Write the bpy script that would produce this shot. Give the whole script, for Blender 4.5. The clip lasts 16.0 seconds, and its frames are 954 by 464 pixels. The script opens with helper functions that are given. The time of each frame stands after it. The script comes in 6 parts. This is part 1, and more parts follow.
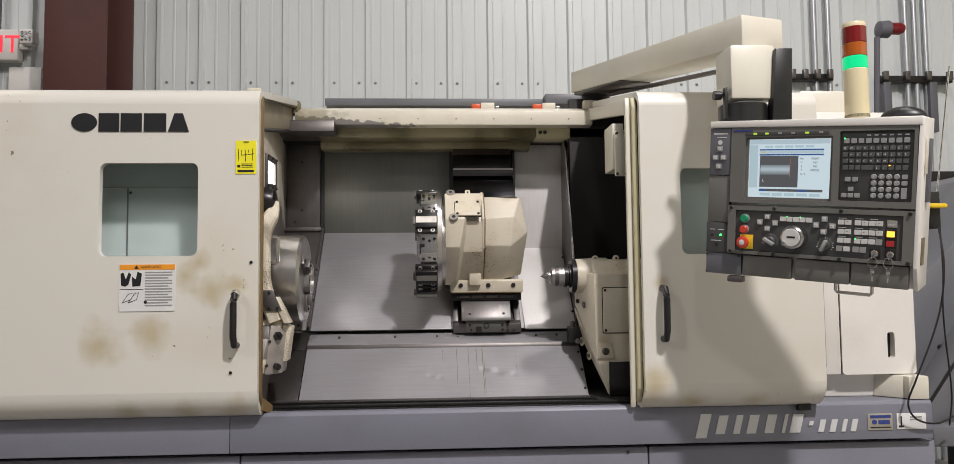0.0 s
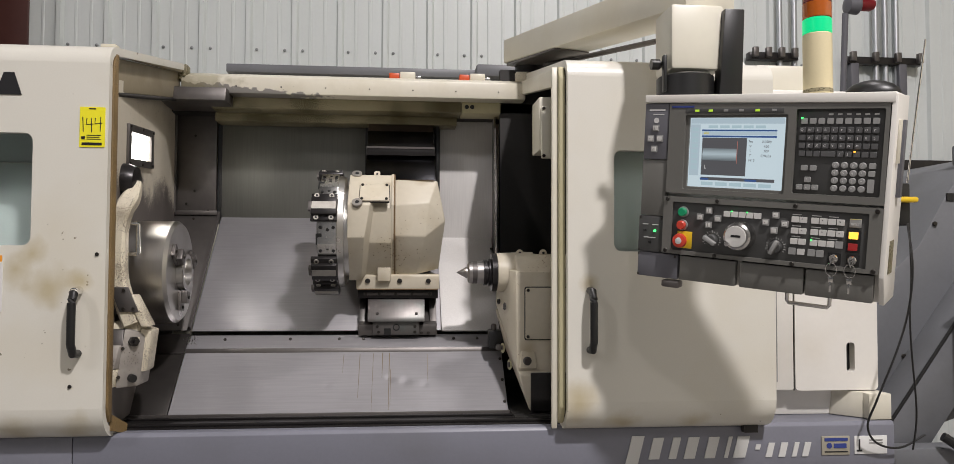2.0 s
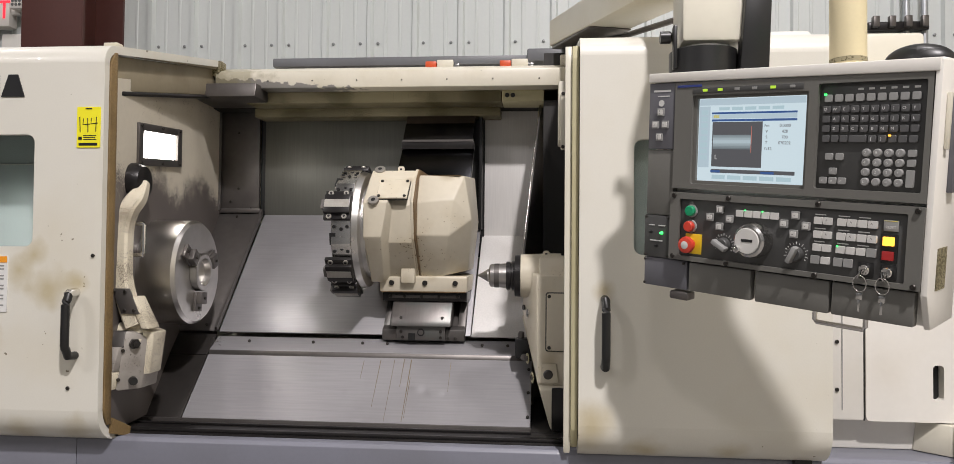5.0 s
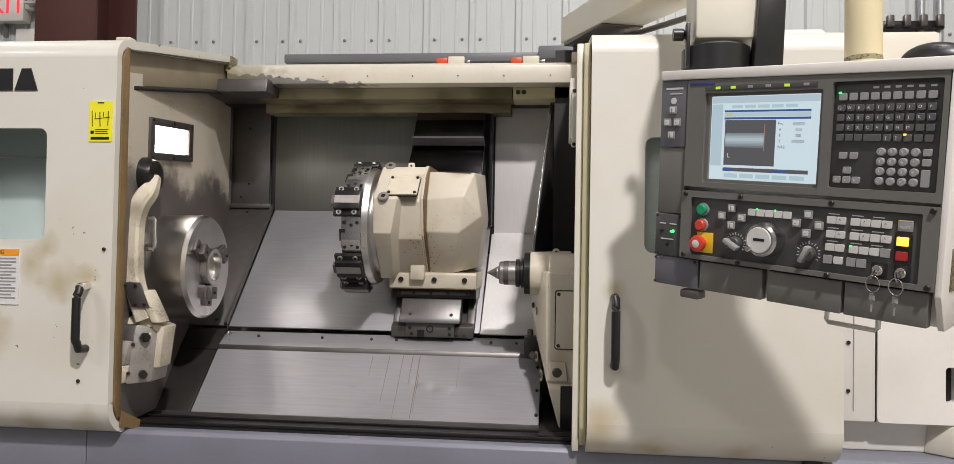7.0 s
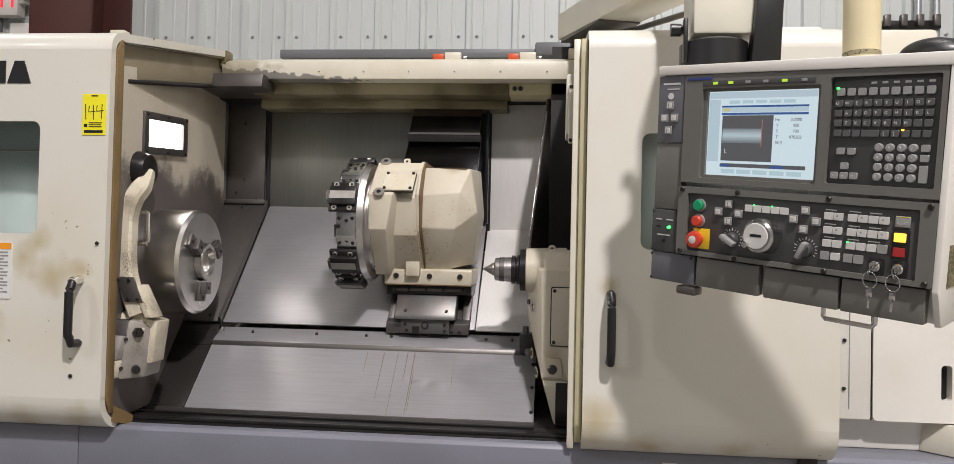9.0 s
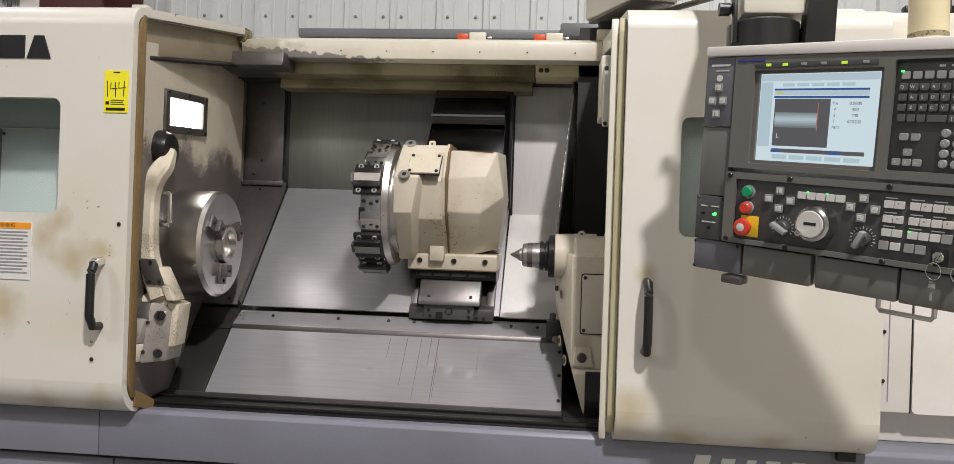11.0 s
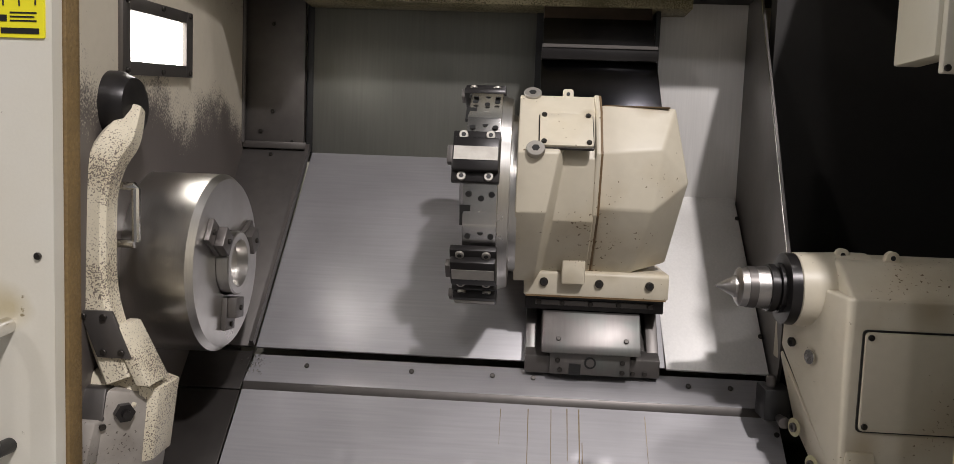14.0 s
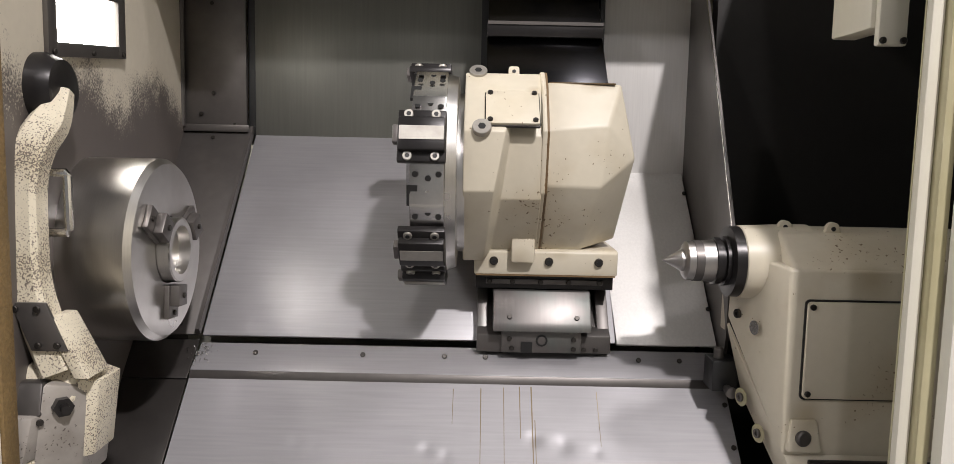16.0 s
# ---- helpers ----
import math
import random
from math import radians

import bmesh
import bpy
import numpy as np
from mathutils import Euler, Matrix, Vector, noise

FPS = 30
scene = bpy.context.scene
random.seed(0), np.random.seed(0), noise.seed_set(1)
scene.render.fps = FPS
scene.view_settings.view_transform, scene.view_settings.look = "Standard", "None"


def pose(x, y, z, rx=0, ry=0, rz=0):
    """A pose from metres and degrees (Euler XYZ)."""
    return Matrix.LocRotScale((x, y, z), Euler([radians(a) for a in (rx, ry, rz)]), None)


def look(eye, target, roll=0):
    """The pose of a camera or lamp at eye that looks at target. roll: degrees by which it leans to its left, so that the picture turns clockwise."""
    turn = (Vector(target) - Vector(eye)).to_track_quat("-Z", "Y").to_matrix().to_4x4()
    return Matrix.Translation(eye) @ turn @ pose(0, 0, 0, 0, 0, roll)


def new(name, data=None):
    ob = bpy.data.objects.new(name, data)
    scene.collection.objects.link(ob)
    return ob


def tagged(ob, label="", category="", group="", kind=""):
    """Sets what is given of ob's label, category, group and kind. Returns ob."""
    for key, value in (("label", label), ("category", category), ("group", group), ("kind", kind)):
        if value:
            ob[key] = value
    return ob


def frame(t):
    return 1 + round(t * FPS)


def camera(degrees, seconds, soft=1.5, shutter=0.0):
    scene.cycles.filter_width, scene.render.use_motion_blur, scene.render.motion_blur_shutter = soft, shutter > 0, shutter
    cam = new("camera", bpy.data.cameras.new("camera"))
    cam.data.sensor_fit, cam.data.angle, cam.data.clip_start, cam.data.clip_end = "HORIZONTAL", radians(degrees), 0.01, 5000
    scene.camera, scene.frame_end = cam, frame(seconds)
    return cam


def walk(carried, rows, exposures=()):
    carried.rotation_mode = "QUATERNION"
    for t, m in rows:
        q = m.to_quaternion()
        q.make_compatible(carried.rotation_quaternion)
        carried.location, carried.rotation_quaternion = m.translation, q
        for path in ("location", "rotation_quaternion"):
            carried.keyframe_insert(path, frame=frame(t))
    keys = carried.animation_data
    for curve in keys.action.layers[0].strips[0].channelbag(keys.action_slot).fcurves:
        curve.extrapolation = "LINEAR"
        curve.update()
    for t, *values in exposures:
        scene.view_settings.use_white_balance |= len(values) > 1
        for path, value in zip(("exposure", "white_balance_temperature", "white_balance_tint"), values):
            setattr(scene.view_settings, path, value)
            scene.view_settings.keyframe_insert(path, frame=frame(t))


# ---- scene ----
cam = camera(62.9, 16.0, soft=0.5)
PATH = [
    (0, (0.265, 0.076, 1.13), (0.379, 2.068, 1.259), -0.6),
    (0.5, (0.248, 0.14, 1.14), (0.455, 2.128, 1.227), -1.0),
    (1, (0.306, 0.225, 1.142), (0.567, 2.206, 1.22), -1.0),
    (1.5, (0.426, 0.349, 1.167), (0.595, 2.339, 1.273), 1.1),
    (2, (0.488, 0.441, 1.182), (0.677, 2.43, 1.26), 0.2),
    (2.5, (0.573, 0.547, 1.192), (0.74, 2.538, 1.271), 0.6),
    (3, (0.639, 0.602, 1.207), (0.76, 2.598, 1.252), 0.4),
    (3.5, (0.764, 0.623, 1.211), (0.694, 2.622, 1.219), 1.6),
    (4, (0.854, 0.628, 1.21), (0.745, 2.625, 1.201), 0.7),
    (4.5, (0.867, 0.633, 1.213), (0.73, 2.628, 1.247), 0.3),
    (5, (0.861, 0.64, 1.216), (0.681, 2.631, 1.269), 0.5),
    (7.5, (0.858, 0.644, 1.214), (0.654, 2.634, 1.258), 1.0),
    (8, (0.855, 0.644, 1.218), (0.662, 2.634, 1.26), 1.0),
    (8.5, (0.859, 0.649, 1.214), (0.664, 2.639, 1.259), 1.1),
    (10.8, (0.822, 0.666, 1.182), (0.648, 2.658, 1.225), 2.0),
    (11, (0.779, 0.695, 1.206), (0.584, 2.686, 1.21), 1.9),
    (11.5, (0.619, 0.848, 1.238), (0.433, 2.839, 1.224), 0.6),
    (12, (0.494, 1.008, 1.254), (0.36, 3.001, 1.164), 1.2),
    (12.5, (0.456, 1.222, 1.293), (0.277, 3.211, 1.187), 2.3),
    (13, (0.416, 1.39, 1.321), (0.253, 3.379, 1.186), 2.7),
    (13.5, (0.347, 1.535, 1.339), (0.255, 3.527, 1.177), 0.8),
    (14, (0.325, 1.575, 1.343), (0.211, 3.564, 1.165), 2.2),
    (14.5, (0.335, 1.582, 1.342), (0.231, 3.57, 1.149), 1.9),
    (15, (0.345, 1.588, 1.342), (0.323, 3.577, 1.131), 1.4),
    (15.5, (0.34, 1.584, 1.342), (0.354, 3.57, 1.108), 1.3),
    (16, (0.337, 1.586, 1.341), (0.339, 3.573, 1.117), 1.2),
]
EXPOSURES = [(0, -0.13), (2, -0.22), (3.5, -0.30), (5, -0.04), (11, -0.06), (12, -0.28), (12.5, -0.32), (14, -0.30), (14.5, 0.05), (15, 0.16), (16, 0.08)]
walk(cam, [(t, look(eye, target, roll)) for t, eye, target, roll in PATH], EXPOSURES)

# ---- world and lights ----
world = bpy.data.worlds.new("hall")
scene.world = world
world.use_nodes = True
world.node_tree.nodes["Background"].inputs[0].default_value = (0.80, 0.86, 1.0, 1)
world.node_tree.nodes["Background"].inputs[1].default_value = 0.012


def lamp(name, place, target, size, watts, colour):
    data = bpy.data.lights.new(name, "AREA")
    data.shape, data.size, data.size_y, data.energy, data.color = "RECTANGLE", size[0], size[1], watts, colour
    ob = new(name, data)
    ob.matrix_world = look(place, target)
    return ob


HALL = (1.0, 0.945, 0.95)
for place, size, watts, spread in (((1.8, 2.3, 5.0), (0.4, 0.4), 38, 180), ((2.1, -1.2, 5.85), (0.3, 0.3), 500, 180), ((0.2, -3.0, 5.85), (0.4, 0.4), 60, 180),
                                   ((-4.0, -1.3, 5.0), (0.4, 0.4), 110, 180), ((-3.4, 3.6, 5.0), (0.5, 0.5), 48, 180), ((0.7, 3.9, 5.2), (2.4, 0.5), 3, 180)):
    lamp("hall_light", place, (place[0], place[1] + 0.01, 0), size, watts, HALL).data.spread = radians(spread)
work = lamp("work_light", (-0.312, 2.915, 1.555), (0.90, 2.92, 1.15), (0.22, 0.08), 1.6, (1.0, 0.94, 0.88))
work.data.spread = radians(115)


# ---- materials ----
def material(name, colour, rough=0.5, metal=0.0, grain=40.0, vary=0.08, bump=0.02, dirt=None, dirt_scale=3.0, dirt_amount=0.5,
             stretch=(1, 1, 1), coat=0.0, dirt_rough=None, rough_vary=0.08, fleck=None, fleck_scale=60.0, fleck_amount=0.3):
    """Base colour with grain and bump, broad stains (dirt) and small chips (fleck)."""
    m = bpy.data.materials.new(name)
    m.use_nodes = True
    nt = m.node_tree
    N, L = nt.nodes, nt.links
    b = N["Principled BSDF"]
    b.inputs["Metallic"].default_value = metal
    b.inputs["Coat Weight"].default_value = coat
    co = N.new("ShaderNodeTexCoord")
    geo = N.new("ShaderNodeNewGeometry")
    mp = N.new("ShaderNodeMapping")
    mp.inputs["Scale"].default_value = stretch
    L.new(geo.outputs["Position"], mp.inputs["Vector"])
    n1 = N.new("ShaderNodeTexNoise")
    n1.inputs["Scale"].default_value, n1.inputs["Detail"].default_value = grain, 6
    L.new(mp.outputs[0], n1.inputs["Vector"])
    n2 = N.new("ShaderNodeTexNoise")
    n2.inputs["Scale"].default_value, n2.inputs["Detail"].default_value = dirt_scale, 5
    L.new(geo.outputs["Position"], n2.inputs["Vector"])
    mix = N.new("ShaderNodeMix")
    mix.data_type = "RGBA"
    mix.inputs[6].default_value = (*[c * (1 - vary) for c in colour], 1)
    mix.inputs[7].default_value = (*[min(1, c * (1 + vary)) for c in colour], 1)
    L.new(n1.outputs[0], mix.inputs[0])
    out = mix.outputs[2]
    if dirt:
        ramp = N.new("ShaderNodeMapRange")
        ramp.inputs[1].default_value, ramp.inputs[2].default_value = 0.5, 0.78
        ramp.inputs[3].default_value, ramp.inputs[4].default_value = 0.0, dirt_amount
        L.new(n2.outputs[0], ramp.inputs[0])
        mx = N.new("ShaderNodeMix")
        mx.data_type = "RGBA"
        mx.inputs[7].default_value = (*dirt, 1)
        L.new(out, mx.inputs[6])
        L.new(ramp.outputs[0], mx.inputs[0])
        out = mx.outputs[2]
    if fleck:
        n3 = N.new("ShaderNodeTexNoise")
        n3.inputs["Scale"].default_value, n3.inputs["Detail"].default_value = fleck_scale, 3
        L.new(geo.outputs["Position"], n3.inputs["Vector"])
        add = N.new("ShaderNodeMath")
        add.operation = "MULTIPLY_ADD"
        add.inputs[1].default_value = 0.55
        L.new(n2.outputs[0], add.inputs[0])
        L.new(n3.outputs[0], add.inputs[2])
        rr = N.new("ShaderNodeMapRange")
        rr.inputs[1].default_value, rr.inputs[2].default_value = 1.12 - fleck_amount, 1.15 - fleck_amount
        L.new(add.outputs[0], rr.inputs[0])
        mf = N.new("ShaderNodeMix")
        mf.data_type = "RGBA"
        mf.inputs[7].default_value = (*fleck, 1)
        L.new(out, mf.inputs[6])
        L.new(rr.outputs[0], mf.inputs[0])
        out = mf.outputs[2]
    L.new(out, b.inputs["Base Color"])
    r = N.new("ShaderNodeMapRange")
    r.inputs[3].default_value, r.inputs[4].default_value = max(0.02, rough - rough_vary), min(1, rough + rough_vary)
    L.new(n2.outputs[0], r.inputs[0])
    L.new(r.outputs[0], b.inputs["Roughness"])
    if bump:
        bp = N.new("ShaderNodeBump")
        bp.inputs["Strength"].default_value, bp.inputs["Distance"].default_value = bump, 0.004
        L.new(n1.outputs[0], bp.inputs["Height"])
        L.new(bp.outputs[0], b.inputs["Normal"])
    return m


def glow(name, colour, strength, base=(0.02, 0.02, 0.02)):
    m = bpy.data.materials.new(name)
    m.use_nodes = True
    b = m.node_tree.nodes["Principled BSDF"]
    b.inputs["Base Color"].default_value = (*base, 1)
    b.inputs["Emission Color"].default_value = (*colour, 1)
    b.inputs["Emission Strength"].default_value = strength
    b.inputs["Roughness"].default_value = 0.3
    return m


CREAM = material("cream_paint", (0.70, 0.67, 0.565), 0.38, 0, 55, 0.03, 0.02, (0.50, 0.42, 0.24), 2.6, 0.35, coat=0.15)
CREAM_DOOR = material("door_paint", (0.71, 0.69, 0.615), 0.36, 0, 240, 0.03, 0.03, (0.56, 0.47, 0.28), 2.3, 0.38, coat=0.2,
                      fleck=(0.22, 0.19, 0.13), fleck_scale=48, fleck_amount=0.085)
CREAM_WORN = material("chipped_cream_paint", (0.70, 0.64, 0.50), 0.42, 0, 60, 0.06, 0.05, (0.42, 0.33, 0.17), 9, 0.45,
                      fleck=(0.17, 0.14, 0.115), fleck_scale=420, fleck_amount=0.262)
CREAM_CASE = material("casting_cream_paint", (0.63, 0.575, 0.455), 0.42, 0, 60, 0.05, 0.05, (0.44, 0.34, 0.19), 7, 0.5,
                      fleck=(0.17, 0.12, 0.07), fleck_scale=150, fleck_amount=0.125)


def worn_paint():
    """Cream paint rubbed through to grey metal over the lower half of the wall, speckled along the border."""
    m = material("worn_headstock_paint", (0.60, 0.55, 0.45), 0.5, 0, 60, 0.06, 0.05, (0.46, 0.40, 0.30), 5, 0.5, fleck=(0.12, 0.10, 0.09), fleck_scale=200, fleck_amount=0.12)
    nt = m.node_tree
    N, L = nt.nodes, nt.links
    b = N["Principled BSDF"]
    old = b.inputs["Base Color"].links[0].from_socket
    geo = N.new("ShaderNodeNewGeometry")
    sep = N.new("ShaderNodeSeparateXYZ")
    L.new(geo.outputs["Position"], sep.inputs[0])
    total = None
    for scale, gain in ((5.0, 0.25), (22.0, 0.10), (260.0, 0.22)):
        n = N.new("ShaderNodeTexNoise")
        n.inputs["Scale"].default_value, n.inputs["Detail"].default_value = scale, 4
        L.new(geo.outputs["Position"], n.inputs["Vector"])
        a = N.new("ShaderNodeMath")
        a.operation = "MULTIPLY_ADD"
        a.inputs[1].default_value = gain
        L.new(n.outputs[0], a.inputs[0])
        a.inputs[2].default_value = 0.0
        if total:
            L.new(total, a.inputs[2])
        total = a.outputs[0]
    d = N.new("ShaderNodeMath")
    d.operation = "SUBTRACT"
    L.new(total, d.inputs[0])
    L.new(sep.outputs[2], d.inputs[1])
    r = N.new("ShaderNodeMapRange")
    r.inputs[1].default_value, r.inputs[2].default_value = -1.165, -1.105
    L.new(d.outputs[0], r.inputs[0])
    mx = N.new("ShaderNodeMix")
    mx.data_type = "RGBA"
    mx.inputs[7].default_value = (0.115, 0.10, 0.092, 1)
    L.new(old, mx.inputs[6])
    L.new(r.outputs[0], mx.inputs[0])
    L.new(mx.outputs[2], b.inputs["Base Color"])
    return m


HEAD_WORN = worn_paint()
# Grimy tan, darkened further for the shade under the door roof.
RAIL_TAN = material("grimy_shaded_tan", (0.27, 0.23, 0.155), 0.55, 0, 60, 0.08, 0.04, (0.16, 0.12, 0.07), 7, 0.7)
BEAM_PAINT = material("worn_beam_paint", (0.70, 0.66, 0.55), 0.4, 0, 60, 0.04, 0.03, (0.45, 0.38, 0.22), 5, 0.4, fleck=(0.20, 0.17, 0.11), fleck_scale=120, fleck_amount=0.09)
WHITE_PAINT = material("white_paint", (0.78, 0.755, 0.70), 0.4, 0, 60, 0.03, 0.02, (0.6, 0.52, 0.38), 3, 0.25)
BASE_GREY = material("blue_grey_paint", (0.205, 0.21, 0.25), 0.42, 0, 120, 0.05, 0.03, (0.14, 0.14, 0.15), 4, 0.4)
CONVEYOR_GREY = material("conveyor_grey_paint", (0.15, 0.155, 0.165), 0.45, 0, 90, 0.06, 0.03, (0.09, 0.09, 0.09), 4, 0.5)
PANEL_GREY = material("panel_grey", (0.145, 0.142, 0.128), 0.5, 0, 300, 0.05, 0.05, (0.11, 0.105, 0.092), 8, 0.4)
PANEL_DARK = material("panel_dark", (0.066, 0.066, 0.064), 0.45, 0, 300, 0.06, 0.04, (0.06, 0.06, 0.06), 9, 0.4)
COLUMN_GREY = material("blue_grey_plate", (0.125, 0.125, 0.14), 0.48, 0, 300, 0.05, 0.04)
KEY_DARK = material("key_dark", (0.10, 0.10, 0.10), 0.4, 0, 300, 0.05, 0.02)
KEY_LIGHT = material("key_light", (0.62, 0.61, 0.58), 0.4, 0, 300, 0.05, 0.02)
KEY_MID = material("key_mid", (0.30, 0.30, 0.29), 0.4, 0, 300, 0.05, 0.02)
PRINT = material("white_print", (0.62, 0.62, 0.60), 0.5, 0, 300, 0.05, 0)
STEEL_SHEET = material("stainless_sheet", (0.315, 0.308, 0.318), 0.40, 0.32, 30, 0.14, 0.008, (0.20, 0.193, 0.198), 2.2, 0.8,
                       stretch=(0.25, 6, 6), rough_vary=0.10)
# Splash stainless again, with the back wall's shade darkened into the colour.
STEEL_BACK = material("stainless_back_shaded", (0.185, 0.185, 0.165), 0.42, 0.6, 30, 0.14, 0.008, (0.135, 0.145, 0.115), 2.0, 0.8,
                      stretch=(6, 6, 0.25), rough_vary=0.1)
# Milky coolant streaks; the raised base colour also paints in the bright light.
STEEL_MILKY_LIT = material("milky_steel_lit_tone", (0.82, 0.80, 0.77), 0.45, 0.12, 34, 0.10, 0.008, (0.47, 0.44, 0.40), 3.0, 0.5, stretch=(6, 6, 0.25), rough_vary=0.1)
# Oily steel, taken near black to paint in the shade under the chuck.
OILY_SHADED = material("oily_shaded_steel", (0.05, 0.045, 0.042), 0.3, 0.6, 40, 0.2, 0.03, (0.04, 0.037, 0.033), 5, 0.8)
STEEL_SLIDE = material("ground_slide_steel", (0.18, 0.168, 0.16), 0.42, 0.8, 40, 0.14, 0.02, (0.14, 0.18, 0.165), 14, 0.6, stretch=(4, 0.4, 0.4))
STEEL_SATIN = material("satin_steel", (0.46, 0.44, 0.42), 0.34, 1.0, 120, 0.12, 0.02, (0.26, 0.23, 0.20), 20, 0.5)
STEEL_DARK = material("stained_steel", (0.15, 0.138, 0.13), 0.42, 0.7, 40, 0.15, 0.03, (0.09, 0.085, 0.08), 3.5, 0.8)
STEEL_TURNED = material("turned_steel", (0.58, 0.565, 0.54), 0.30, 1.0, 90, 0.10, 0.02, (0.36, 0.33, 0.29), 5, 0.5, stretch=(9, 0.4, 0.4))
STEEL_BRIGHT = material("ground_steel", (0.62, 0.61, 0.59), 0.24, 1, 70, 0.10, 0.02, (0.40, 0.37, 0.33), 6, 0.4)
STEEL_WAY = material("oily_way_cover", (0.055, 0.055, 0.06), 0.20, 1, 40, 0.2, 0.02, (0.05, 0.05, 0.055), 7, 0.8)
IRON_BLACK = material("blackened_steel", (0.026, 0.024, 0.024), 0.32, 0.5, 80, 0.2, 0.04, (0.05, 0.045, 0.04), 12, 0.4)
BLACK = material("black_plastic", (0.012, 0.012, 0.012), 0.38, 0, 200, 0.2, 0.03)
# Near-black stands in for deep shade inside the machine.
VOID = material("painted_shade_black", (0.022, 0.020, 0.018), 0.6, 0, 50, 0.2, 0.04, (0.012, 0.012, 0.011), 3, 0.5)
SCREW = material("dark_screw", (0.06, 0.055, 0.05), 0.35, 0.8, 200, 0.2, 0.02)
CHROME = material("chrome", (0.75, 0.74, 0.72), 0.14, 1, 200, 0.05, 0)
RUBBER = material("brown_wiper_strip", (0.19, 0.125, 0.05), 0.6, 0, 220, 0.45, 0.5, (0.12, 0.08, 0.03), 12, 0.8)
WALL_METAL = material("wall_sheet_paint", (0.68, 0.715, 0.70), 0.42, 0, 60, 0.03, 0.02, (0.56, 0.58, 0.56), 1.2, 0.3)
OLIVE = material("coolant_stained_paint", (0.30, 0.265, 0.165), 0.5, 0, 60, 0.1, 0.05, (0.12, 0.10, 0.045), 6, 0.9,
                 fleck=(0.085, 0.070, 0.026), fleck_scale=300, fleck_amount=0.32)
OLIVE_EDGE = material("olive_edge_paint", (0.46, 0.42, 0.26), 0.5, 0, 60, 0.06, 0.03, (0.30, 0.26, 0.12), 6, 0.5)
RED_STEEL = material("red_oxide_paint", (0.085, 0.028, 0.022), 0.5, 0, 60, 0.1, 0.04, (0.05, 0.018, 0.015), 3, 0.5)
CONCRETE = material("concrete", (0.20, 0.19, 0.175), 0.6, 0, 25, 0.15, 0.1, (0.16, 0.15, 0.14), 1.5, 0.6)
ROOF = material("roof_lining", (0.22, 0.23, 0.235), 0.7)
DRYWALL = material("tan_wall_paint", (0.56, 0.52, 0.42), 0.7, 0, 50, 0.03, 0.03)
YELLOW = material("yellow_card", (0.88, 0.80, 0.02), 0.5, 0, 100, 0.03, 0.01)
ORANGE = material("orange_ink", (0.85, 0.33, 0.02), 0.5, 0, 100, 0.03, 0)
PAPER = material("label_paper", (0.72, 0.72, 0.70), 0.5, 0, 100, 0.04, 0.01)
BADGE = material("brushed_badge", (0.50, 0.47, 0.38), 0.35, 0.5, 100, 0.06, 0.02)
INK = material("black_ink", (0.012, 0.012, 0.013), 0.45, 0, 200, 0.1, 0)
INK_BLUE = material("blue_ink", (0.03, 0.05, 0.22), 0.45, 0, 200, 0.1, 0)
RED_PLASTIC = material("red_plastic", (0.62, 0.06, 0.035), 0.3, 0, 200, 0.05, 0)
GREEN_PLASTIC = material("green_plastic", (0.01, 0.30, 0.13), 0.3, 0, 200, 0.05, 0)
ORANGE_PLASTIC = material("orange_plastic", (0.62, 0.09, 0.025), 0.4, 0, 200, 0.05, 0)
YELLOW_PLASTIC = material("yellow_plastic", (0.75, 0.50, 0.02), 0.4, 0, 200, 0.05, 0)
LENS_RED = material("red_lens", (0.20, 0.012, 0.012), 0.15, 0, 200, 0.1, 0, coat=0.5)
LENS_AMBER = material("amber_lens", (0.42, 0.10, 0.012), 0.15, 0, 200, 0.1, 0, coat=0.5)
STACK_CREAM = material("stack_plastic", (0.72, 0.63, 0.40), 0.4, 0, 200, 0.04, 0)
LAMP_GLASS = glow("lit_lamp_glass", (1.0, 0.96, 0.90), 9.0)
SCREEN_LIGHT = glow("screen_white", (0.62, 0.74, 0.80), 0.95)
SCREEN_PALE = glow("screen_pale", (0.50, 0.62, 0.70), 0.85)
SCREEN_DARK = glow("screen_dark", (0.10, 0.10, 0.11), 0.8)
SCREEN_BLUE = glow("screen_blue", (0.03, 0.09, 0.28), 0.9)
SCREEN_BAR = glow("screen_bar", (0.45, 0.60, 0.66), 0.9)
LED_GREEN = glow("green_led", (0.05, 1.0, 0.15), 3.0)
LED_AMBER = glow("amber_led", (1.0, 0.50, 0.05), 2.2)
LED_RED = glow("red_lit_button", (0.45, 0.01, 0.01), 0.6)
STACK_GREEN = glow("lit_green_lens", (0.0, 0.75, 0.25), 0.9, (0.0, 0.25, 0.12))
EXIT_RED = glow("lit_red_letter", (1.0, 0.03, 0.06), 1.4)


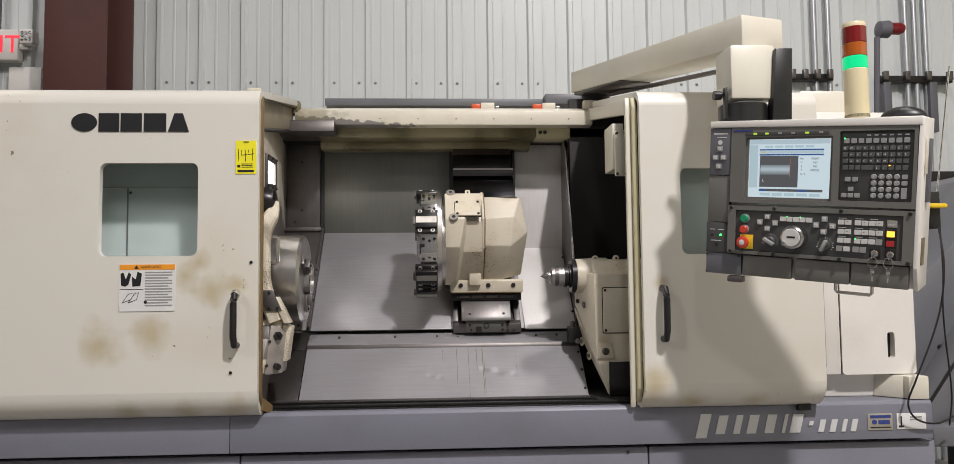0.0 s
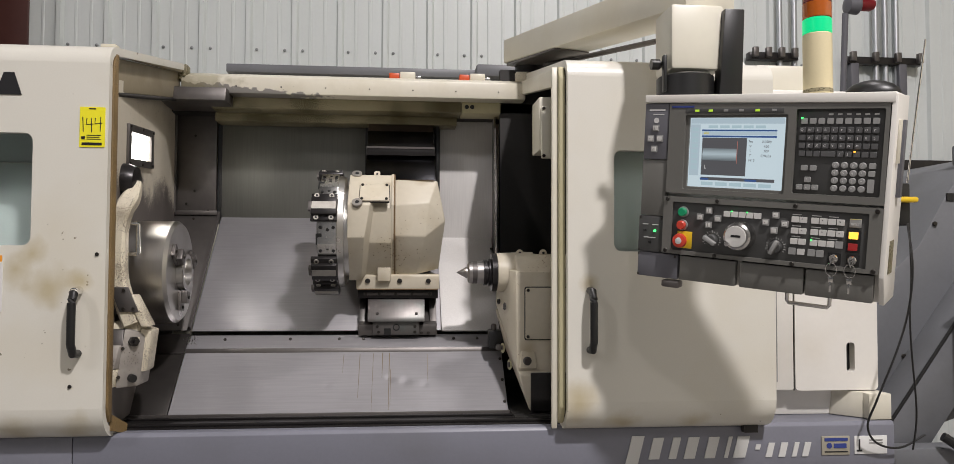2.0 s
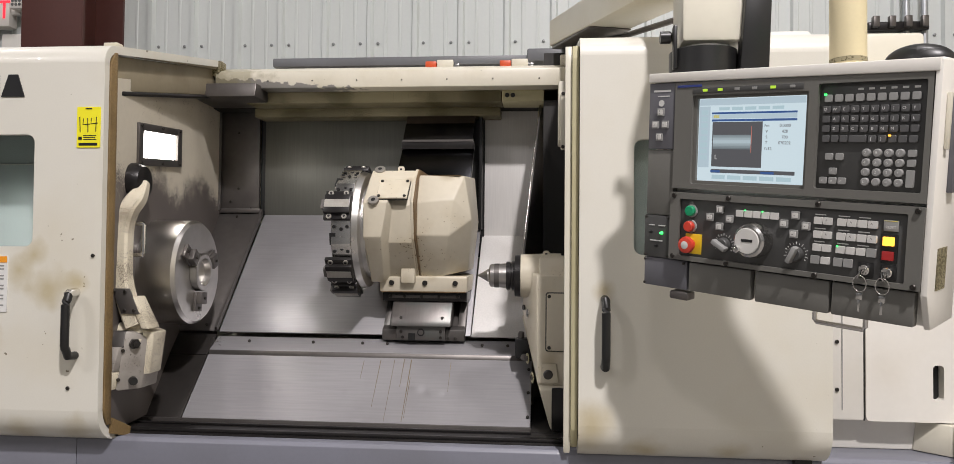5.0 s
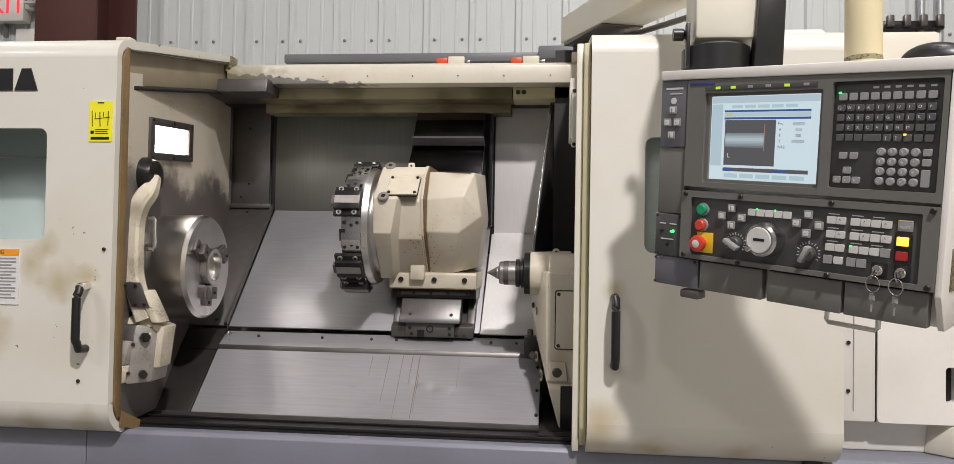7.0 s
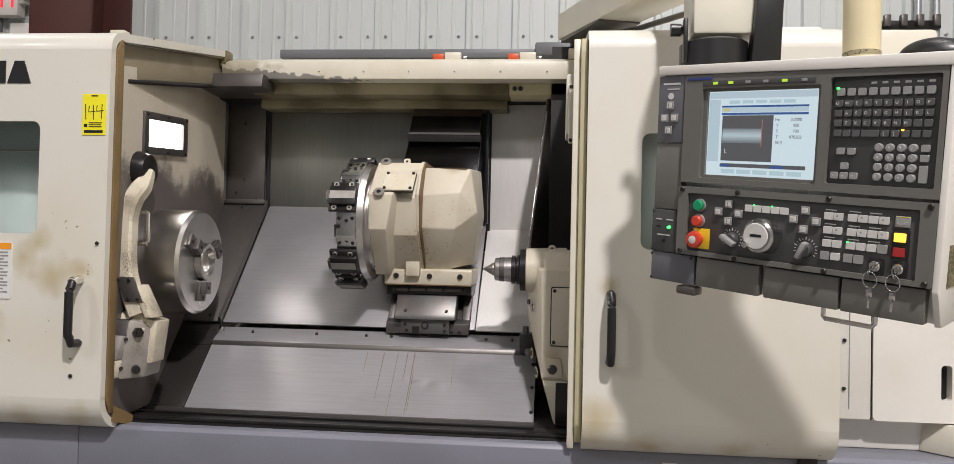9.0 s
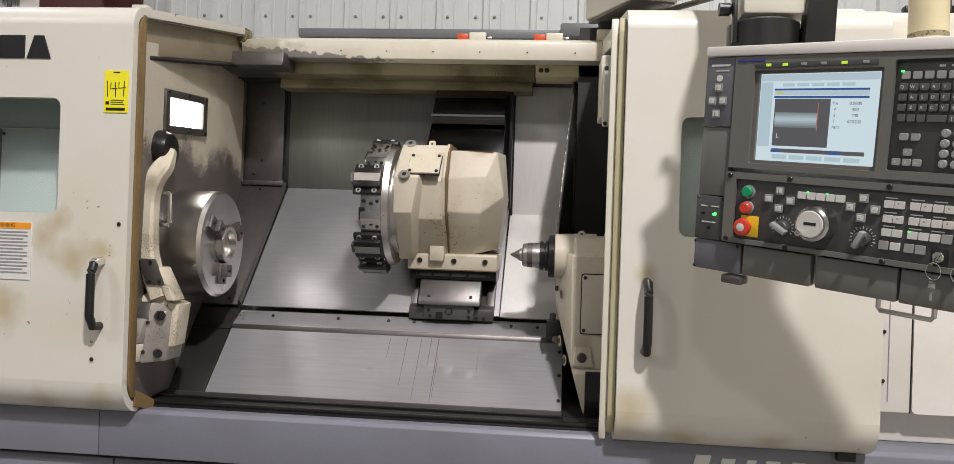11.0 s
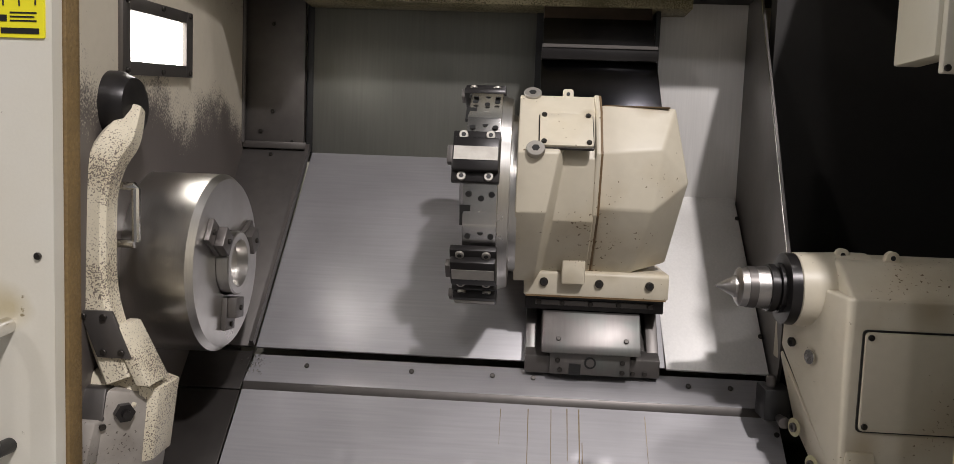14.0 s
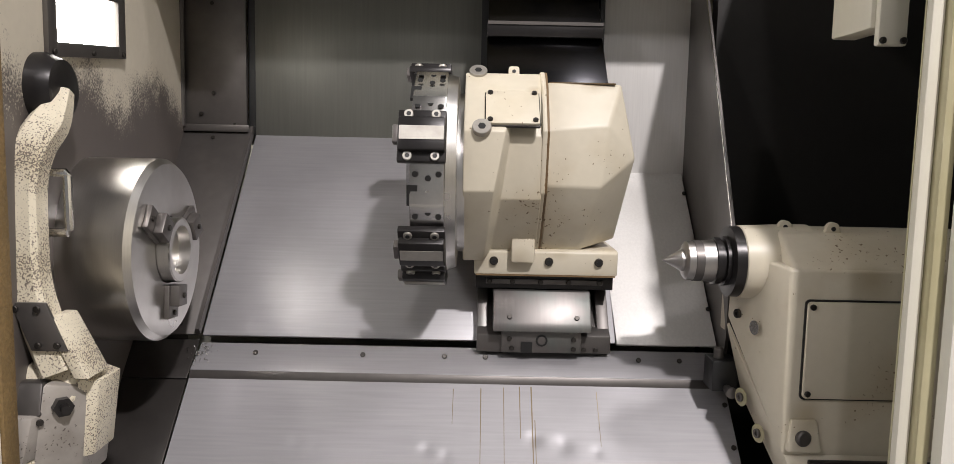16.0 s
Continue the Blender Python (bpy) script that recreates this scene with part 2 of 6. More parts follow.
def stain(m, spots, colour, amount):
    """Blotches of oil at given places on a paint: (x, y, z, reach)."""
    nt = m.node_tree
    N, L = nt.nodes, nt.links
    b = N["Principled BSDF"]
    geo = N.new("ShaderNodeNewGeometry")
    ns = N.new("ShaderNodeTexNoise")
    ns.inputs["Scale"].default_value, ns.inputs["Detail"].default_value = 14, 5
    L.new(geo.outputs["Position"], ns.inputs["Vector"])
    for x, y, z, reach in spots:
        old = b.inputs["Base Color"].links[0].from_socket
        d = N.new("ShaderNodeVectorMath")
        d.operation = "DISTANCE"
        d.inputs[1].default_value = (x, y, z)
        L.new(geo.outputs["Position"], d.inputs[0])
        a = N.new("ShaderNodeMath")
        a.operation = "MULTIPLY_ADD"
        a.inputs[1].default_value = reach * 1.6
        L.new(ns.outputs[0], a.inputs[0])
        L.new(d.outputs["Value"], a.inputs[2])
        r = N.new("ShaderNodeMapRange")
        r.inputs[1].default_value, r.inputs[2].default_value = reach * 1.9, reach * 0.9
        r.inputs[3].default_value, r.inputs[4].default_value = 0, amount
        L.new(a.outputs[0], r.inputs[0])
        mx = N.new("ShaderNodeMix")
        mx.data_type = "RGBA"
        mx.inputs[7].default_value = (*colour, 1)
        L.new(r.outputs[0], mx.inputs[0])
        L.new(old, mx.inputs[6])
        L.new(mx.outputs[2], b.inputs["Base Color"])


stain(CREAM_DOOR, ((-0.42, 2.546, 1.12, 0.06), (-0.34, 2.546, 1.13, 0.035), (-0.50, 2.546, 1.16, 0.05), (-0.46, 2.546, 1.20, 0.04), (-0.60, 2.546, 0.98, 0.07), (0.97, 2.546, 0.80, 0.06), (-0.75, 2.546, 0.95, 0.08), (1.0, 2.546, 1.13, 0.03), (-0.35, 2.58, 0.75, 0.05), (-0.50, 2.58, 0.745, 0.05), (-0.68, 2.58, 0.745, 0.05), (1.1, 2.58, 0.745, 0.05), (1.3, 2.58, 0.745, 0.05)), (0.42, 0.33, 0.14), 0.62)


def rubbed(m, start, slope, grey, moss):
    """Paint rubbed through to grey metal below a ragged line that falls along x, with moss above it at the near end."""
    nt = m.node_tree
    N, L = nt.nodes, nt.links
    b = N["Principled BSDF"]
    geo = N.new("ShaderNodeNewGeometry")
    sep = N.new("ShaderNodeSeparateXYZ")
    L.new(geo.outputs["Position"], sep.inputs[0])
    def op(kind, x, y):
        n = N.new("ShaderNodeMath")
        n.operation = kind
        for i, v in enumerate((x, y)):
            if isinstance(v, (int, float)):
                n.inputs[i].default_value = v
            else:
                L.new(v, n.inputs[i])
        return n.outputs[0]
    def cloud(scale):
        n = N.new("ShaderNodeTexNoise")
        n.inputs["Scale"].default_value, n.inputs["Detail"].default_value = scale, 6
        L.new(geo.outputs["Position"], n.inputs["Vector"])
        return op("SUBTRACT", n.outputs[0], 0.5)
    line = op("ADD", op("MULTIPLY", sep.outputs[0], slope), start)
    d = op("SUBTRACT", line, sep.outputs[2])
    d = op("ADD", d, op("MULTIPLY", cloud(40), 0.05))
    def lay(value, lo, hi, colour, amount):
        rr = N.new("ShaderNodeMapRange")
        rr.inputs[1].default_value, rr.inputs[2].default_value, rr.inputs[4].default_value = lo, hi, amount
        L.new(value, rr.inputs[0])
        mx = N.new("ShaderNodeMix")
        mx.data_type = "RGBA"
        mx.inputs[7].default_value = (*colour, 1)
        L.new(b.inputs["Base Color"].links[0].from_socket, mx.inputs[6])
        L.new(rr.outputs[0], mx.inputs[0])
        L.new(mx.outputs[2], b.inputs["Base Color"])
    lay(d, 0.0, 0.004, grey, 0.92)
    e = op("ADD", op("MULTIPLY", sep.outputs[0], -1.0), op("MULTIPLY", cloud(25), 0.5))
    lay(e, 0.10, 0.22, moss, 0.55)


rubbed(BEAM_PAINT, 1.792, -0.085, (0.20, 0.19, 0.18), (0.24, 0.21, 0.10))
stain(CREAM_CASE, ((0.55, 3.06, 1.455, 0.03), (0.42, 3.07, 1.13, 0.025), (0.36, 3.05, 1.12, 0.03), (0.44, 3.0, 1.44, 0.02), (0.50, 3.06, 1.14, 0.022), (0.60, 3.1, 1.15, 0.03), (0.96, 2.79, 1.14, 0.04), (1.05, 2.79, 1.135, 0.05), (0.87, 2.79, 0.92, 0.03)), (0.30, 0.22, 0.10), 0.5)


def glass(name, colour, rough):
    m = bpy.data.materials.new(name)
    m.use_nodes = True
    b = m.node_tree.nodes["Principled BSDF"]
    b.inputs["Base Color"].default_value = (*colour, 1)
    b.inputs["Roughness"].default_value = rough
    b.inputs["Transmission Weight"].default_value = 1.0
    b.inputs["IOR"].default_value = 1.45
    return m


WINDOW_GLASS = glass("laminated_glass", (0.80, 0.86, 0.84), 0.05)


# ---- helpers ----
def thing(name, label, category, at=(0, 0, 0), kind="", group="", m=None):
    ob = new(name)
    ob.empty_display_size = 0.05
    ob.matrix_world = m if m is not None else Matrix.Translation(at)
    return tagged(ob, label, category, group, kind)


def finish(bm, name, mat, smooth=True):
    bmesh.ops.recalc_face_normals(bm, faces=bm.faces)
    me = bpy.data.meshes.new(name)
    bm.to_mesh(me)
    bm.free()
    if mat:
        me.materials.append(mat)
    if smooth:
        me.polygons.foreach_set("use_smooth", [True] * len(me.polygons))
        me.set_sharp_from_angle(angle=radians(32))
    return me


def part(name, bm, mat, parent=None, label="", at=None):
    """Links a bmesh, in the world's coordinates or in those of its thing when the thing is turned, as one mesh."""
    ob = new(name, finish(bm, name, mat))
    if parent is not None:
        ob.parent = parent
        if at == "world":
            ob.matrix_parent_inverse = parent.matrix_world.inverted()
    if label:
        ob["label"] = label
    return ob


def shared(name, me, parent, x, y, z, rx=0, ry=0, rz=0):
    ob = new(name, me)
    ob.parent = parent
    ob.matrix_local = pose(x, y, z, rx, ry, rz)
    return ob


def structure(name, bm, mat, label):
    return tagged(part(name, bm, mat), label, "structure", kind="structure")


def bevel(bm, w, seg=2):
    if w > 0:
        bmesh.ops.bevel(bm, geom=[e for e in bm.edges if e.is_manifold and e.calc_face_angle(0) > 0.35], offset=w, segments=seg, profile=0.5, affect="EDGES", clamp_overlap=True)
    return bm


def box(x0, x1, y0, y1, z0, z1, w=0.0, seg=2, bm=None):
    out = bmesh.new()
    bmesh.ops.create_cube(out, size=1, matrix=Matrix.LocRotScale(((x0 + x1) / 2, (y0 + y1) / 2, (z0 + z1) / 2), None, (abs(x1 - x0), abs(y1 - y0), abs(z1 - z0))))
    bevel(out, w, seg)
    return join(bm, out)


def join(a, b):
    """Adds b's mesh to a's."""
    if a is None:
        return b
    me = bpy.data.meshes.new("tmp")
    b.to_mesh(me)
    b.free()
    a.from_mesh(me)
    bpy.data.meshes.remove(me)
    return a


AXES = {"x": lambda p, s: (s, p[0], p[1]), "y": lambda p, s: (p[0], s, p[1]), "z": lambda p, s: (p[0], p[1], s)}


def prism(points, axis, a, b, w=0.0, seg=2, bm=None):
    """A profile pushed along an axis from a to b; the points hold the two other coordinates in the order x, y, z."""
    out = bmesh.new()
    f = AXES[axis]
    lo = [out.verts.new(f(p, a)) for p in points]
    hi = [out.verts.new(f(p, b)) for p in points]
    n = len(points)
    out.faces.new(lo)
    out.faces.new(hi[::-1])
    for i in range(n):
        out.faces.new((lo[i], hi[i], hi[(i + 1) % n], lo[(i + 1) % n]))
    bmesh.ops.recalc_face_normals(out, faces=out.faces)
    bevel(out, w, seg)
    return join(bm, out)


def hexa(c, w=0.0, seg=2):
    """A six-sided solid from its eight corners: four of one end, four of the other."""
    bm = bmesh.new()
    v = [bm.verts.new(p) for p in c]
    for f in ((0, 1, 2, 3), (7, 6, 5, 4), (0, 4, 5, 1), (1, 5, 6, 2), (2, 6, 7, 3), (3, 7, 4, 0)):
        bm.faces.new([v[i] for i in f])
    bmesh.ops.recalc_face_normals(bm, faces=bm.faces)
    return bevel(bm, w, seg)


def turned(profile, centre, axis="x", n=48, bm=None):
    """A lathe body: profile of (along, radius) round an axis through centre."""
    out = bmesh.new()
    rings = []
    for s, r in profile:
        ring = []
        for i in range(n):
            a = 2 * math.pi * i / n
            c, d = r * math.cos(a), r * math.sin(a)
            p = {"x": (s, c, d), "y": (c, s, d), "z": (c, d, s)}[axis]
            ring.append(out.verts.new((centre[0] + p[0], centre[1] + p[1], centre[2] + p[2])))
        rings.append(ring)
    for r0, r1 in zip(rings, rings[1:]):
        for i in range(n):
            out.faces.new((r0[i], r0[(i + 1) % n], r1[(i + 1) % n], r1[i]))
    out.faces.new(rings[0][::-1])
    out.faces.new(rings[-1])
    bmesh.ops.recalc_face_normals(out, faces=out.faces)
    return join(bm, out)


def tube(path, r, n=10, bm=None):
    """A round bar along a path of points, with bent corners as they are given."""
    out = bmesh.new()
    pts = [Vector(p) for p in path]
    rings = []
    up = Vector((0.13, 0.31, 0.94)).normalized()
    for i, p in enumerate(pts):
        d = (pts[min(i + 1, len(pts) - 1)] - pts[max(i - 1, 0)]).normalized()
        s = d.cross(up).normalized()
        t = s.cross(d)
        rings.append([out.verts.new(p + r * (math.cos(2 * math.pi * k / n) * s + math.sin(2 * math.pi * k / n) * t)) for k in range(n)])
    for r0, r1 in zip(rings, rings[1:]):
        for k in range(n):
            out.faces.new((r0[k], r0[(k + 1) % n], r1[(k + 1) % n], r1[k]))
    out.faces.new(rings[0][::-1])
    out.faces.new(rings[-1])
    bmesh.ops.recalc_face_normals(out, faces=out.faces)
    return join(bm, out)


def smooth_path(pts, n=8):
    """A Catmull-Rom curve through the points."""
    P = [Vector(p) for p in pts]
    P = [2 * P[0] - P[1]] + P + [2 * P[-1] - P[-2]]
    out = []
    for a, b, c, d in zip(P, P[1:], P[2:], P[3:]):
        for i in range(n):
            t = i / n
            out.append(0.5 * (2 * b + (c - a) * t + (2 * a - 5 * b + 4 * c - d) * t * t + (3 * b - a - 3 * c + d) * t ** 3))
    return out + [P[-2]]


def arc(cx, cy, r, a0, a1, n=8):
    return [(cx + r * math.cos(radians(a0 + (a1 - a0) * i / n)), cy + r * math.sin(radians(a0 + (a1 - a0) * i / n))) for i in range(n + 1)]


def rounded(x0, x1, z0, z1, r, n=6):
    return arc(x1 - r, z1 - r, r, 0, 90, n) + arc(x0 + r, z1 - r, r, 90, 180, n) + arc(x0 + r, z0 + r, r, 180, 270, n) + arc(x1 - r, z0 + r, r, 270, 360, n)


def sheet(outer, holes, y0, y1):
    """A sheet in the x-z plane with holes, from y0 to y1 thick."""
    bm = bmesh.new()
    edges = []
    for loop in [outer] + holes:
        v = [bm.verts.new((p[0], y0, p[1])) for p in loop]
        edges += [bm.edges.new((v[i], v[(i + 1) % len(v)])) for i in range(len(v))]
    bmesh.ops.triangle_fill(bm, edges=edges, use_beauty=True, use_dissolve=False)
    r = bmesh.ops.extrude_face_region(bm, geom=bm.faces[:])
    bmesh.ops.translate(bm, verts=[g for g in r["geom"] if isinstance(g, bmesh.types.BMVert)], vec=(0, y1 - y0, 0))
    bmesh.ops.recalc_face_normals(bm, faces=bm.faces)
    return bm


def ribbon(points, thick):
    """A closed profile that follows an open line at a thickness to its right."""
    P = [Vector(p) for p in points]
    off = []
    for i, p in enumerate(P):
        d = (P[min(i + 1, len(P) - 1)] - P[max(i - 1, 0)]).normalized()
        off.append(p + thick * Vector((d.y, -d.x)))
    return [tuple(p) for p in P] + [tuple(p) for p in off[::-1]]


def bolt_mesh(r=0.005, h=0.004):
    bm = turned([(0, r * 0.95), (h * 0.7, r), (h, r * 0.8)], (0, 0, 0), "z", 12)
    bm2 = turned([(h * 0.35, r * 0.45), (h + 0.0004, r * 0.45)], (0, 0, 0), "z", 6)
    me = finish(join(bm, bm2), "bolt", SCREW)
    return me


BOLT = bolt_mesh()
BOLT_BIG = bolt_mesh(0.0085, 0.007)


def bolt(parent, x, y, z, rx=90, ry=0, rz=0, big=False, me=None):
    ob = new("bolt", me or (BOLT_BIG if big else BOLT))
    ob.parent = parent
    ob.matrix_parent_inverse = parent.matrix_world.inverted()
    ob.matrix_basis = pose(x, y, z, rx, ry, rz)
    return ob


def text(name, words, mat, parent, m, size, depth=0.0006, shear=0.0, world=False):
    cu = bpy.data.curves.new(name, "FONT")
    cu.body, cu.size, cu.extrude, cu.shear = words, size, depth, shear
    cu.align_x, cu.align_y = "CENTER", "CENTER"
    tmp = new(name, cu)
    me = bpy.data.meshes.new_from_object(tmp.evaluated_get(bpy.context.evaluated_depsgraph_get()))
    bpy.data.objects.remove(tmp)
    me.materials.clear()
    me.materials.append(mat)
    ob = new(name, me)
    ob.parent = parent
    if world:
        ob.matrix_parent_inverse = parent.matrix_world.inverted()
    ob.matrix_basis = m
    return ob


# ---- hall ----
structure("floor", box(-7, 5.3, -6, 4.95, -0.1, 0), CONCRETE, "grey concrete workshop floor with darker stains")
structure("ceiling", box(-7, 5.3, -6, 4.95, 6.0, 6.1), ROOF, "grey sheet metal ceiling high over the hall")
structure("wall_south", box(-7, 5.3, -6.1, -6, 0, 6), ROOF, "plain grey workshop wall")
structure("wall_west", box(-7.1, -7, -6, 4.95, 0, 6), ROOF, "plain grey workshop wall")
structure("wall_east", box(5.2, 5.3, -6, 4.95, 0, 6), DRYWALL, "tan painted plain wall")


def ribbed_wall():
    pts = [(-7.0, 4.97), (-7.0, 4.87)]
    x = -7.0 + 0.1
    k = 0
    start = -1.394 - 0.2535 * 22
    for k in range(52):
        c = start + 0.2535 * k
        if c < -6.9 or c > 5.1:
            continue
        pts += [(c - 0.022, 4.87), (c - 0.012, 4.846), (c + 0.012, 4.846), (c + 0.022, 4.87)]
        for d in (0.085, 0.165):
            pts += [(c + d - 0.009, 4.87), (c + d - 0.005, 4.866), (c + d + 0.005, 4.866), (c + d + 0.009, 4.87)]
    pts += [(5.2, 4.87), (5.2, 4.97)]
    return prism(pts, "z", 0, 6)


wall = structure("wall_north", ribbed_wall(), WALL_METAL, "white corrugated metal siding with vertical ribs and screws")
WALL_SCREW = finish(turned([(0, 0.009), (0.005, 0.008), (0.007, 0.004)], (0, 0, 0), "z", 12), "screw", material("screw_zinc", (0.30, 0.31, 0.31), 0.4, 0.6))
for k in range(20):
    for d in (-0.055, 0.045):
        if k % 2 == 0 or d > 0:
            bolt(wall, -1.394 + 0.2535 * (k - 1) + d, 4.868, 2.37, me=WALL_SCREW).name = "screw"

col = thing("steel_column", "dark red oxide painted steel building column", "column", (-1.7, 4.7, 0))
part("web", box(-1.72, -1.70, 4.46, 4.82, 0, 6, 0.001), RED_STEEL, col, at="world")
part("flange", box(-1.875, -1.54, 4.44, 4.462, 0, 6, 0.002), RED_STEEL, col, at="world")
part("flange", box(-1.875, -1.54, 4.82, 4.842, 0, 6, 0.002), RED_STEEL, col, at="world")

sign = thing("exit_sign", "white exit sign with lit red letters and emergency lamp", "sign", (-2.3, 4.8, 2.55))
part("housing", box(-2.48, -2.185, 4.77, 4.84, 2.475, 2.66, 0.008), WHITE_PAINT, sign, at="world")
text("letters", "EXIT", EXIT_RED, sign, pose(-2.325, 4.768, 2.565, 90), 0.15, 0.001, world=True)
part("lamp_head", box(-2.165, -2.085, 4.74, 4.82, 2.565, 2.655, 0.012), WHITE_PAINT, sign, "square lamp head with round lenses", at="world")
lens = finish(turned([(0, 0.009), (0.004, 0.008)], (0, 0, 0), "y", 12), "lens", STEEL_BRIGHT)
for i in range(3):
    for j in range(3):
        o = shared("lens", lens, sign, -2.145 + 0.021 * i, 4.737, 2.59 + 0.021 * j)
        o.matrix_parent_inverse = sign.matrix_world.inverted()
        o.matrix_basis = pose(-2.145 + 0.021 * i, 4.737, 2.59 + 0.021 * j)
part("arm", box(-2.19, -2.13, 4.78, 4.82, 2.545, 2.575, 0.004), WHITE_PAINT, sign, at="world")
bracket = thing("wall_conduit_box", "grey painted junction box and conduit on the siding", "junction box", (-2.2, 4.85, 2.3))
part("box", box(-2.25, -2.06, 4.80, 4.85, 2.18, 2.44, 0.006), WHITE_PAINT, bracket, at="world")
part("conduit", tube([(-2.33, 4.83, 2.4), (-2.33, 4.83, 6)], 0.014), COLUMN_GREY, bracket, at="world")

# conduits and strut rails behind the control
for i, x in enumerate((2.70, 2.79, 3.30, 3.36, 3.43, 3.97)):
    c = thing("conduit", "thin galvanised conduit running up the siding", "conduit", (x, 4.82, 0), group="conduits on the wall")
    part("pipe", tube([(x, 4.822, 0.0), (x, 4.822, 6.0)], 0.017, 12), material("galvanised", (0.50, 0.52, 0.54), 0.4, 0.7) if i == 0 else bpy.data.materials["galvanised"], c, at="world")
for x0, x1, z in ((2.50, 2.80, 2.40), (3.10, 3.58, 2.39)):
    r = thing("strut_rail", "dark steel strut rail with pipe clamps on the siding", "rail", (x0, 4.8, z), group="strut rails")
    part("channel", box(x0, x1, 4.79, 4.845, z - 0.022, z + 0.022, 0.004), IRON_BLACK, r, at="world")
    for k in range(4):
        xx = x0 + 0.03 + (x1 - x0 - 0.06) * k / 3
        part("clamp", box(xx - 0.016, xx + 0.016, 4.76, 4.792, z - 0.012, z + 0.045, 0.004), STEEL_DARK, r, at="world")
box_e = thing("electrical_box", "dark grey wall box between two conduits", "electrical box", (3.2, 4.8, 2.2))
part("body", box(3.12, 3.17, 4.78, 4.84, 2.05, 2.37, 0.004), COLUMN_GREY, box_e, at="world")
part("body", box(3.42, 3.47, 4.78, 4.84, 2.05, 2.37, 0.004), COLUMN_GREY, box_e, at="world")

part_wall = box(2.74, 2.86, 4.80, 4.846, 1.94, 2.06, 0.004)
beacon = thing("warning_beacon", "grey alarm beacon with dark red dome on a pipe stem", "beacon", (2.9, 4.3, 2.5))
part("housing", turned([(2.80, 0.02), (2.81, 0.045), (2.865, 0.05), (2.875, 0.04)], (0, 4.30, 2.545), "x", 24), COLUMN_GREY, beacon, at="world")
part("dome", turned([(2.875, 0.034), (2.935, 0.034), (2.955, 0.026), (2.962, 0.008)], (0, 4.30, 2.55), "x", 24), glow("red_dome", (0.35, 0.0, 0.01), 0.06, (0.16, 0.005, 0.01)), beacon, at="world")
part("foot_plate", part_wall, COLUMN_GREY, beacon, at="world")
part("stem", tube([(2.80, 4.30, 2.50), (2.80, 4.34, 2.0), (2.80, 4.80, 2.0)], 0.016), COLUMN_GREY, beacon, at="world")


# ---- lathe base ----
X0, X1 = -1.62, 1.925
base = thing("lathe_bed", "blue-grey painted lathe base with pale italic print and badges", "machine base", (0.2, 2.62, 0))
part("upper_band", prism([(2.62, 0.598), (2.62, 0.712), (2.628, 0.722), (2.75, 0.722), (2.75, 0.598)], "x", -0.379, X1, 0.002), BASE_GREY, base, at="world")
part("upper_band", prism([(2.62, 0.598), (2.62, 0.712), (2.628, 0.722), (2.75, 0.722), (2.75, 0.598)], "x", X0, -0.381, 0.002), BASE_GREY, base, at="world")
part("lower_panel", box(-0.35, 0.967, 2.645, 2.70, 0.08, 0.585, 0.004), BASE_GREY, base, at="world")
part("lower_panel", box(0.971, 1.945, 2.645, 2.70, 0.08, 0.585, 0.004), BASE_GREY, base, at="world")
part("lower_panel", box(X0, -0.354, 2.645, 2.70, 0.08, 0.585, 0.004), BASE_GREY, base, at="world")
part("core", box(X0 + 0.02, 1.90, 2.70, 3.95, 0.0, 0.66, 0.004), VOID, base, at="world")
pull = part("recessed_pull", sheet(rounded(1.535, 1.665, 0.40, 0.47, 0.006), [rounded(1.548, 1.652, 0.412, 0.452, 0.003)], 2.636, 2.646), WHITE_PAINT, base, "pale framed recessed pull", at="world")
part("recess", box(1.548, 1.652, 2.640, 2.6445, 0.412, 0.452), BLACK, pull, at="world")
bolt(base, 1.90, 2.644, 0.49)
bolt(base, 0.90, 2.644, 0.57)
badge1 = part("badge", box(1.70, 1.785, 2.6165, 2.6205, 0.628, 0.682, 0.001), BADGE, base, "silver badge with a blue band", at="world")
part("band", box(1.708, 1.778, 2.6145, 2.6165, 0.668, 0.677), INK_BLUE, badge1, at="world")
part("word_bar", box(1.736, 1.774, 2.6145, 2.6165, 0.648, 0.661), INK_BLUE, badge1, at="world")
part("line", box(1.708, 1.778, 2.6145, 2.6165, 0.636, 0.639), INK, badge1, at="world")
part("disc", turned([(2.6145, 0.008), (2.6165, 0.008)], (1.722, 0, 0.655), "y", 16), INK_BLUE, badge1, at="world")
badge2 = part("badge", box(1.80, 1.90, 2.6165, 2.6205, 0.629, 0.681, 0.001), PAPER, base, "pale label with a dark mark", at="world")
part("mark", join(box(1.812, 1.816, 2.6145, 2.6165, 0.641, 0.672), box(1.806, 1.822, 2.6145, 2.6165, 0.637, 0.642)), INK, badge2, at="world")
for z in (0.668, 0.660):
    part("line", box(1.845, 1.885, 2.6145, 2.6165, z, z + 0.003), KEY_MID, badge2, at="world")


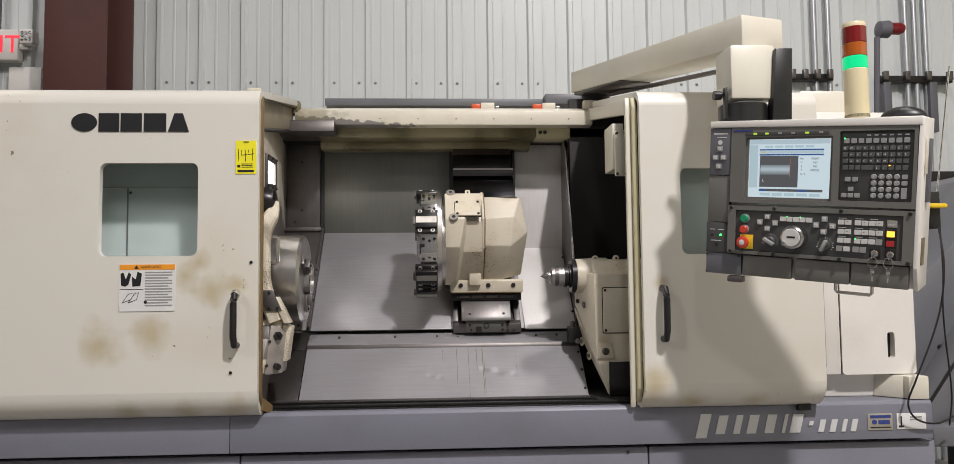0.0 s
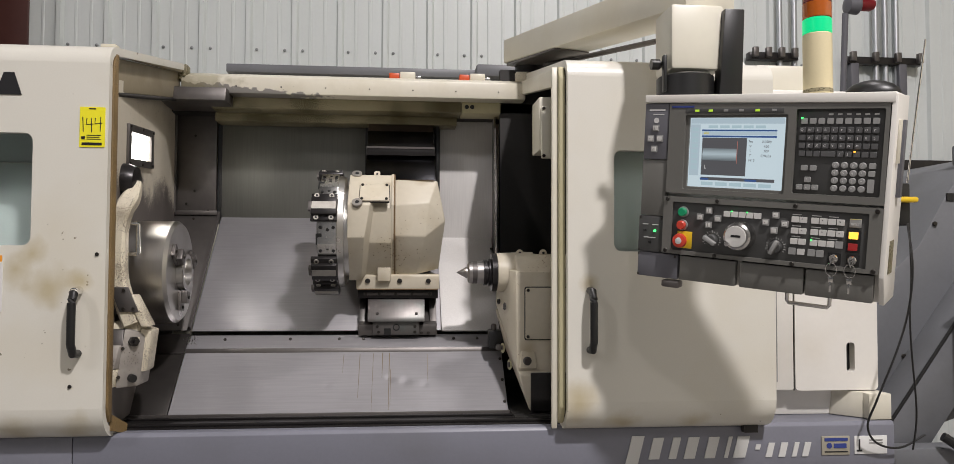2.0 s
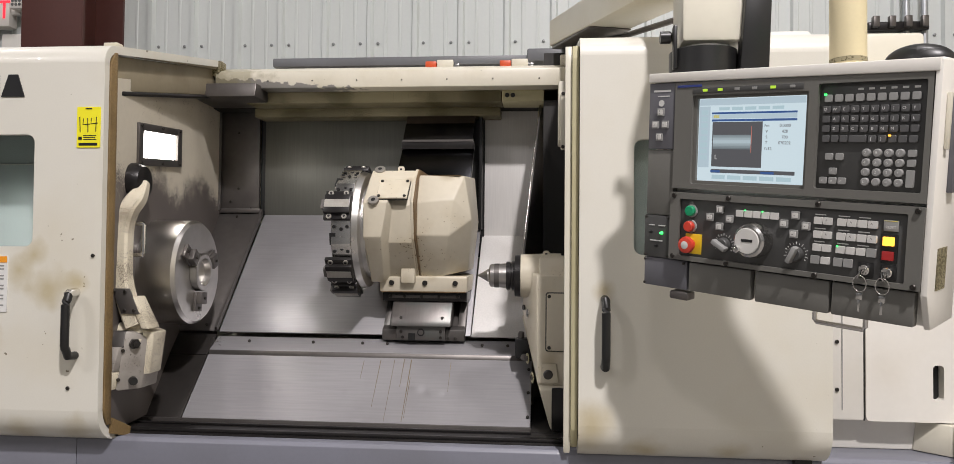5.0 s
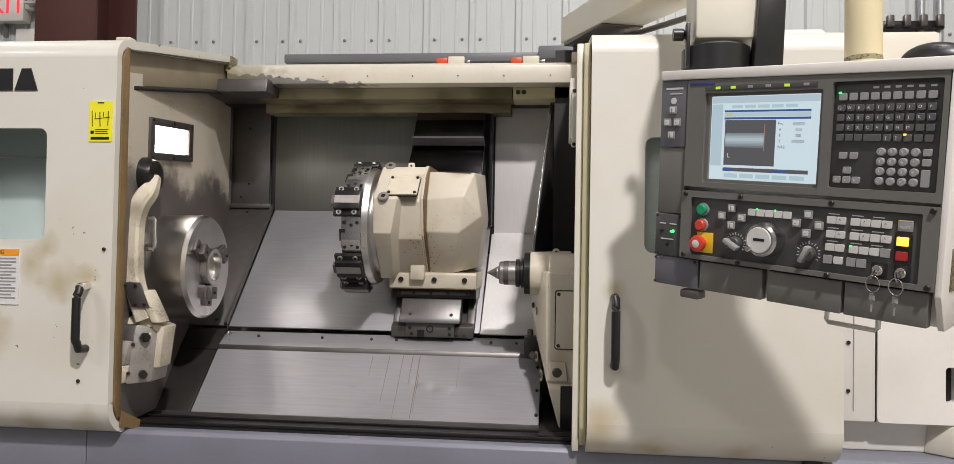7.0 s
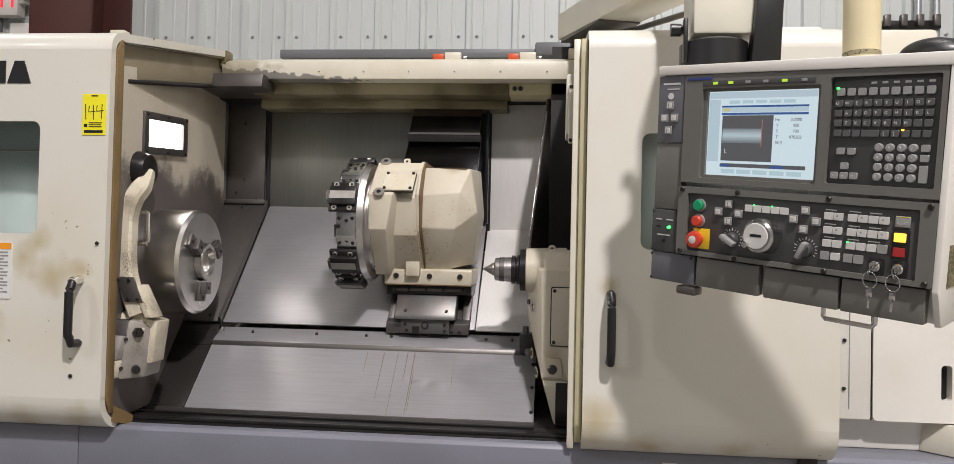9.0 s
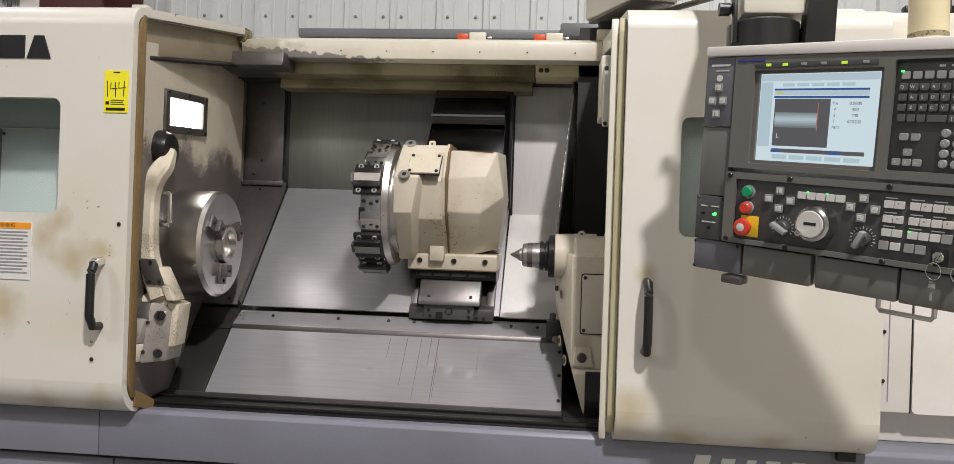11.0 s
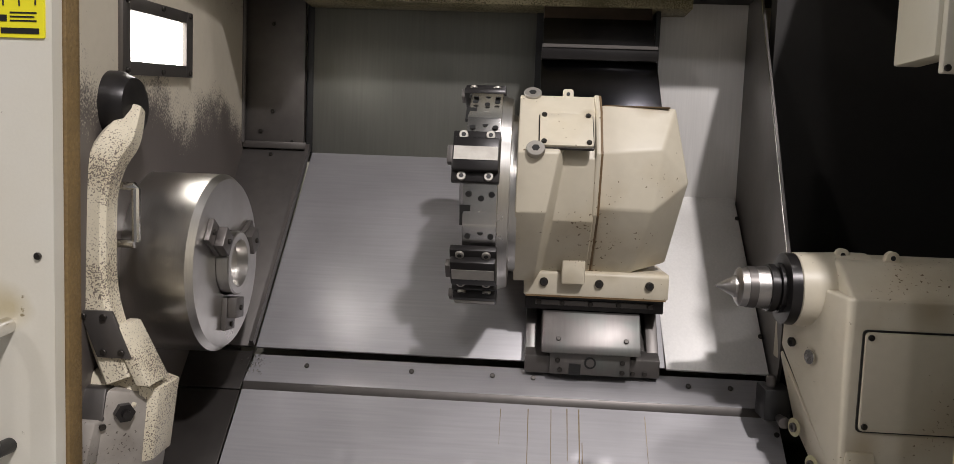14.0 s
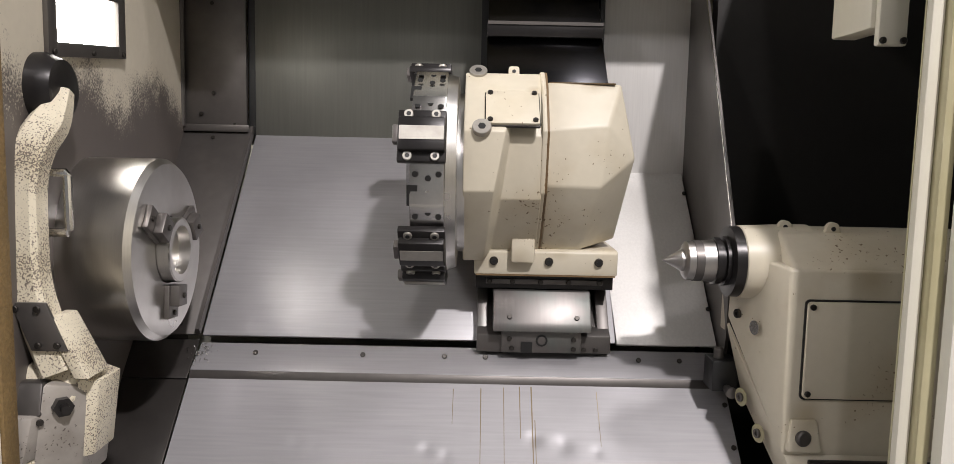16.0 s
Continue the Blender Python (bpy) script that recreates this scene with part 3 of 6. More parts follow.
def slanted_mark(x, z, w, h, notch, lean=0.26):
    """A plain italic bar, standing for one letter of the model lettering."""
    f = lambda a, c: (x + a * w + lean * c * h, z + c * h)
    pts = [f(0, 0), f(0.62, 0), f(0.62, 1), f(0, 1)]
    return prism(pts, "y", 2.6165, 2.6195)


x = 1.118
for notch, w, h in ((0, 0.058, 0.078), (1, 0.050, 0.060), (3, 0.036, 0.060), (2, 0.052, 0.060), (1, 0.050, 0.060), (3, 0.018, 0.060), (1, 0.058, 0.060), (4, 0.022, 0.014),
                    (0, 0.030, 0.040), (1, 0.032, 0.040), (3, 0.022, 0.040), (3, 0.030, 0.040)):
    part("print_bar", slanted_mark(x, 0.626 - (0.012 if h > 0.07 else 0) + (0.022 if notch == 4 else 0), w, h, notch), PRINT, base, at="world")
    x += w + 0.0085

# dark sill and track under the doors
sill = thing("door_track", "black oily sill with the sliding door track", "track", (0.2, 2.75, 0.7))
part("sill", prism([(2.66, 0.70), (2.66, 0.726), (2.80, 0.726), (2.84, 0.71), (3.0, 0.71), (3.0, 0.60), (2.70, 0.60)], "x", -1.5, 1.53, 0.002), IRON_BLACK, sill, at="world")
part("rail", box(-1.5, 1.53, 2.675, 2.69, 0.726, 0.735, 0.002), IRON_BLACK, sill, at="world")
part("rail", box(-0.30, 0.95, 2.765, 2.775, 0.726, 0.732, 0.002), IRON_BLACK, sill, at="world")

# white cabinet beside the right door
cab = thing("end_cabinet", "white sheet metal end cabinet with a seamed hatch and black slot", "cabinet", (1.75, 2.7, 0.72))
part("body", box(1.54, 1.915, 2.735, 3.85, 0.722, 1.72, 0.006), WHITE_PAINT, cab, at="world")
part("face", box(1.50, 1.655, 2.685, 2.735, 0.803, 1.66, 0.006), WHITE_PAINT, cab, at="world")
hatch = part("hatch", sheet(rounded(1.658, 1.918, 0.803, 1.66, 0.012), [rounded(1.819, 1.845, 0.857, 0.945, 0.009)], 2.684, 2.735), WHITE_PAINT, cab, "white hatch with a vertical black slot", at="world")
part("slot", box(1.812, 1.852, 2.712, 2.73, 0.85, 0.952), BLACK, hatch, at="world")
part("edge", box(1.600, 1.602, 2.683, 2.70, 0.83, 1.66), KEY_MID, cab, at="world")
part("edge", box(1.655, 1.658, 2.69, 2.735, 0.803, 1.66), BLACK, cab, at="world")
part("corner_block", prism([(2.63, 0.724), (2.63, 0.80), (2.735, 0.80), (2.735, 0.724)], "x", 1.855, 1.925, 0.004), CREAM, cab, at="world")
part("gusset", hexa([(1.79, 2.73, 0.724), (1.855, 2.66, 0.724), (1.855, 2.735, 0.724), (1.79, 2.74, 0.724), (1.80, 2.73, 0.80), (1.855, 2.66, 0.80), (1.855, 2.735, 0.80), (1.80, 2.74, 0.80)], 0.002), CREAM, cab, at="world")
for z in (0.88, 1.0):
    bolt(cab, 1.588, 2.684, z)
part("roof_box", box(1.60, 1.86, 2.80, 3.05, 1.72, 1.815, 0.012), CREAM, cab, at="world")
part("roof_drum", turned([(1.30, 0.075), (1.31, 0.09), (1.565, 0.09), (1.58, 0.075)], (0, 2.86, 1.745), "x", 32), WHITE_PAINT, cab, "white rounded duct end", at="world")


# ---- chip conveyor ----
conv = thing("chip_conveyor", "dark grey chip conveyor with a tall hood and sloping side channel", "conveyor", (2.2, 3.0, 0))
part("hood", prism([(1.93, 0.60), (1.93, 1.62), (2.00, 1.62), (2.00, 1.13), (2.12, 1.13), (2.247, 1.25), (2.345, 1.42), (2.43, 1.525), (2.53, 1.565), (3.05, 1.57), (3.05, 0.9), (2.2, 0.6)], "y", 2.95, 3.6, 0.005), CONVEYOR_GREY, conv, at="world")
part("slit", box(2.345, 3.0, 2.943, 2.951, 1.402, 1.425), BLACK, conv, at="world")
part("channel", prism([(1.935, 0.55), (2.00, 0.62), (2.75, 1.655), (2.90, 1.62), (2.12, 0.53)], "y", 2.81, 2.95, 0.006), CONVEYOR_GREY, conv, "sloping side channel", at="world")
part("lip", tube([(2.0, 2.812, 0.625), (2.75, 2.812, 1.66)], 0.006), BLACK, conv, at="world")
part("lifting_eye", box(2.42, 2.46, 3.0, 3.02, 1.53, 1.60, 0.006), CONVEYOR_GREY, conv, at="world")
for k in range(7):
    part("vent", box(1.94, 1.99, 2.946, 2.952, 1.22 + 0.025 * k + (0.18 if k > 3 else 0), 1.23 + 0.025 * k + (0.18 if k > 3 else 0)), BLACK, conv, at="world")
part("foot_beam", box(1.93, 2.9, 2.70, 2.78, 0.55, 0.62, 0.004), CONVEYOR_GREY, conv, at="world")
part("leg", box(2.13, 2.24, 2.72, 2.86, 0.0, 0.55, 0.004), CONVEYOR_GREY, conv, at="world")
part("handle_bar", tube(smooth_path([(2.12, 2.68, 0.66), (2.2, 2.66, 0.62), (2.32, 2.65, 0.66), (2.36, 2.65, 0.78)]), 0.014), BLACK, conv, "black bent bar", at="world")
part("motor_box", box(2.25, 2.5, 2.62, 2.74, 0.92, 1.14, 0.01), BLACK, conv, "black drive box", at="world")
for px, pz in ((2.30, 1.32), (2.40, 1.10), (2.18, 0.87), (2.02, 1.05)):
    bolt(conv, px, 2.949, pz, big=True)
hook = thing("power_socket", "black socket box with a yellow plug on the cabinet", "socket", (1.93, 2.62, 1.3))
part("body", box(1.922, 1.975, 2.60, 2.70, 1.295, 1.42, 0.006), BLACK, hook, at="world")
part("plug", box(1.905, 1.985, 2.575, 2.60, 1.362, 1.378, 0.006), YELLOW_PLASTIC, hook, at="world")


girt = thing("wall_girt", "dark steel girt rail low on the far wall", "girt", (3.8, 4.75, 1.7))
part("rail", box(3.3, 5.1, 4.72, 4.845, 1.69, 1.79, 0.004), IRON_BLACK, girt, at="world")


# ---- sliding doors ----
def door_profile():
    return [(2.655, 0.716), (2.63, 0.716)] + arc(2.632, 0.802, 0.086, 268, 180, 8) + arc(2.601, 1.70, 0.055, 180, 104, 8) + [(3.28, 1.882)]


def shell(x0, x1):
    """The bent outer skin above and below the flat front."""
    p = door_profile()
    low, high = [q for q in p if q[1] < 0.81], [q for q in p if q[1] > 1.69]
    bm = prism(ribbon(low, 0.022), "x", x0, x1)
    return join(bm, prism(ribbon(high, 0.022), "x", x0, x1))


ZL, ZH = 0.8015, 1.7005
left = thing("sliding_door", "cream painted sliding door with a window, black handle and printed shapes, oil-stained", "door", (-0.9, 2.55, 0.72), group="sliding doors")
part("skin", join(shell(-1.6, -0.279), sheet([(-1.6, ZL), (-0.279, ZL), (-0.279, ZH), (-1.6, ZH)], [rounded(-0.766, -0.466, 1.222, 1.513, 0.022)], 2.546, 2.568)), CREAM_DOOR, left, at="world")
part("window_pane", prism(rounded(-0.775, -0.457, 1.213, 1.522, 0.024), "y", 2.572, 2.578), WINDOW_GLASS, left, "slightly blue laminated window pane", at="world").visible_shadow = False
part("edge_strip", prism([(2.569, 0.80), (2.569, 1.70), (2.59, 1.735), (2.60, 1.735), (2.60, 0.76), (2.585, 0.76)], "x", -0.282, -0.274, 0.001), RUBBER, left, "brown worn wiper strip", at="world")
part("lower_wiper", hexa([(-0.281, 2.60, 0.735), (-0.274, 2.60, 0.735), (-0.274, 2.605, 0.775), (-0.281, 2.605, 0.775), (-0.262, 2.66, 0.715), (-0.255, 2.66, 0.715), (-0.255, 2.665, 0.74), (-0.262, 2.665, 0.74)]), RUBBER, left, at="world")
part("top_rail", prism([(2.62, 1.64), (2.62, 1.735), (3.27, 1.852), (3.27, 1.76)], "x", -0.330, -0.300, 0.003), RAIL_TAN, left, "grimy upper guide rail, shade in its dark tan", at="world")
part("roof_edge", prism([(2.60, 1.735), (2.60, 1.752), (3.275, 1.868), (3.275, 1.85)], "x", -0.300, -0.283, 0.002), RAIL_TAN, left, at="world")
part("grime_seam", prism([(2.62, 1.628), (2.62, 1.640), (3.26, 1.757), (3.26, 1.745)], "x", -0.325, -0.295, 0.001), IRON_BLACK, left, at="world")
part("top_bracket", box(-0.33, -0.27, 3.235, 3.285, 1.82, 1.875, 0.006), OLIVE, left, at="world")
part("top_cap", box(-0.335, -0.295, 2.63, 2.66, 1.762, 1.774, 0.002), CREAM, left, at="world")


def pull_handle(x, parent):
    """A black bow handle on bright ends."""
    path = [(x, 2.546, 1.106), (x, 2.515, 1.104)] + [(x, 2.515 - 0.014 * math.sin(radians(a)), 1.09 - 0.014 * (1 - math.cos(radians(a)))) for a in (30, 60, 90)]
    low = [(p[0], p[1], 2.05 - p[2]) for p in path[::-1]]
    h = part("handle", tube(path + [(x, 2.501, 1.025)] + low, 0.0105, 14), BLACK, parent, "black bow pull handle", at="world")
    return h


pull_handle(-0.343, left)
part("handle_boss", tube([(-0.343, 2.546, 1.106), (-0.343, 2.517, 1.104), (-0.343, 2.512, 1.100)], 0.0115, 14), CHROME, left, "worn bright handle end", at="world")
for px, pz in ((-0.30, 1.2), (-0.62, 1.08), (-0.36, 0.86)):
    bolt(left, px, 2.5455, pz).name = "screw"


def block_shape(x, w, kind):
    """A plain heavy shape, one for each letter of the maker's lettering."""
    h, z = 0.058, 1.6115
    y0, y1 = 2.543, 2.5462
    pts = {"oval": [(0.5 + 0.5 * math.cos(a), 0.5 + 0.5 * math.sin(a)) for a in np.linspace(0, 2 * math.pi, 28, endpoint=False)],
           "block": ((0, 0), (1, 0), (1, 1), (0, 1)), "wedge": ((0, 0), (1, 0), (0.7, 1), (0.3, 1))}[kind]
    return prism([(x + a * w, z + c * h) for a, c in pts], "y", y0, y1)


for kind, x, w in (("oval", -0.855, 0.078), ("block", -0.772, 0.062), ("block", -0.705, 0.064), ("block", -0.634, 0.068), ("wedge", -0.560, 0.064)):
    part("print_shape", block_shape(x, w, kind), INK, left, "plain black printed shape", at="world")

tag = thing("lot_tag", "yellow paper tag with a handwritten number on the cream door", "tag", (-0.32, 2.545, 1.53))
part("card", prism(rounded(-0.350, -0.287, 1.478, 1.583, 0.002, 2), "y", 2.5435, 2.5462), YELLOW, tag, at="world")
PEN = 2.5432
for k, stroke in enumerate((((-0.3425, 1.557), (-0.3405, 1.5175)),
                            ((-0.332, 1.553), (-0.3335, 1.537), (-0.3155, 1.5385)), ((-0.321, 1.554), (-0.3195, 1.517)),
                            ((-0.311, 1.554), (-0.312, 1.539), (-0.2935, 1.541)), ((-0.2975, 1.557), (-0.2985, 1.519)))):
    part("pen_stroke", tube([(sx, PEN, sz) for sx, sz in stroke], 0.0011, 6), INK, tag, at="world")
for k, (a, b, z, hh) in enumerate(((-0.327, -0.31, 1.577, 0.003), (-0.332, -0.297, 1.508, 0.002), (-0.332, -0.300, 1.503, 0.002), (-0.332, -0.297, 1.498, 0.002), (-0.344, -0.294, 1.483, 0.007), (-0.345, -0.336, 1.498, 0.008))):
    part("print_bar", box(a, b, 2.5427, 2.5436, z, z + hh), INK, tag, at="world")

warn = thing("warning_plate", "white safety plate with an orange heading and black pictograms", "sign", (-0.6, 2.545, 1.12))
part("plate", prism(rounded(-0.70, -0.531, 1.052, 1.197, 0.003, 2), "y", 2.5435, 2.5462), PAPER, warn, at="world")
part("heading", box(-0.699, -0.532, 2.5425, 2.5437, 1.180, 1.196), ORANGE, warn, at="world")
text("heading_words", "WARNING", INK, warn, pose(-0.605, 2.5424, 1.188, 90), 0.013, 0.0002, world=True)
part("triangle", prism([(-0.655, 1.183), (-0.641, 1.183), (-0.648, 1.194)], "y", 2.5418, 2.5428), INK, warn, at="world")
part("pictogram", prism([(-0.694, 1.132), (-0.682, 1.128), (-0.672, 1.135), (-0.664, 1.166), (-0.672, 1.172), (-0.68, 1.15), (-0.688, 1.172), (-0.696, 1.168)], "y", 2.5425, 2.5436), INK, warn, at="world")
part("pictogram", prism([(-0.660, 1.128), (-0.636, 1.13), (-0.632, 1.168), (-0.645, 1.174), (-0.65, 1.15), (-0.662, 1.16)], "y", 2.5425, 2.5436), INK, warn, at="world")
for dx in (0, 0.018):
    part("pictogram_line", tube([(-0.69 + dx, 2.5432, 1.078), (-0.665 + dx, 2.5432, 1.088), (-0.65 + dx * .5, 2.5432, 1.11), (-0.672 + dx, 2.5432, 1.105), (-0.69 + dx, 2.5432, 1.078)], 0.0009, 6), INK, warn, at="world")
part("frame_line", box(-0.697, -0.627, 2.5425, 2.5436, 1.119, 1.1205), INK, warn, at="world")
for k in range(13):
    z = 1.170 - 0.0085 * k
    part("print_bar", box(-0.622, -0.540 - 0.012 * (k % 3 == 2), 2.5425, 2.5436, z, z + 0.0035), KEY_MID, warn, at="world")

right = thing("sliding_door", "cream painted sliding door, window half hidden by the control, rounded lower corner", "door", (1.2, 2.55, 0.72), group="sliding doors")
part("skin", join(shell(0.938, 1.53), sheet([(0.938, ZL), (1.53, ZL), (1.53, ZH), (0.938, ZH)], [rounded(1.068, 1.37, 1.214, 1.494, 0.022)], 2.546, 2.568)), CREAM_DOOR, right, at="world")
part("window_pane", prism(rounded(1.06, 1.378, 1.206, 1.502, 0.024), "y", 2.572, 2.578), WINDOW_GLASS, right, "slightly blue laminated window pane", at="world").visible_shadow = False
part("edge_strip", prism([(2.572, 0.785), (2.572, 1.70), (2.590, 1.735), (2.602, 1.735), (2.602, 0.735), (2.590, 0.75)], "x", 0.920, 0.9375, 0.003), OLIVE_EDGE, right, "yellowed edge strip", at="world")
part("edge_strip", prism([(2.588, 0.775), (2.588, 1.70), (2.596, 1.735), (2.603, 1.735), (2.603, 0.72), (2.596, 0.74)], "x", 0.903, 0.9195, 0.002), CREAM, right, "cream edge strip", at="world")
part("wiper", box(0.9035, 0.912, 2.6035, 2.607, 0.73, 1.73), OLIVE_EDGE, right, at="world")
part("top_rail", prism([(2.645, 1.690), (2.645, 1.742), (3.38, 1.87), (3.38, 1.82)], "x", 0.918, 0.940, 0.003), CREAM, right, at="world")
pull_handle(1.0, right)
swb = thing("door_switch_box", "cream interlock box with a screwed cover inside the door", "switch box", (0.9, 2.66, 1.55))
part("body", box(0.888, 0.928, 2.716, 2.84, 1.515, 1.675, 0.004), CREAM, swb, at="world")
part("cover", box(0.894, 0.935, 2.702, 2.716, 1.49, 1.645, 0.003), CREAM, swb, at="world")
for px, pz in ((0.900, 1.497), (0.929, 1.497), (0.900, 1.638), (0.929, 1.638)):
    bolt(swb, px, 2.702, pz)

# grey cover behind the left window
cover = thing("headstock_cover", "pale grey-blue sheet cover behind the door window with one seam", "cover", (-0.8, 2.7, 0.7))
PALE = material("pale_grey_paint", (0.50, 0.545, 0.53), 0.5, 0, 60, 0.04, 0.02)
part("sheet", box(-1.5, -0.37, 2.70, 2.72, 0.73, 1.452, 0.003), PALE, cover, at="world")
part("sheet", box(-1.5, -0.37, 2.715, 2.735, 1.457, 1.74, 0.003), PALE, cover, at="world")
part("seam", box(-0.739, -0.735, 2.697, 2.70, 0.73, 1.452), COLUMN_GREY, cover, at="world")
bolt(cover, -0.728, 2.699, 1.437)
part("sheet", box(0.99, 1.44, 2.605, 2.615, 1.15, 1.56, 0.003), PALE, right, "pale inner sheet behind the pane", at="world")


# ---- work area ----
enc = thing("work_enclosure", "stainless splash pans and walls smeared with coolant", "enclosure", (0.3, 3.2, 0.7))


def slab(name, x0, x1, a, b, thick, mat, label="", x0b=None, x1b=None, w=0.002):
    """A sheet between two levels a and b given as (y, z), from x0 to x1 above and from x0b to x1b below."""
    x0b, x1b = x0 if x0b is None else x0b, x1 if x1b is None else x1b
    d = Vector((b[0] - a[0], b[1] - a[1])).normalized()
    n = Vector((-d.y, d.x)) * (1 if d.x * 1 > 0 else 1)
    if n.y > 0:
        n = -n
    o = n * thick
    return part(name, hexa([(x0, *a), (x1, *a), (x1, a[0] + o.x, a[1] + o.y), (x0, a[0] + o.x, a[1] + o.y),
                            (x0b, *b), (x1b, *b), (x1b, b[0] + o.x, b[1] + o.y), (x0b, b[0] + o.x, b[1] + o.y)], w), mat, enc, label, at="world")


slab("upper_pan", -0.205, 0.62, (3.502, 1.352), (3.108, 0.952), 0.006, STEEL_SHEET, "sloping upper splash pan")
slab("upper_pan", 0.622, 0.835, (3.502, 1.285), (3.108, 0.950), 0.006, STEEL_MILKY_LIT, "streaked milky splash pan, bright light painted into its colour", x1b=0.822)
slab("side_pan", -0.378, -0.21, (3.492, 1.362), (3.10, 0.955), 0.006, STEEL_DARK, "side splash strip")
slab("ledge", -0.205, 0.815, (3.105, 0.938), (3.036, 0.902), 0.02, STEEL_SHEET, "screwed guide ledge")
slab("ledge_lip", -0.205, 0.815, (3.036, 0.902), (3.030, 0.884), 0.01, STEEL_DARK)


def dented_pan(x0, x1, a, b, dents, nx=150, ny=36):
    """A thin sheet between two levels, with shallow dents (x, share of the slope, radius, depth)."""
    bm = bmesh.new()
    d = Vector((0, b[0] - a[0], b[1] - a[1]))
    n = Vector((0, d.z, -d.y)).normalized()
    if n.z < 0:
        n = -n
    rows = []
    for k in range(2):
        grid = []
        for j in range(ny + 1):
            row = []
            for i in range(nx + 1):
                x, s = x0 + (x1 - x0) * i / nx, j / ny
                p = Vector((x, a[0], a[1])) + d * s
                h = 0.0
                for cx, cs, r, t in dents:
                    q = ((x - cx) ** 2 + ((s - cs) * d.length) ** 2) / (r * r)
                    if q < 9:
                        h -= t * math.exp(-q)
                h += 0.0006 * noise.noise((x * 3.1, s * 2.2, 1.7))
                row.append(bm.verts.new(p + n * (h - 0.004 * k)))
            grid.append(row)
        rows.append(grid)
    for k in range(2):
        for j in range(ny):
            for i in range(nx):
                g = rows[k]
                bm.faces.new((g[j][i], g[j][i + 1], g[j + 1][i + 1], g[j + 1][i]))
    top, low = rows
    for i in range(nx):
        for j in (0, ny):
            bm.faces.new((top[j][i], low[j][i], low[j][i + 1], top[j][i + 1]))
    for j in range(ny):
        for i in (0, nx):
            bm.faces.new((top[j][i], top[j + 1][i], low[j + 1][i], low[j][i]))
    return bm


DENTS = ((0.255, 0.55, 0.010, 0.0022), (0.29, 0.60, 0.008, 0.0018), (0.02, 0.52, 0.012, 0.0018), (0.055, 0.55, 0.010, 0.0015), (0.45, 0.45, 0.012, 0.0026), (0.50, 0.50, 0.016, 0.0030), (0.56, 0.55, 0.009, 0.002))
part("lower_pan", dented_pan(-0.203, 0.816, (3.026, 0.888), (2.848, 0.722), DENTS), STEEL_SHEET, enc, "dented lower splash pan", at="world")
DRIP = material("coolant_drip", (0.27, 0.215, 0.14), 0.25, 0.3, 60, 0.2, 0)
for x, s0, s1, w in ((0.352, 0.04, 0.75, 0.0016), (0.395, 0.03, 0.98, 0.0012), (0.425, 0.02, 0.45, 0.0018), (0.447, 0.02, 0.95, 0.0022), (0.452, 0.30, 0.90, 0.0013), (0.57, 0.05, 0.5, 0.0012), (0.30, 0.05, 0.35, 0.0012)):
    w *= 0.6
    p, q = [(3.026 - 0.178 * s, 0.888 - 0.166 * s + 0.0008) for s in (s0, s1)]
    part("drip", hexa([(x - w, p[0], p[1]), (x + w, p[0], p[1]), (x + w, p[0], p[1] - 0.002), (x - w, p[0], p[1] - 0.002), (x - w * 0.5, q[0], q[1]), (x + w * 0.5, q[0], q[1]), (x + w * 0.5, q[0], q[1] - 0.002), (x - w * 0.5, q[0], q[1] - 0.002)]), DRIP, enc, at="world")
# Side strips below the chuck, its shadow held in their dark colour.
slab("side_pan", -0.42, -0.207, (3.026, 0.886), (2.845, 0.718), 0.005, OILY_SHADED, "lower side splash strip")
slab("side_pan", -0.42, -0.207, (3.10, 0.945), (3.026, 0.888), 0.005, OILY_SHADED)
part("seam_lip", hexa([(-0.213, 3.49, 1.356), (-0.205, 3.49, 1.356), (-0.205, 3.48, 1.372), (-0.213, 3.48, 1.372), (-0.213, 3.10, 0.955), (-0.205, 3.10, 0.955), (-0.205, 3.09, 0.968), (-0.213, 3.09, 0.968)]), STEEL_DARK, enc, at="world")
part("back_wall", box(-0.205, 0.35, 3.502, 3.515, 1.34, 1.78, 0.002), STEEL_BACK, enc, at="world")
part("back_wall", box(0.625, 0.84, 3.495, 3.515, 1.27, 1.80, 0.002), STEEL_MILKY_LIT, enc, "streaked milky back sheet, bright light painted into its colour", at="world")
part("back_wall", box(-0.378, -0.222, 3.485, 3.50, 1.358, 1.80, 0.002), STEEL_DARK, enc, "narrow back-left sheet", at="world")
part("gap", box(-0.222, -0.205, 3.506, 3.515, 1.35, 1.80), BLACK, enc, at="world")
part("bent_flange", box(-0.378, -0.215, 3.478, 3.486, 1.358, 1.375, 0.002), STEEL_DARK, enc, at="world")
side = bmesh.new()
for dx in (0.0, 0.006):
    side.faces.new([side.verts.new((x + dx, y, z)) for x, y, z in ((0.800, 2.99, 1.00), (0.787, 2.95, 1.205), (0.832, 3.39, 1.757), (0.838, 3.495, 1.757), (0.838, 3.495, 1.10), (0.824, 3.08, 0.90))])
sv = list(side.verts)
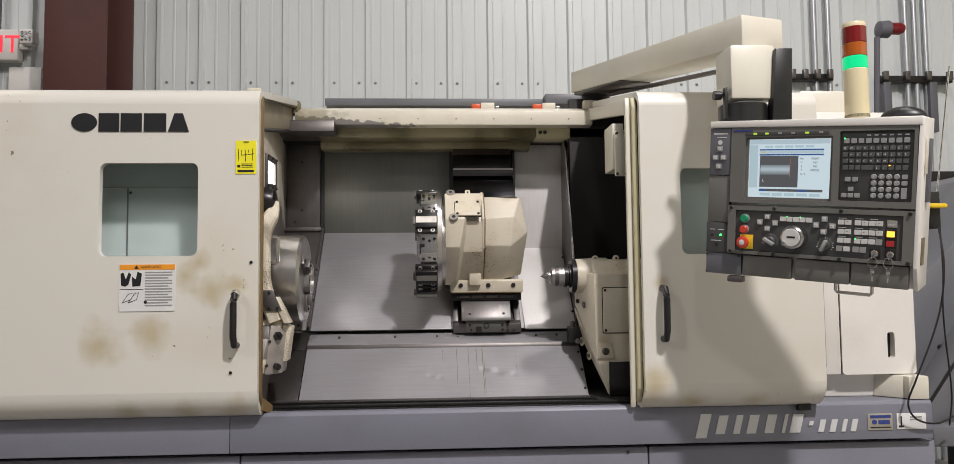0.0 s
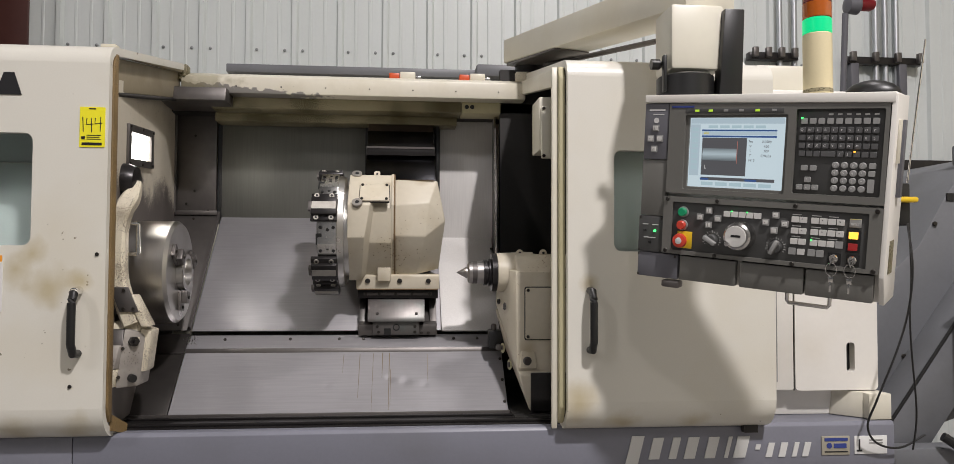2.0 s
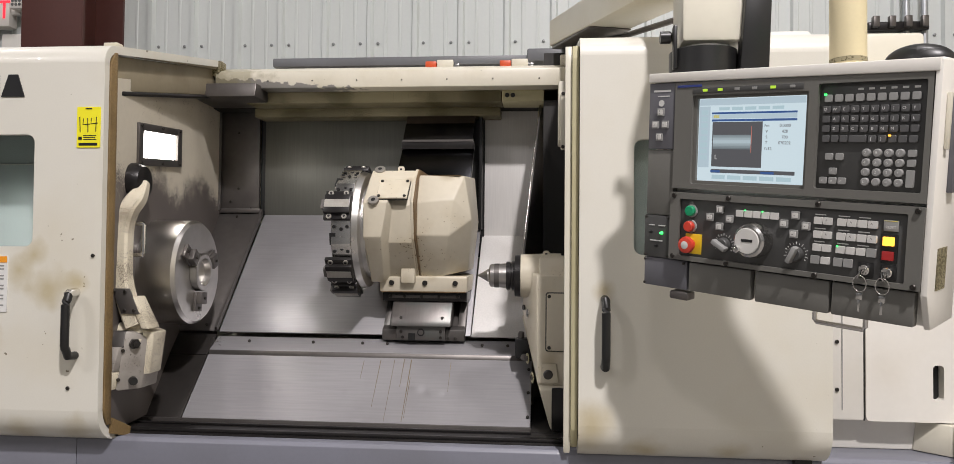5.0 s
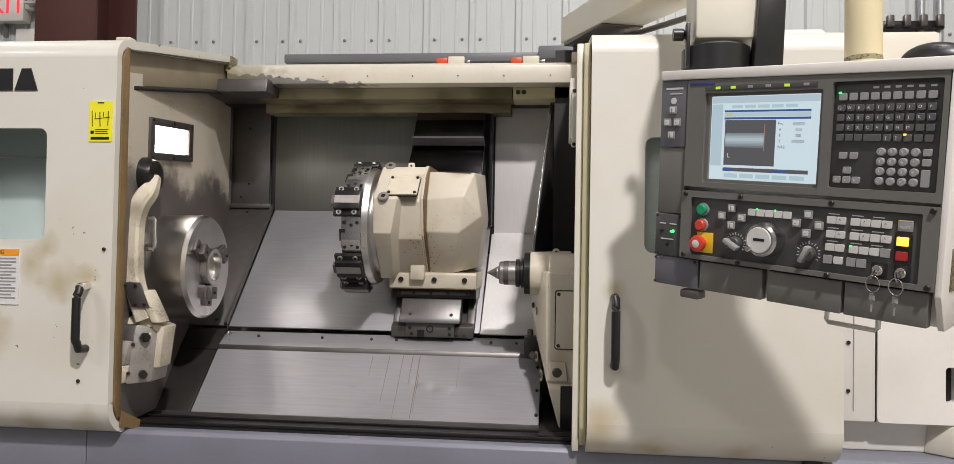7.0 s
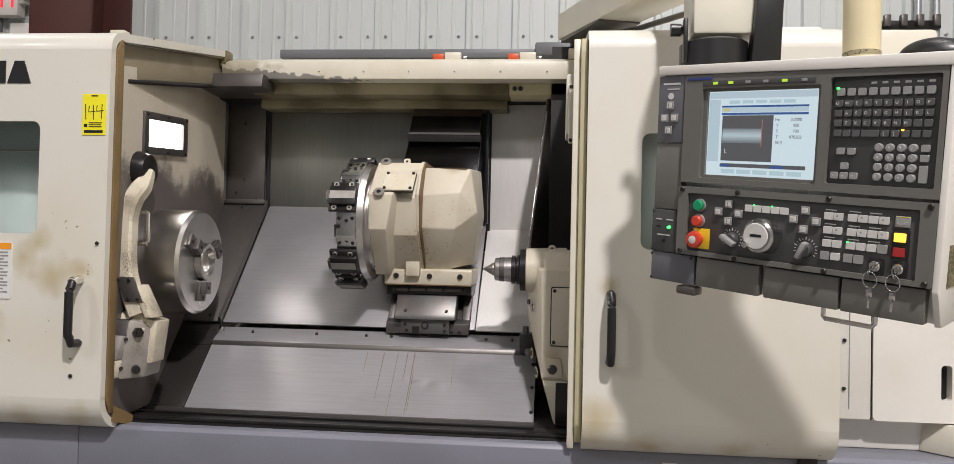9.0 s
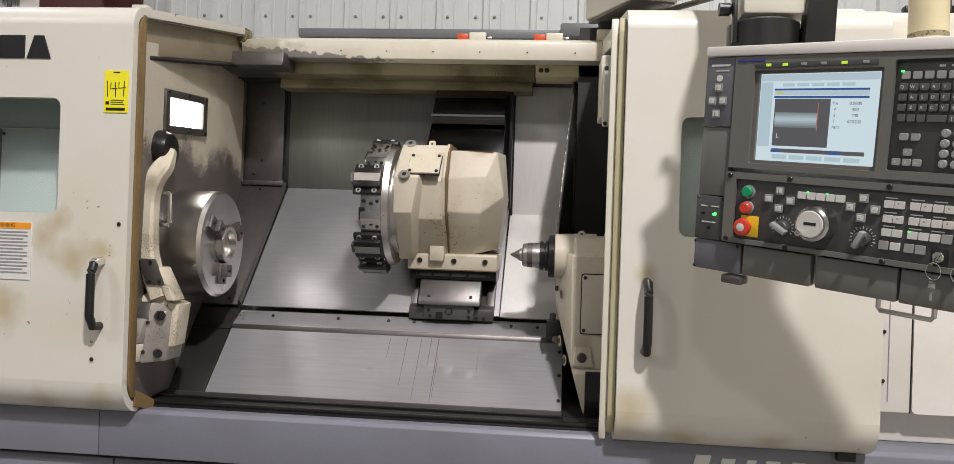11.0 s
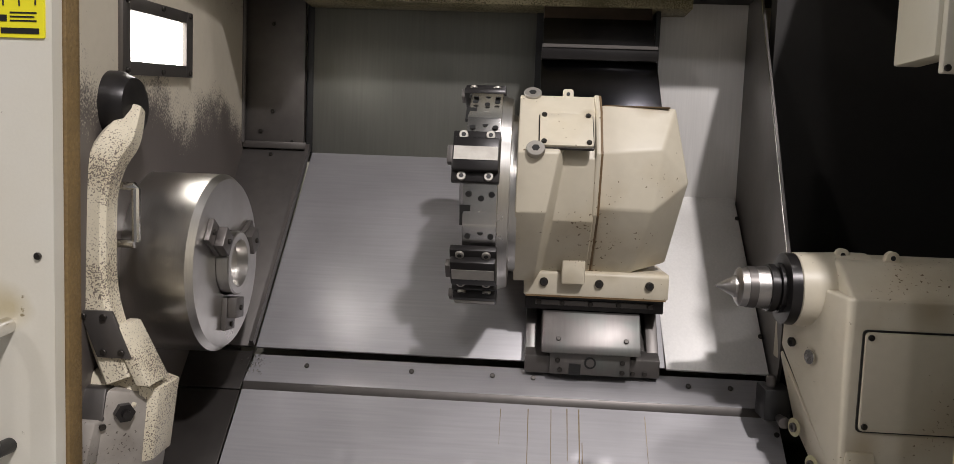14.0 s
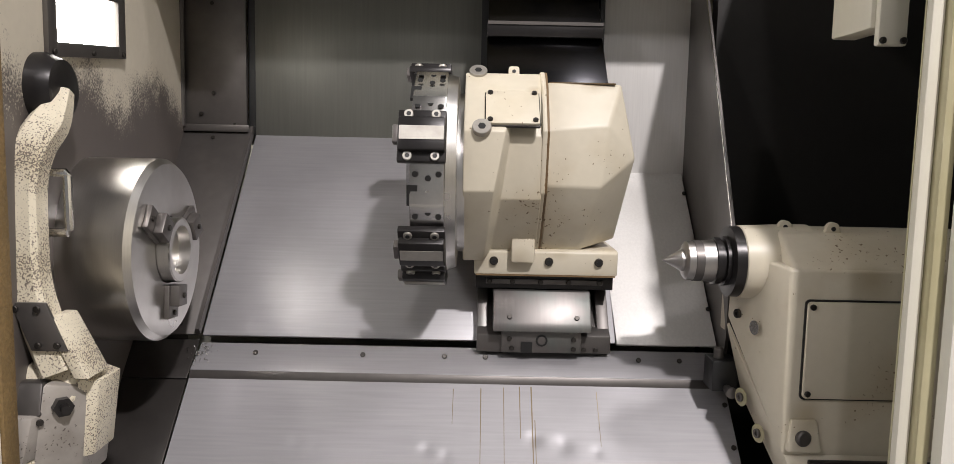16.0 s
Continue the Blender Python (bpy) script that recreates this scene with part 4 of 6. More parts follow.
for k in range(6):
    side.faces.new((sv[k], sv[(k + 1) % 6], sv[6 + (k + 1) % 6], sv[6 + k]))
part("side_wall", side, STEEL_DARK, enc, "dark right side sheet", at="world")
part("side_edge", tube([(0.787, 2.948, 1.20), (0.832, 3.388, 1.757)], 0.0014, 6), STEEL_BRIGHT, enc, at="world")
# Liners round the tailstock space, its darkness painted into their colour.
part("back_liner", box(0.845, 1.54, 3.30, 3.34, 0.70, 1.9), VOID, enc, "black liner behind the tailstock, shade put into its colour", at="world")
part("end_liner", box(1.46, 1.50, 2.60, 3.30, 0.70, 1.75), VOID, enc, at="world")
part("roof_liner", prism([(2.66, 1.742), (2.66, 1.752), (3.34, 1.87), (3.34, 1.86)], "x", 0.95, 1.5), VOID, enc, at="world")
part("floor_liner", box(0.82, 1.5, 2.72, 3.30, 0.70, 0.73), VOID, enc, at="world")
part("rear_case", box(-1.55, 1.54, 3.53, 3.95, 0.62, 1.86, 0.006), CREAM, enc, "cream rear casing", at="world")
part("pan_edge", box(-0.42, 0.82, 2.838, 2.846, 0.69, 0.728, 0.002), STEEL_DARK, enc, at="world")

rng = random.Random(4)
for px in (-0.09, 0.12, 0.28, 0.36, 0.66, 0.74):
    bolt(enc, px, 3.078, 0.926, 62)
for px, py, pz in ((-0.30, 3.4835, 1.45), (-0.30, 3.4835, 1.66), (-0.25, 3.4835, 1.375), (-0.25, 3.4835, 1.76), (-0.33, 3.4835, 1.40)):
    bolt(enc, px, py, pz)
for px, s in ((-0.30, 0.05), (-0.30, 0.8), (-0.36, 0.92), (-0.25, 0.96)):
    bolt(enc, px, 3.492 - 0.392 * s, 1.362 - 0.407 * s + 0.001, 44)
for px in (-0.30, -0.1, 0.15, 0.4, 0.55, 0.62, 0.7, 0.78):
    bolt(enc, px, 2.836, 0.705)
for s in (0.15, 0.5, 0.85):
    bolt(enc, 0.808, 3.026 - 0.178 * s, 0.890 - 0.166 * s, 43)
    bolt(enc, 0.829 - 0.01 * s, 3.49 - 0.37 * s, 1.282 - 0.32 * s, 43)

# top beam and gutters
beam = thing("top_beam", "cream cross beam over the opening with an oil-stained drip gutter", "beam", (0.3, 3.25, 1.75))
part("beam", prism([(3.235, 1.775), (3.235, 1.835), (3.30, 1.858), (3.52, 1.858), (3.52, 1.775)], "x", -0.29, 0.93, 0.005), BEAM_PAINT, beam, at="world")
part("lip", prism([(3.30, 1.735), (3.30, 1.775), (3.42, 1.775), (3.42, 1.735)], "x", -0.20, 0.70, 0.003), OLIVE, beam, "mould-stained under lip", at="world")
part("lip", prism([(3.30, 1.735), (3.30, 1.775), (3.42, 1.775), (3.42, 1.735)], "x", 0.702, 1.25, 0.003), OLIVE_EDGE, beam, "yellowed under lip", at="world")
part("gutter", prism([(3.40, 1.705), (3.40, 1.737), (3.50, 1.737), (3.50, 1.705)], "x", -0.21, 0.69, 0.003), OLIVE, beam, "oil-stained drip gutter", at="world")
part("end_gusset", prism([(3.18, 1.738), (3.19, 1.785), (3.40, 1.785), (3.40, 1.738)], "x", -0.36, -0.125, 0.003), STEEL_DARK, beam, "greasy end gusset", at="world")
# Black strip paints the shade under the beam.
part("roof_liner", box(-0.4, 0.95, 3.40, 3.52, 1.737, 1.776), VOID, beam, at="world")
for k in range(7):
    bolt(beam, -0.1 + 0.155 * k, 3.2345, 1.80).scale = (0.5, 0.5, 0.5)
part("vent_hole", turned([(3.298, 0.008), (3.301, 0.008)], (0.72, 0, 1.757), "y", 12), BLACK, beam, at="world")
part("vent_hole", turned([(3.298, 0.008), (3.301, 0.008)], (0.74, 0, 1.757), "y", 12), BLACK, beam, at="world")
lid = thing("roof_cover", "dark grey sheet roof cover behind the beam", "cover", (0.3, 3.7, 1.9))
part("plate", box(-0.218, 0.94, 3.60, 3.92, 1.938, 1.972, 0.004), CONVEYOR_GREY, lid, at="world")
part("riser", box(-0.20, 0.9, 3.66, 3.88, 1.86, 1.938, 0.004), BLACK, lid, at="world")
part("end_plate", box(0.78, 1.02, 3.55, 3.9, 1.935, 1.985, 0.008), CONVEYOR_GREY, lid, at="world")
for px in (0.455, 0.715):
    sw = thing("limit_switch", "small safety switch with an orange-red head on the beam", "switch", (px, 3.33, 1.86), group="limit switches")
    part("head", box(px - 0.022, px + 0.016, 3.315, 3.345, 1.858, 1.882, 0.003), ORANGE_PLASTIC, sw, at="world")
    part("body", box(px + 0.018, px + 0.075, 3.32, 3.35, 1.858, 1.888, 0.003), CREAM, sw, at="world")
    part("plug", box(px + 0.075, px + 0.095, 3.325, 3.345, 1.862, 1.875, 0.002), STEEL_BRIGHT, sw, at="world")


# ---- headstock wall with the work lamp ----
def hx(y):
    return -0.303 - (y - 2.74) * 0.096


head = thing("headstock", "cream headstock wall with worn grey patches and a lit lamp opening", "headstock", (-0.35, 3.0, 0.75))
ys = (2.60, 2.775, 3.055, 3.487)



def lamp_z(y, s):
    """The lamp opening's edges climb a little towards the back."""
    return 1.474 + 0.09 * (y - 2.77) + s * 0.09


def wall_z(y, i):
    return (0.73, lamp_z(y, 0), lamp_z(y, 1), 1.672 + 0.172 * (y - 2.60))[i]


wall_bm = None
for i in range(3):
    for j in range(3):
        if i == 1 and j == 1:
            continue
        y0, y1 = ys[j], ys[j + 1]
        wall_bm = join(wall_bm, hexa([(hx(y0), y0, wall_z(y0, i)), (hx(y1), y1, wall_z(y1, i)), (hx(y1) - 0.03, y1, wall_z(y1, i)), (hx(y0) - 0.03, y0, wall_z(y0, i)),
                                      (hx(y0), y0, wall_z(y0, i + 1)), (hx(y1), y1, wall_z(y1, i + 1)), (hx(y1) - 0.03, y1, wall_z(y1, i + 1)), (hx(y0) - 0.03, y0, wall_z(y0, i + 1))]))
bmesh.ops.remove_doubles(wall_bm, verts=wall_bm.verts, dist=0.0002)
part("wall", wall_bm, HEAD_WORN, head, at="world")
part("nose", turned([(-0.42, 0.125), (-0.345, 0.12), (-0.335, 0.115)], (0, 2.913, 1.15), "x", 48), CREAM_WORN, head, "round spindle nose housing", at="world")
for y0, y1, s0, s1 in ((2.755, 2.785, -0.18, 1.18), (3.045, 3.08, -0.18, 1.18), (2.785, 3.045, -0.18, 0.06), (2.785, 3.045, 0.94, 1.18)):
    part("lamp_frame", hexa([(hx(y0) + 0.008, y0, lamp_z(y0, s0)), (hx(y1) + 0.008, y1, lamp_z(y1, s0)), (hx(y1), y1, lamp_z(y1, s0)), (hx(y0), y0, lamp_z(y0, s0)),
                             (hx(y0) + 0.008, y0, lamp_z(y0, s1)), (hx(y1) + 0.008, y1, lamp_z(y1, s1)), (hx(y1), y1, lamp_z(y1, s1)), (hx(y0), y0, lamp_z(y0, s1))], 0.001), STEEL_DARK, head, "dark screwed lamp frame", at="world")
part("lamp_glass", hexa([(hx(y) - d, y, lamp_z(y, s)) for s in (0, 1) for y, d in ((2.78, 0.006), (3.05, 0.006), (3.05, 0.010), (2.78, 0.010))]), LAMP_GLASS, head, "glowing white lamp glass", at="world")
for py in (2.770, 2.92, 3.062):
    for s in (-0.10, 1.10):
        bolt(head, hx(py) + 0.008, py, lamp_z(py, s), 0, 90)
part("corner_bead", tube([(hx(3.48) + 0.004, 3.475, 1.78), (hx(3.48) + 0.002, 3.475, 1.37)], 0.006), STEEL_DARK, head, at="world")

# chuck
chuck = thing("lathe_chuck", "large turned steel three-jaw chuck on the spindle", "chuck", (-0.25, 2.913, 1.15))
C = (0, 2.913, 1.15)
part("body", turned([(-0.345, 0.10), (-0.345, 0.150), (-0.338, 0.155), (-0.245, 0.1555), (-0.200, 0.1555), (-0.190, 0.147), (-0.1895, 0.058), (-0.21, 0.056), (-0.2105, 0.03)], C, "x", 96), STEEL_TURNED, chuck, at="world")
part("seam_ring", turned([(-0.305, 0.1538), (-0.3045, 0.1541), (-0.3035, 0.1541), (-0.303, 0.1538)], C, "x", 96), STEEL_DARK, chuck, at="world")
part("bore_ring", turned([(-0.1905, 0.040), (-0.1905, 0.056), (-0.170, 0.056), (-0.168, 0.053), (-0.168, 0.042), (-0.188, 0.040), (-0.189, 0.01)], C, "x", 64), STEEL_TURNED, chuck, "bright bore ring", at="world")
for k in range(3):
    a = radians(25 + 120 * k)
    m = Matrix.Translation(C) @ Matrix.Rotation(a, 4, "X")
    jaw = prism([(0.060, -0.021), (0.118, -0.021), (0.118, 0.021), (0.060, 0.021)], "x", -0.190, -0.180, 0.002)
    join(jaw, prism([(0.060, -0.019), (0.096, -0.019), (0.096, 0.019), (0.060, 0.019)], "x", -0.180, -0.164, 0.002))
    bmesh.ops.transform(jaw, matrix=m, verts=jaw.verts)
    j = part("jaw", jaw, STEEL_DARK, chuck, at="world")
    for r in (0.078, 0.108):
        p = m @ Vector((0, r, 0))
        bolt(j, -0.164 if r < 0.1 else -0.180, p.y, p.z, 0, 90)


# ---- tool setter arm ----
GEAR_GREY = material("rubbed_grey_casting", (0.34, 0.315, 0.285), 0.5, 0.2, 70, 0.12, 0.08, (0.16, 0.14, 0.12), 14, 0.7, fleck=(0.10, 0.085, 0.07), fleck_scale=260, fleck_amount=0.16)
arm = thing("tool_setter_arm", "curved cream tool setter arm, paint chipped, on a black pivot", "tool setter", (-0.27, 2.68, 0.9))
part("pivot", turned([(-0.42, 0.040), (-0.335, 0.046), (-0.330, 0.052), (-0.288, 0.052), (-0.266, 0.042), (-0.260, 0.026)], (0, 2.735, 1.408), "x", 40), IRON_BLACK, arm, "black round pivot", at="world")
part("guard_bracket", tube([(-0.305, 2.700, 1.288), (-0.250, 2.700, 1.288), (-0.248, 2.700, 1.284), (-0.248, 2.700, 1.206), (-0.250, 2.700, 1.202), (-0.305, 2.700, 1.202)], 0.0065, 10), STEEL_BRIGHT, arm, "bent steel bracket", at="world")
path = smooth_path([(-0.262, 2.725, 1.405), (-0.268, 2.705, 1.365), (-0.281, 2.680, 1.325), (-0.291, 2.672, 1.275), (-0.291, 2.668, 1.20), (-0.287, 2.665, 1.135), (-0.270, 2.662, 1.075), (-0.245, 2.66, 1.01)], 6)


def sweep(path, wide, deep):
    """A rounded rectangular bar along a path in the x-z plane."""
    bm = bmesh.new()
    rings = []
    for i, p in enumerate(path):
        t = (path[min(i + 1, len(path) - 1)] - path[max(i - 1, 0)]).normalized()
        s = t.cross(Vector((0, 1, 0))).normalized()
        f = s.cross(t)
        w, d = [v * min(1.0, 0.55 + 0.06 * i) for v in (wide, deep)]
        rings.append([bm.verts.new(p + s * a * w + f * b * d) for a, b in ((.5, .35), (.35, .5), (-.35, .5), (-.5, .35), (-.5, -.35), (-.35, -.5), (.35, -.5), (.5, -.35))])
    for r0, r1 in zip(rings, rings[1:]):
        for k in range(8):
            bm.faces.new((r0[k], r0[(k + 1) % 8], r1[(k + 1) % 8], r1[k]))
    bm.faces.new(rings[0][::-1])
    bm.faces.new(rings[-1])
    return bm


part("bow", sweep(path, 0.046, 0.042), CREAM_WORN, arm, "chipped cream bow", at="world")
part("cover_plate", hexa([(-0.300, 2.636, 1.112), (-0.252, 2.636, 1.112), (-0.252, 2.642, 1.112), (-0.300, 2.642, 1.112), (-0.272, 2.634, 1.045), (-0.222, 2.634, 1.045), (-0.222, 2.642, 1.045), (-0.272, 2.642, 1.045)], 0.001), STEEL_DARK, arm, "dark screwed plate", at="world")
for px, pz in ((-0.292, 1.104), (-0.262, 1.104), (-0.262, 1.053), (-0.236, 1.053)):
    bolt(arm, px, 2.634, pz)
part("bow_foot", hexa([(-0.258, 2.638, 1.09), (-0.240, 2.638, 1.09), (-0.240, 2.70, 1.09), (-0.258, 2.70, 1.09), (-0.216, 2.636, 1.005), (-0.196, 2.636, 1.005), (-0.196, 2.70, 1.005), (-0.216, 2.70, 1.005)], 0.003), CREAM_WORN, arm, "bright worn flange edge", at="world")
part("knuckle", turned([(1.01, 0.034), (1.018, 0.039), (1.036, 0.039), (1.042, 0.03)], (-0.262, 2.70, 0), "z", 32), STEEL_BRIGHT, arm, "bright collar", at="world")
part("knuckle_body", hexa([(-0.318, 2.645, 0.965), (-0.222, 2.645, 0.965), (-0.222, 2.75, 0.965), (-0.318, 2.75, 0.965), (-0.302, 2.665, 1.018), (-0.226, 2.665, 1.018), (-0.226, 2.73, 1.018), (-0.302, 2.73, 1.018)], 0.010, 3), CREAM_WORN, arm, at="world")
part("gear_case_top", hexa([(-0.335, 2.622, 0.955), (-0.258, 2.622, 0.955), (-0.235, 2.73, 0.955), (-0.335, 2.73, 0.955), (-0.322, 2.640, 0.998), (-0.262, 2.640, 0.998), (-0.240, 2.73, 0.998), (-0.322, 2.73, 0.998)], 0.003), STEEL_DARK, arm, "dark rubbed cap", at="world")
part("gear_case", hexa([(-0.352, 2.60, 0.893), (-0.272, 2.60, 0.893), (-0.240, 2.74, 0.893), (-0.352, 2.74, 0.893), (-0.340, 2.612, 0.957), (-0.262, 2.612, 0.957), (-0.235, 2.73, 0.957), (-0.340, 2.73, 0.957)], 0.005), GEAR_GREY, arm, "grey rubbed gear case", at="world")
part("gear_case_foot", hexa([(-0.352, 2.602, 0.845), (-0.280, 2.602, 0.845), (-0.248, 2.74, 0.845), (-0.352, 2.74, 0.845), (-0.352, 2.600, 0.893), (-0.272, 2.600, 0.893), (-0.240, 2.741, 0.893), (-0.352, 2.74, 0.893)], 0.004), CREAM_WORN, arm, at="world")
part("gear_flange", hexa([(-0.272, 2.612, 0.842), (-0.228, 2.665, 0.842), (-0.228, 2.75, 0.842), (-0.272, 2.74, 0.842), (-0.256, 2.628, 1.0), (-0.207, 2.668, 0.985), (-0.207, 2.75, 0.985), (-0.256, 2.74, 1.0)], 0.005), GEAR_GREY, arm, at="world")
part("gear_edge", hexa([(-0.226, 2.664, 0.88), (-0.212, 2.678, 0.88), (-0.212, 2.74, 0.88), (-0.226, 2.74, 0.88), (-0.222, 2.655, 1.0), (-0.198, 2.672, 0.992), (-0.198, 2.74, 0.992), (-0.222, 2.74, 1.0)], 0.003), CREAM_WORN, arm, at="world")
nut = turned([(0, 0.014), (0.012, 0.014)], (0, 0, 0), "z", 6)
part("nut", join(nut, turned([(0.012, 0.006), (0.022, 0.006)], (0, 0, 0), "z", 12)), IRON_BLACK, arm, "dark hexagon nut", at="world").matrix_basis = pose(-0.238, 2.643, 0.965, 90, 0, 42)
for px, py, pz in ((-0.258, 2.622, 0.948), (-0.266, 2.616, 0.872), (-0.345, 2.598, 0.88)):
    bolt(arm, px, py, pz, 90, 0, 40)
part("cable_stub", tube([(-0.250, 2.655, 0.868), (-0.232, 2.632, 0.866)], 0.011), BLACK, arm, at="world")


# ---- turret ----
TC = (0, 3.085, 1.285)
car = thing("cross_slide", "dark oily steel cross slide on the guide ledge", "slide", (0.46, 3.15, 0.95))
part("saddle", prism([(3.105, 0.937), (3.105, 0.977), (3.15, 1.012), (3.22, 1.062), (3.33, 1.062), (3.33, 0.99), (3.18, 0.937)], "x", 0.342, 0.604, 0.003), STEEL_DARK, car, at="world")
part("way", prism([(3.078, 0.937), (3.078, 0.972), (3.107, 0.985), (3.107, 0.937)], "x", 0.342, 0.604, 0.003), STEEL_DARK, car, at="world")
part("cover_block", prism([(3.052, 0.984), (3.058, 1.002), (3.095, 1.058), (3.17, 1.058), (3.12, 0.984)], "x", 0.373, 0.563, 0.003), STEEL_SLIDE, car, "grey ground cover block", at="world")
part("cover_block", prism([(3.066, 0.940), (3.066, 0.985), (3.107, 0.985), (3.107, 0.940)], "x", 0.390, 0.545, 0.002), STEEL_SLIDE, car, at="world")
part("side_rail", prism([(3.085, 0.962), (3.165, 1.062), (3.21, 1.062), (3.11, 0.952)], "x", 0.342, 0.364, 0.002), STEEL_SLIDE, car, at="world")
part("side_rail", prism([(3.085, 0.962), (3.165, 1.062), (3.21, 1.062), (3.11, 0.952)], "x", 0.580, 0.604, 0.002), STEEL_DARK, car, at="world")
part("wiper", prism([(3.10, 1.060), (3.10, 1.090), (3.24, 1.090), (3.24, 1.060)], "x", 0.338, 0.608, 0.002), IRON_BLACK, car, "black wiper block", at="world")
part("wiper_bar", box(0.358, 0.588, 3.094, 3.101, 1.070, 1.080, 0.001), STEEL_DARK, car, at="world")
part("bore", turned([(3.0635, 0.0115), (3.0665, 0.0115), (3.0665, 0.005)], (0.468, 0, 0.965), "y", 24), BLACK, car, at="world")
part("bore_ring", turned([(3.0625, 0.0075), (3.064, 0.0085), (3.064, 0.004)], (0.468, 0, 0.965), "y", 20), STEEL_DARK, car, at="world")
part("notch", box(0.428, 0.450, 3.0635, 3.0665, 0.940, 0.962), BLACK, car, at="world")
for px, pz in ((0.405, 0.968), (0.53, 0.968), (0.53, 0.949), (0.41, 0.949), (0.552, 0.945), (0.575, 0.945)):
    bolt(car, px, 3.0655 if px < 0.55 else 3.0775, pz)
for px in (0.365, 0.41, 0.465, 0.52, 0.58):
    bolt(car, px, 3.0935, 1.075)
for px in (0.405, 0.535):
    bolt(car, px, 3.064, 1.010, 55)
RUST_PLATE = material("rust_brown_plate", (0.085, 0.062, 0.048), 0.35, 0.6, 60, 0.2, 0.04, (0.04, 0.035, 0.03), 9, 0.7)
way = thing("way_cover", "black oily stepped telescopic way cover", "way cover", (0.47, 3.4, 1.5))
part("plate", prism([(3.20, 1.44), (3.33, 1.575), (3.36, 1.575), (3.23, 1.43)], "x", 0.352, 0.605, 0.002), STEEL_WAY, way, at="world")
part("plate", prism([(3.315, 1.575), (3.315, 1.605), (3.36, 1.60), (3.36, 1.575)], "x", 0.352, 0.605, 0.002), IRON_BLACK, way, at="world")
part("plate", prism([(3.325, 1.605), (3.38, 1.675), (3.42, 1.675), (3.36, 1.60)], "x", 0.355, 0.60, 0.002), STEEL_WAY, way, at="world")
part("lip", box(0.353, 0.603, 3.312, 3.318, 1.600, 1.607), STEEL_DARK, way, at="world")
part("plate", prism([(3.39, 1.675), (3.44, 1.76), (3.49, 1.76), (3.43, 1.675)], "x", 0.355, 0.60, 0.002), RUST_PLATE, way, at="world")
part("slot_back", box(0.34, 0.63, 3.49, 3.51, 1.2, 1.8), BLACK, way, at="world")
part("slot_edge", box(0.613, 0.624, 3.43, 3.50, 1.30, 1.80, 0.001), BLACK, way, at="world")

PLUG = material("dull_grey_steel", (0.42, 0.40, 0.36), 0.45, 0.8, 90, 0.12, 0.03, (0.16, 0.14, 0.12), 20, 0.5)
GRIME = material("brown_oil_grime", (0.16, 0.10, 0.045), 0.5, 0, 80, 0.25, 0.04, (0.30, 0.22, 0.12), 25, 0.6)
tur = thing("tool_turret", "cream cast turret housing with a steel twelve-station tool disc", "turret", (0.45, 3.1, 1.11))

def loft(rings, w=0.0, seg=2):
    """A closed body through rings of points, all of one count."""
    bm = bmesh.new()
    vs = [[bm.verts.new(p) for p in r] for r in rings]
    n = len(rings[0])
    for r0, r1 in zip(vs, vs[1:]):
        for i in range(n):
            bm.faces.new((r0[i], r0[(i + 1) % n], r1[(i + 1) % n], r1[i]))
    bm.faces.new(vs[0][::-1])
    bm.faces.new(vs[-1])
    bmesh.ops.recalc_face_normals(bm, faces=bm.faces)
    return bevel(bm, w, seg)


# left half of the housing: a full block beside the disc, then a pocket set back under the cover plate
outer = [(3.05, 1.122), (2.93, 1.260), (2.925, 1.364), (3.008, 1.440), (3.055, 1.472), (3.28, 1.472), (3.28, 1.122)]
inner = [(3.078, 1.140), (2.980, 1.244), (2.956, 1.356), (3.008, 1.440), (3.055, 1.472), (3.28, 1.472), (3.28, 1.140)]
part("housing", loft([[(0.312, *q) for q in outer],
                      [(x, *q) for x, q in zip((0.352, 0.366, 0.384, 0.390, 0.390, 0.390, 0.352), outer)],
                      [(x, *q) for x, q in zip((0.366, 0.379, 0.394, 0.396, 0.396, 0.396, 0.366), inner)],
                      [(0.452, *q) for q in inner]], 0.006, 3), CREAM_CASE, tur, at="world")
rear = bmesh.new()
vs = [rear.verts.new(p) for p in ((0.461, 3.085, 1.140), (0.461, 2.996, 1.268), (0.461, 3.000, 1.368), (0.461, 3.045, 1.456), (0.461, 3.28, 1.470), (0.461, 3.28, 1.140),
                                  (0.536, 3.085, 1.140), (0.561, 3.000, 1.266), (0.574, 3.008, 1.379), (0.628, 3.035, 1.320), (0.602, 3.060, 1.456), (0.610, 3.124, 1.160),
                                  (0.614, 3.28, 1.470), (0.628, 3.28, 1.320), (0.610, 3.28, 1.160))]
for f in ((0, 6, 7, 1), (6, 11, 9, 7), (1, 7, 8, 2), (7, 9, 8), (2, 8, 10, 3), (8, 9, 10), (3, 10, 12, 4), (10, 9, 13, 12), (9, 11, 14, 13), (0, 5, 14, 11, 6), (5, 4, 12, 13, 14), (0, 1, 2, 3, 4, 5)):
    rear.faces.new([vs[i] for i in f])
bmesh.ops.recalc_face_normals(rear, faces=rear.faces)
bevel(rear, 0.005, 3)
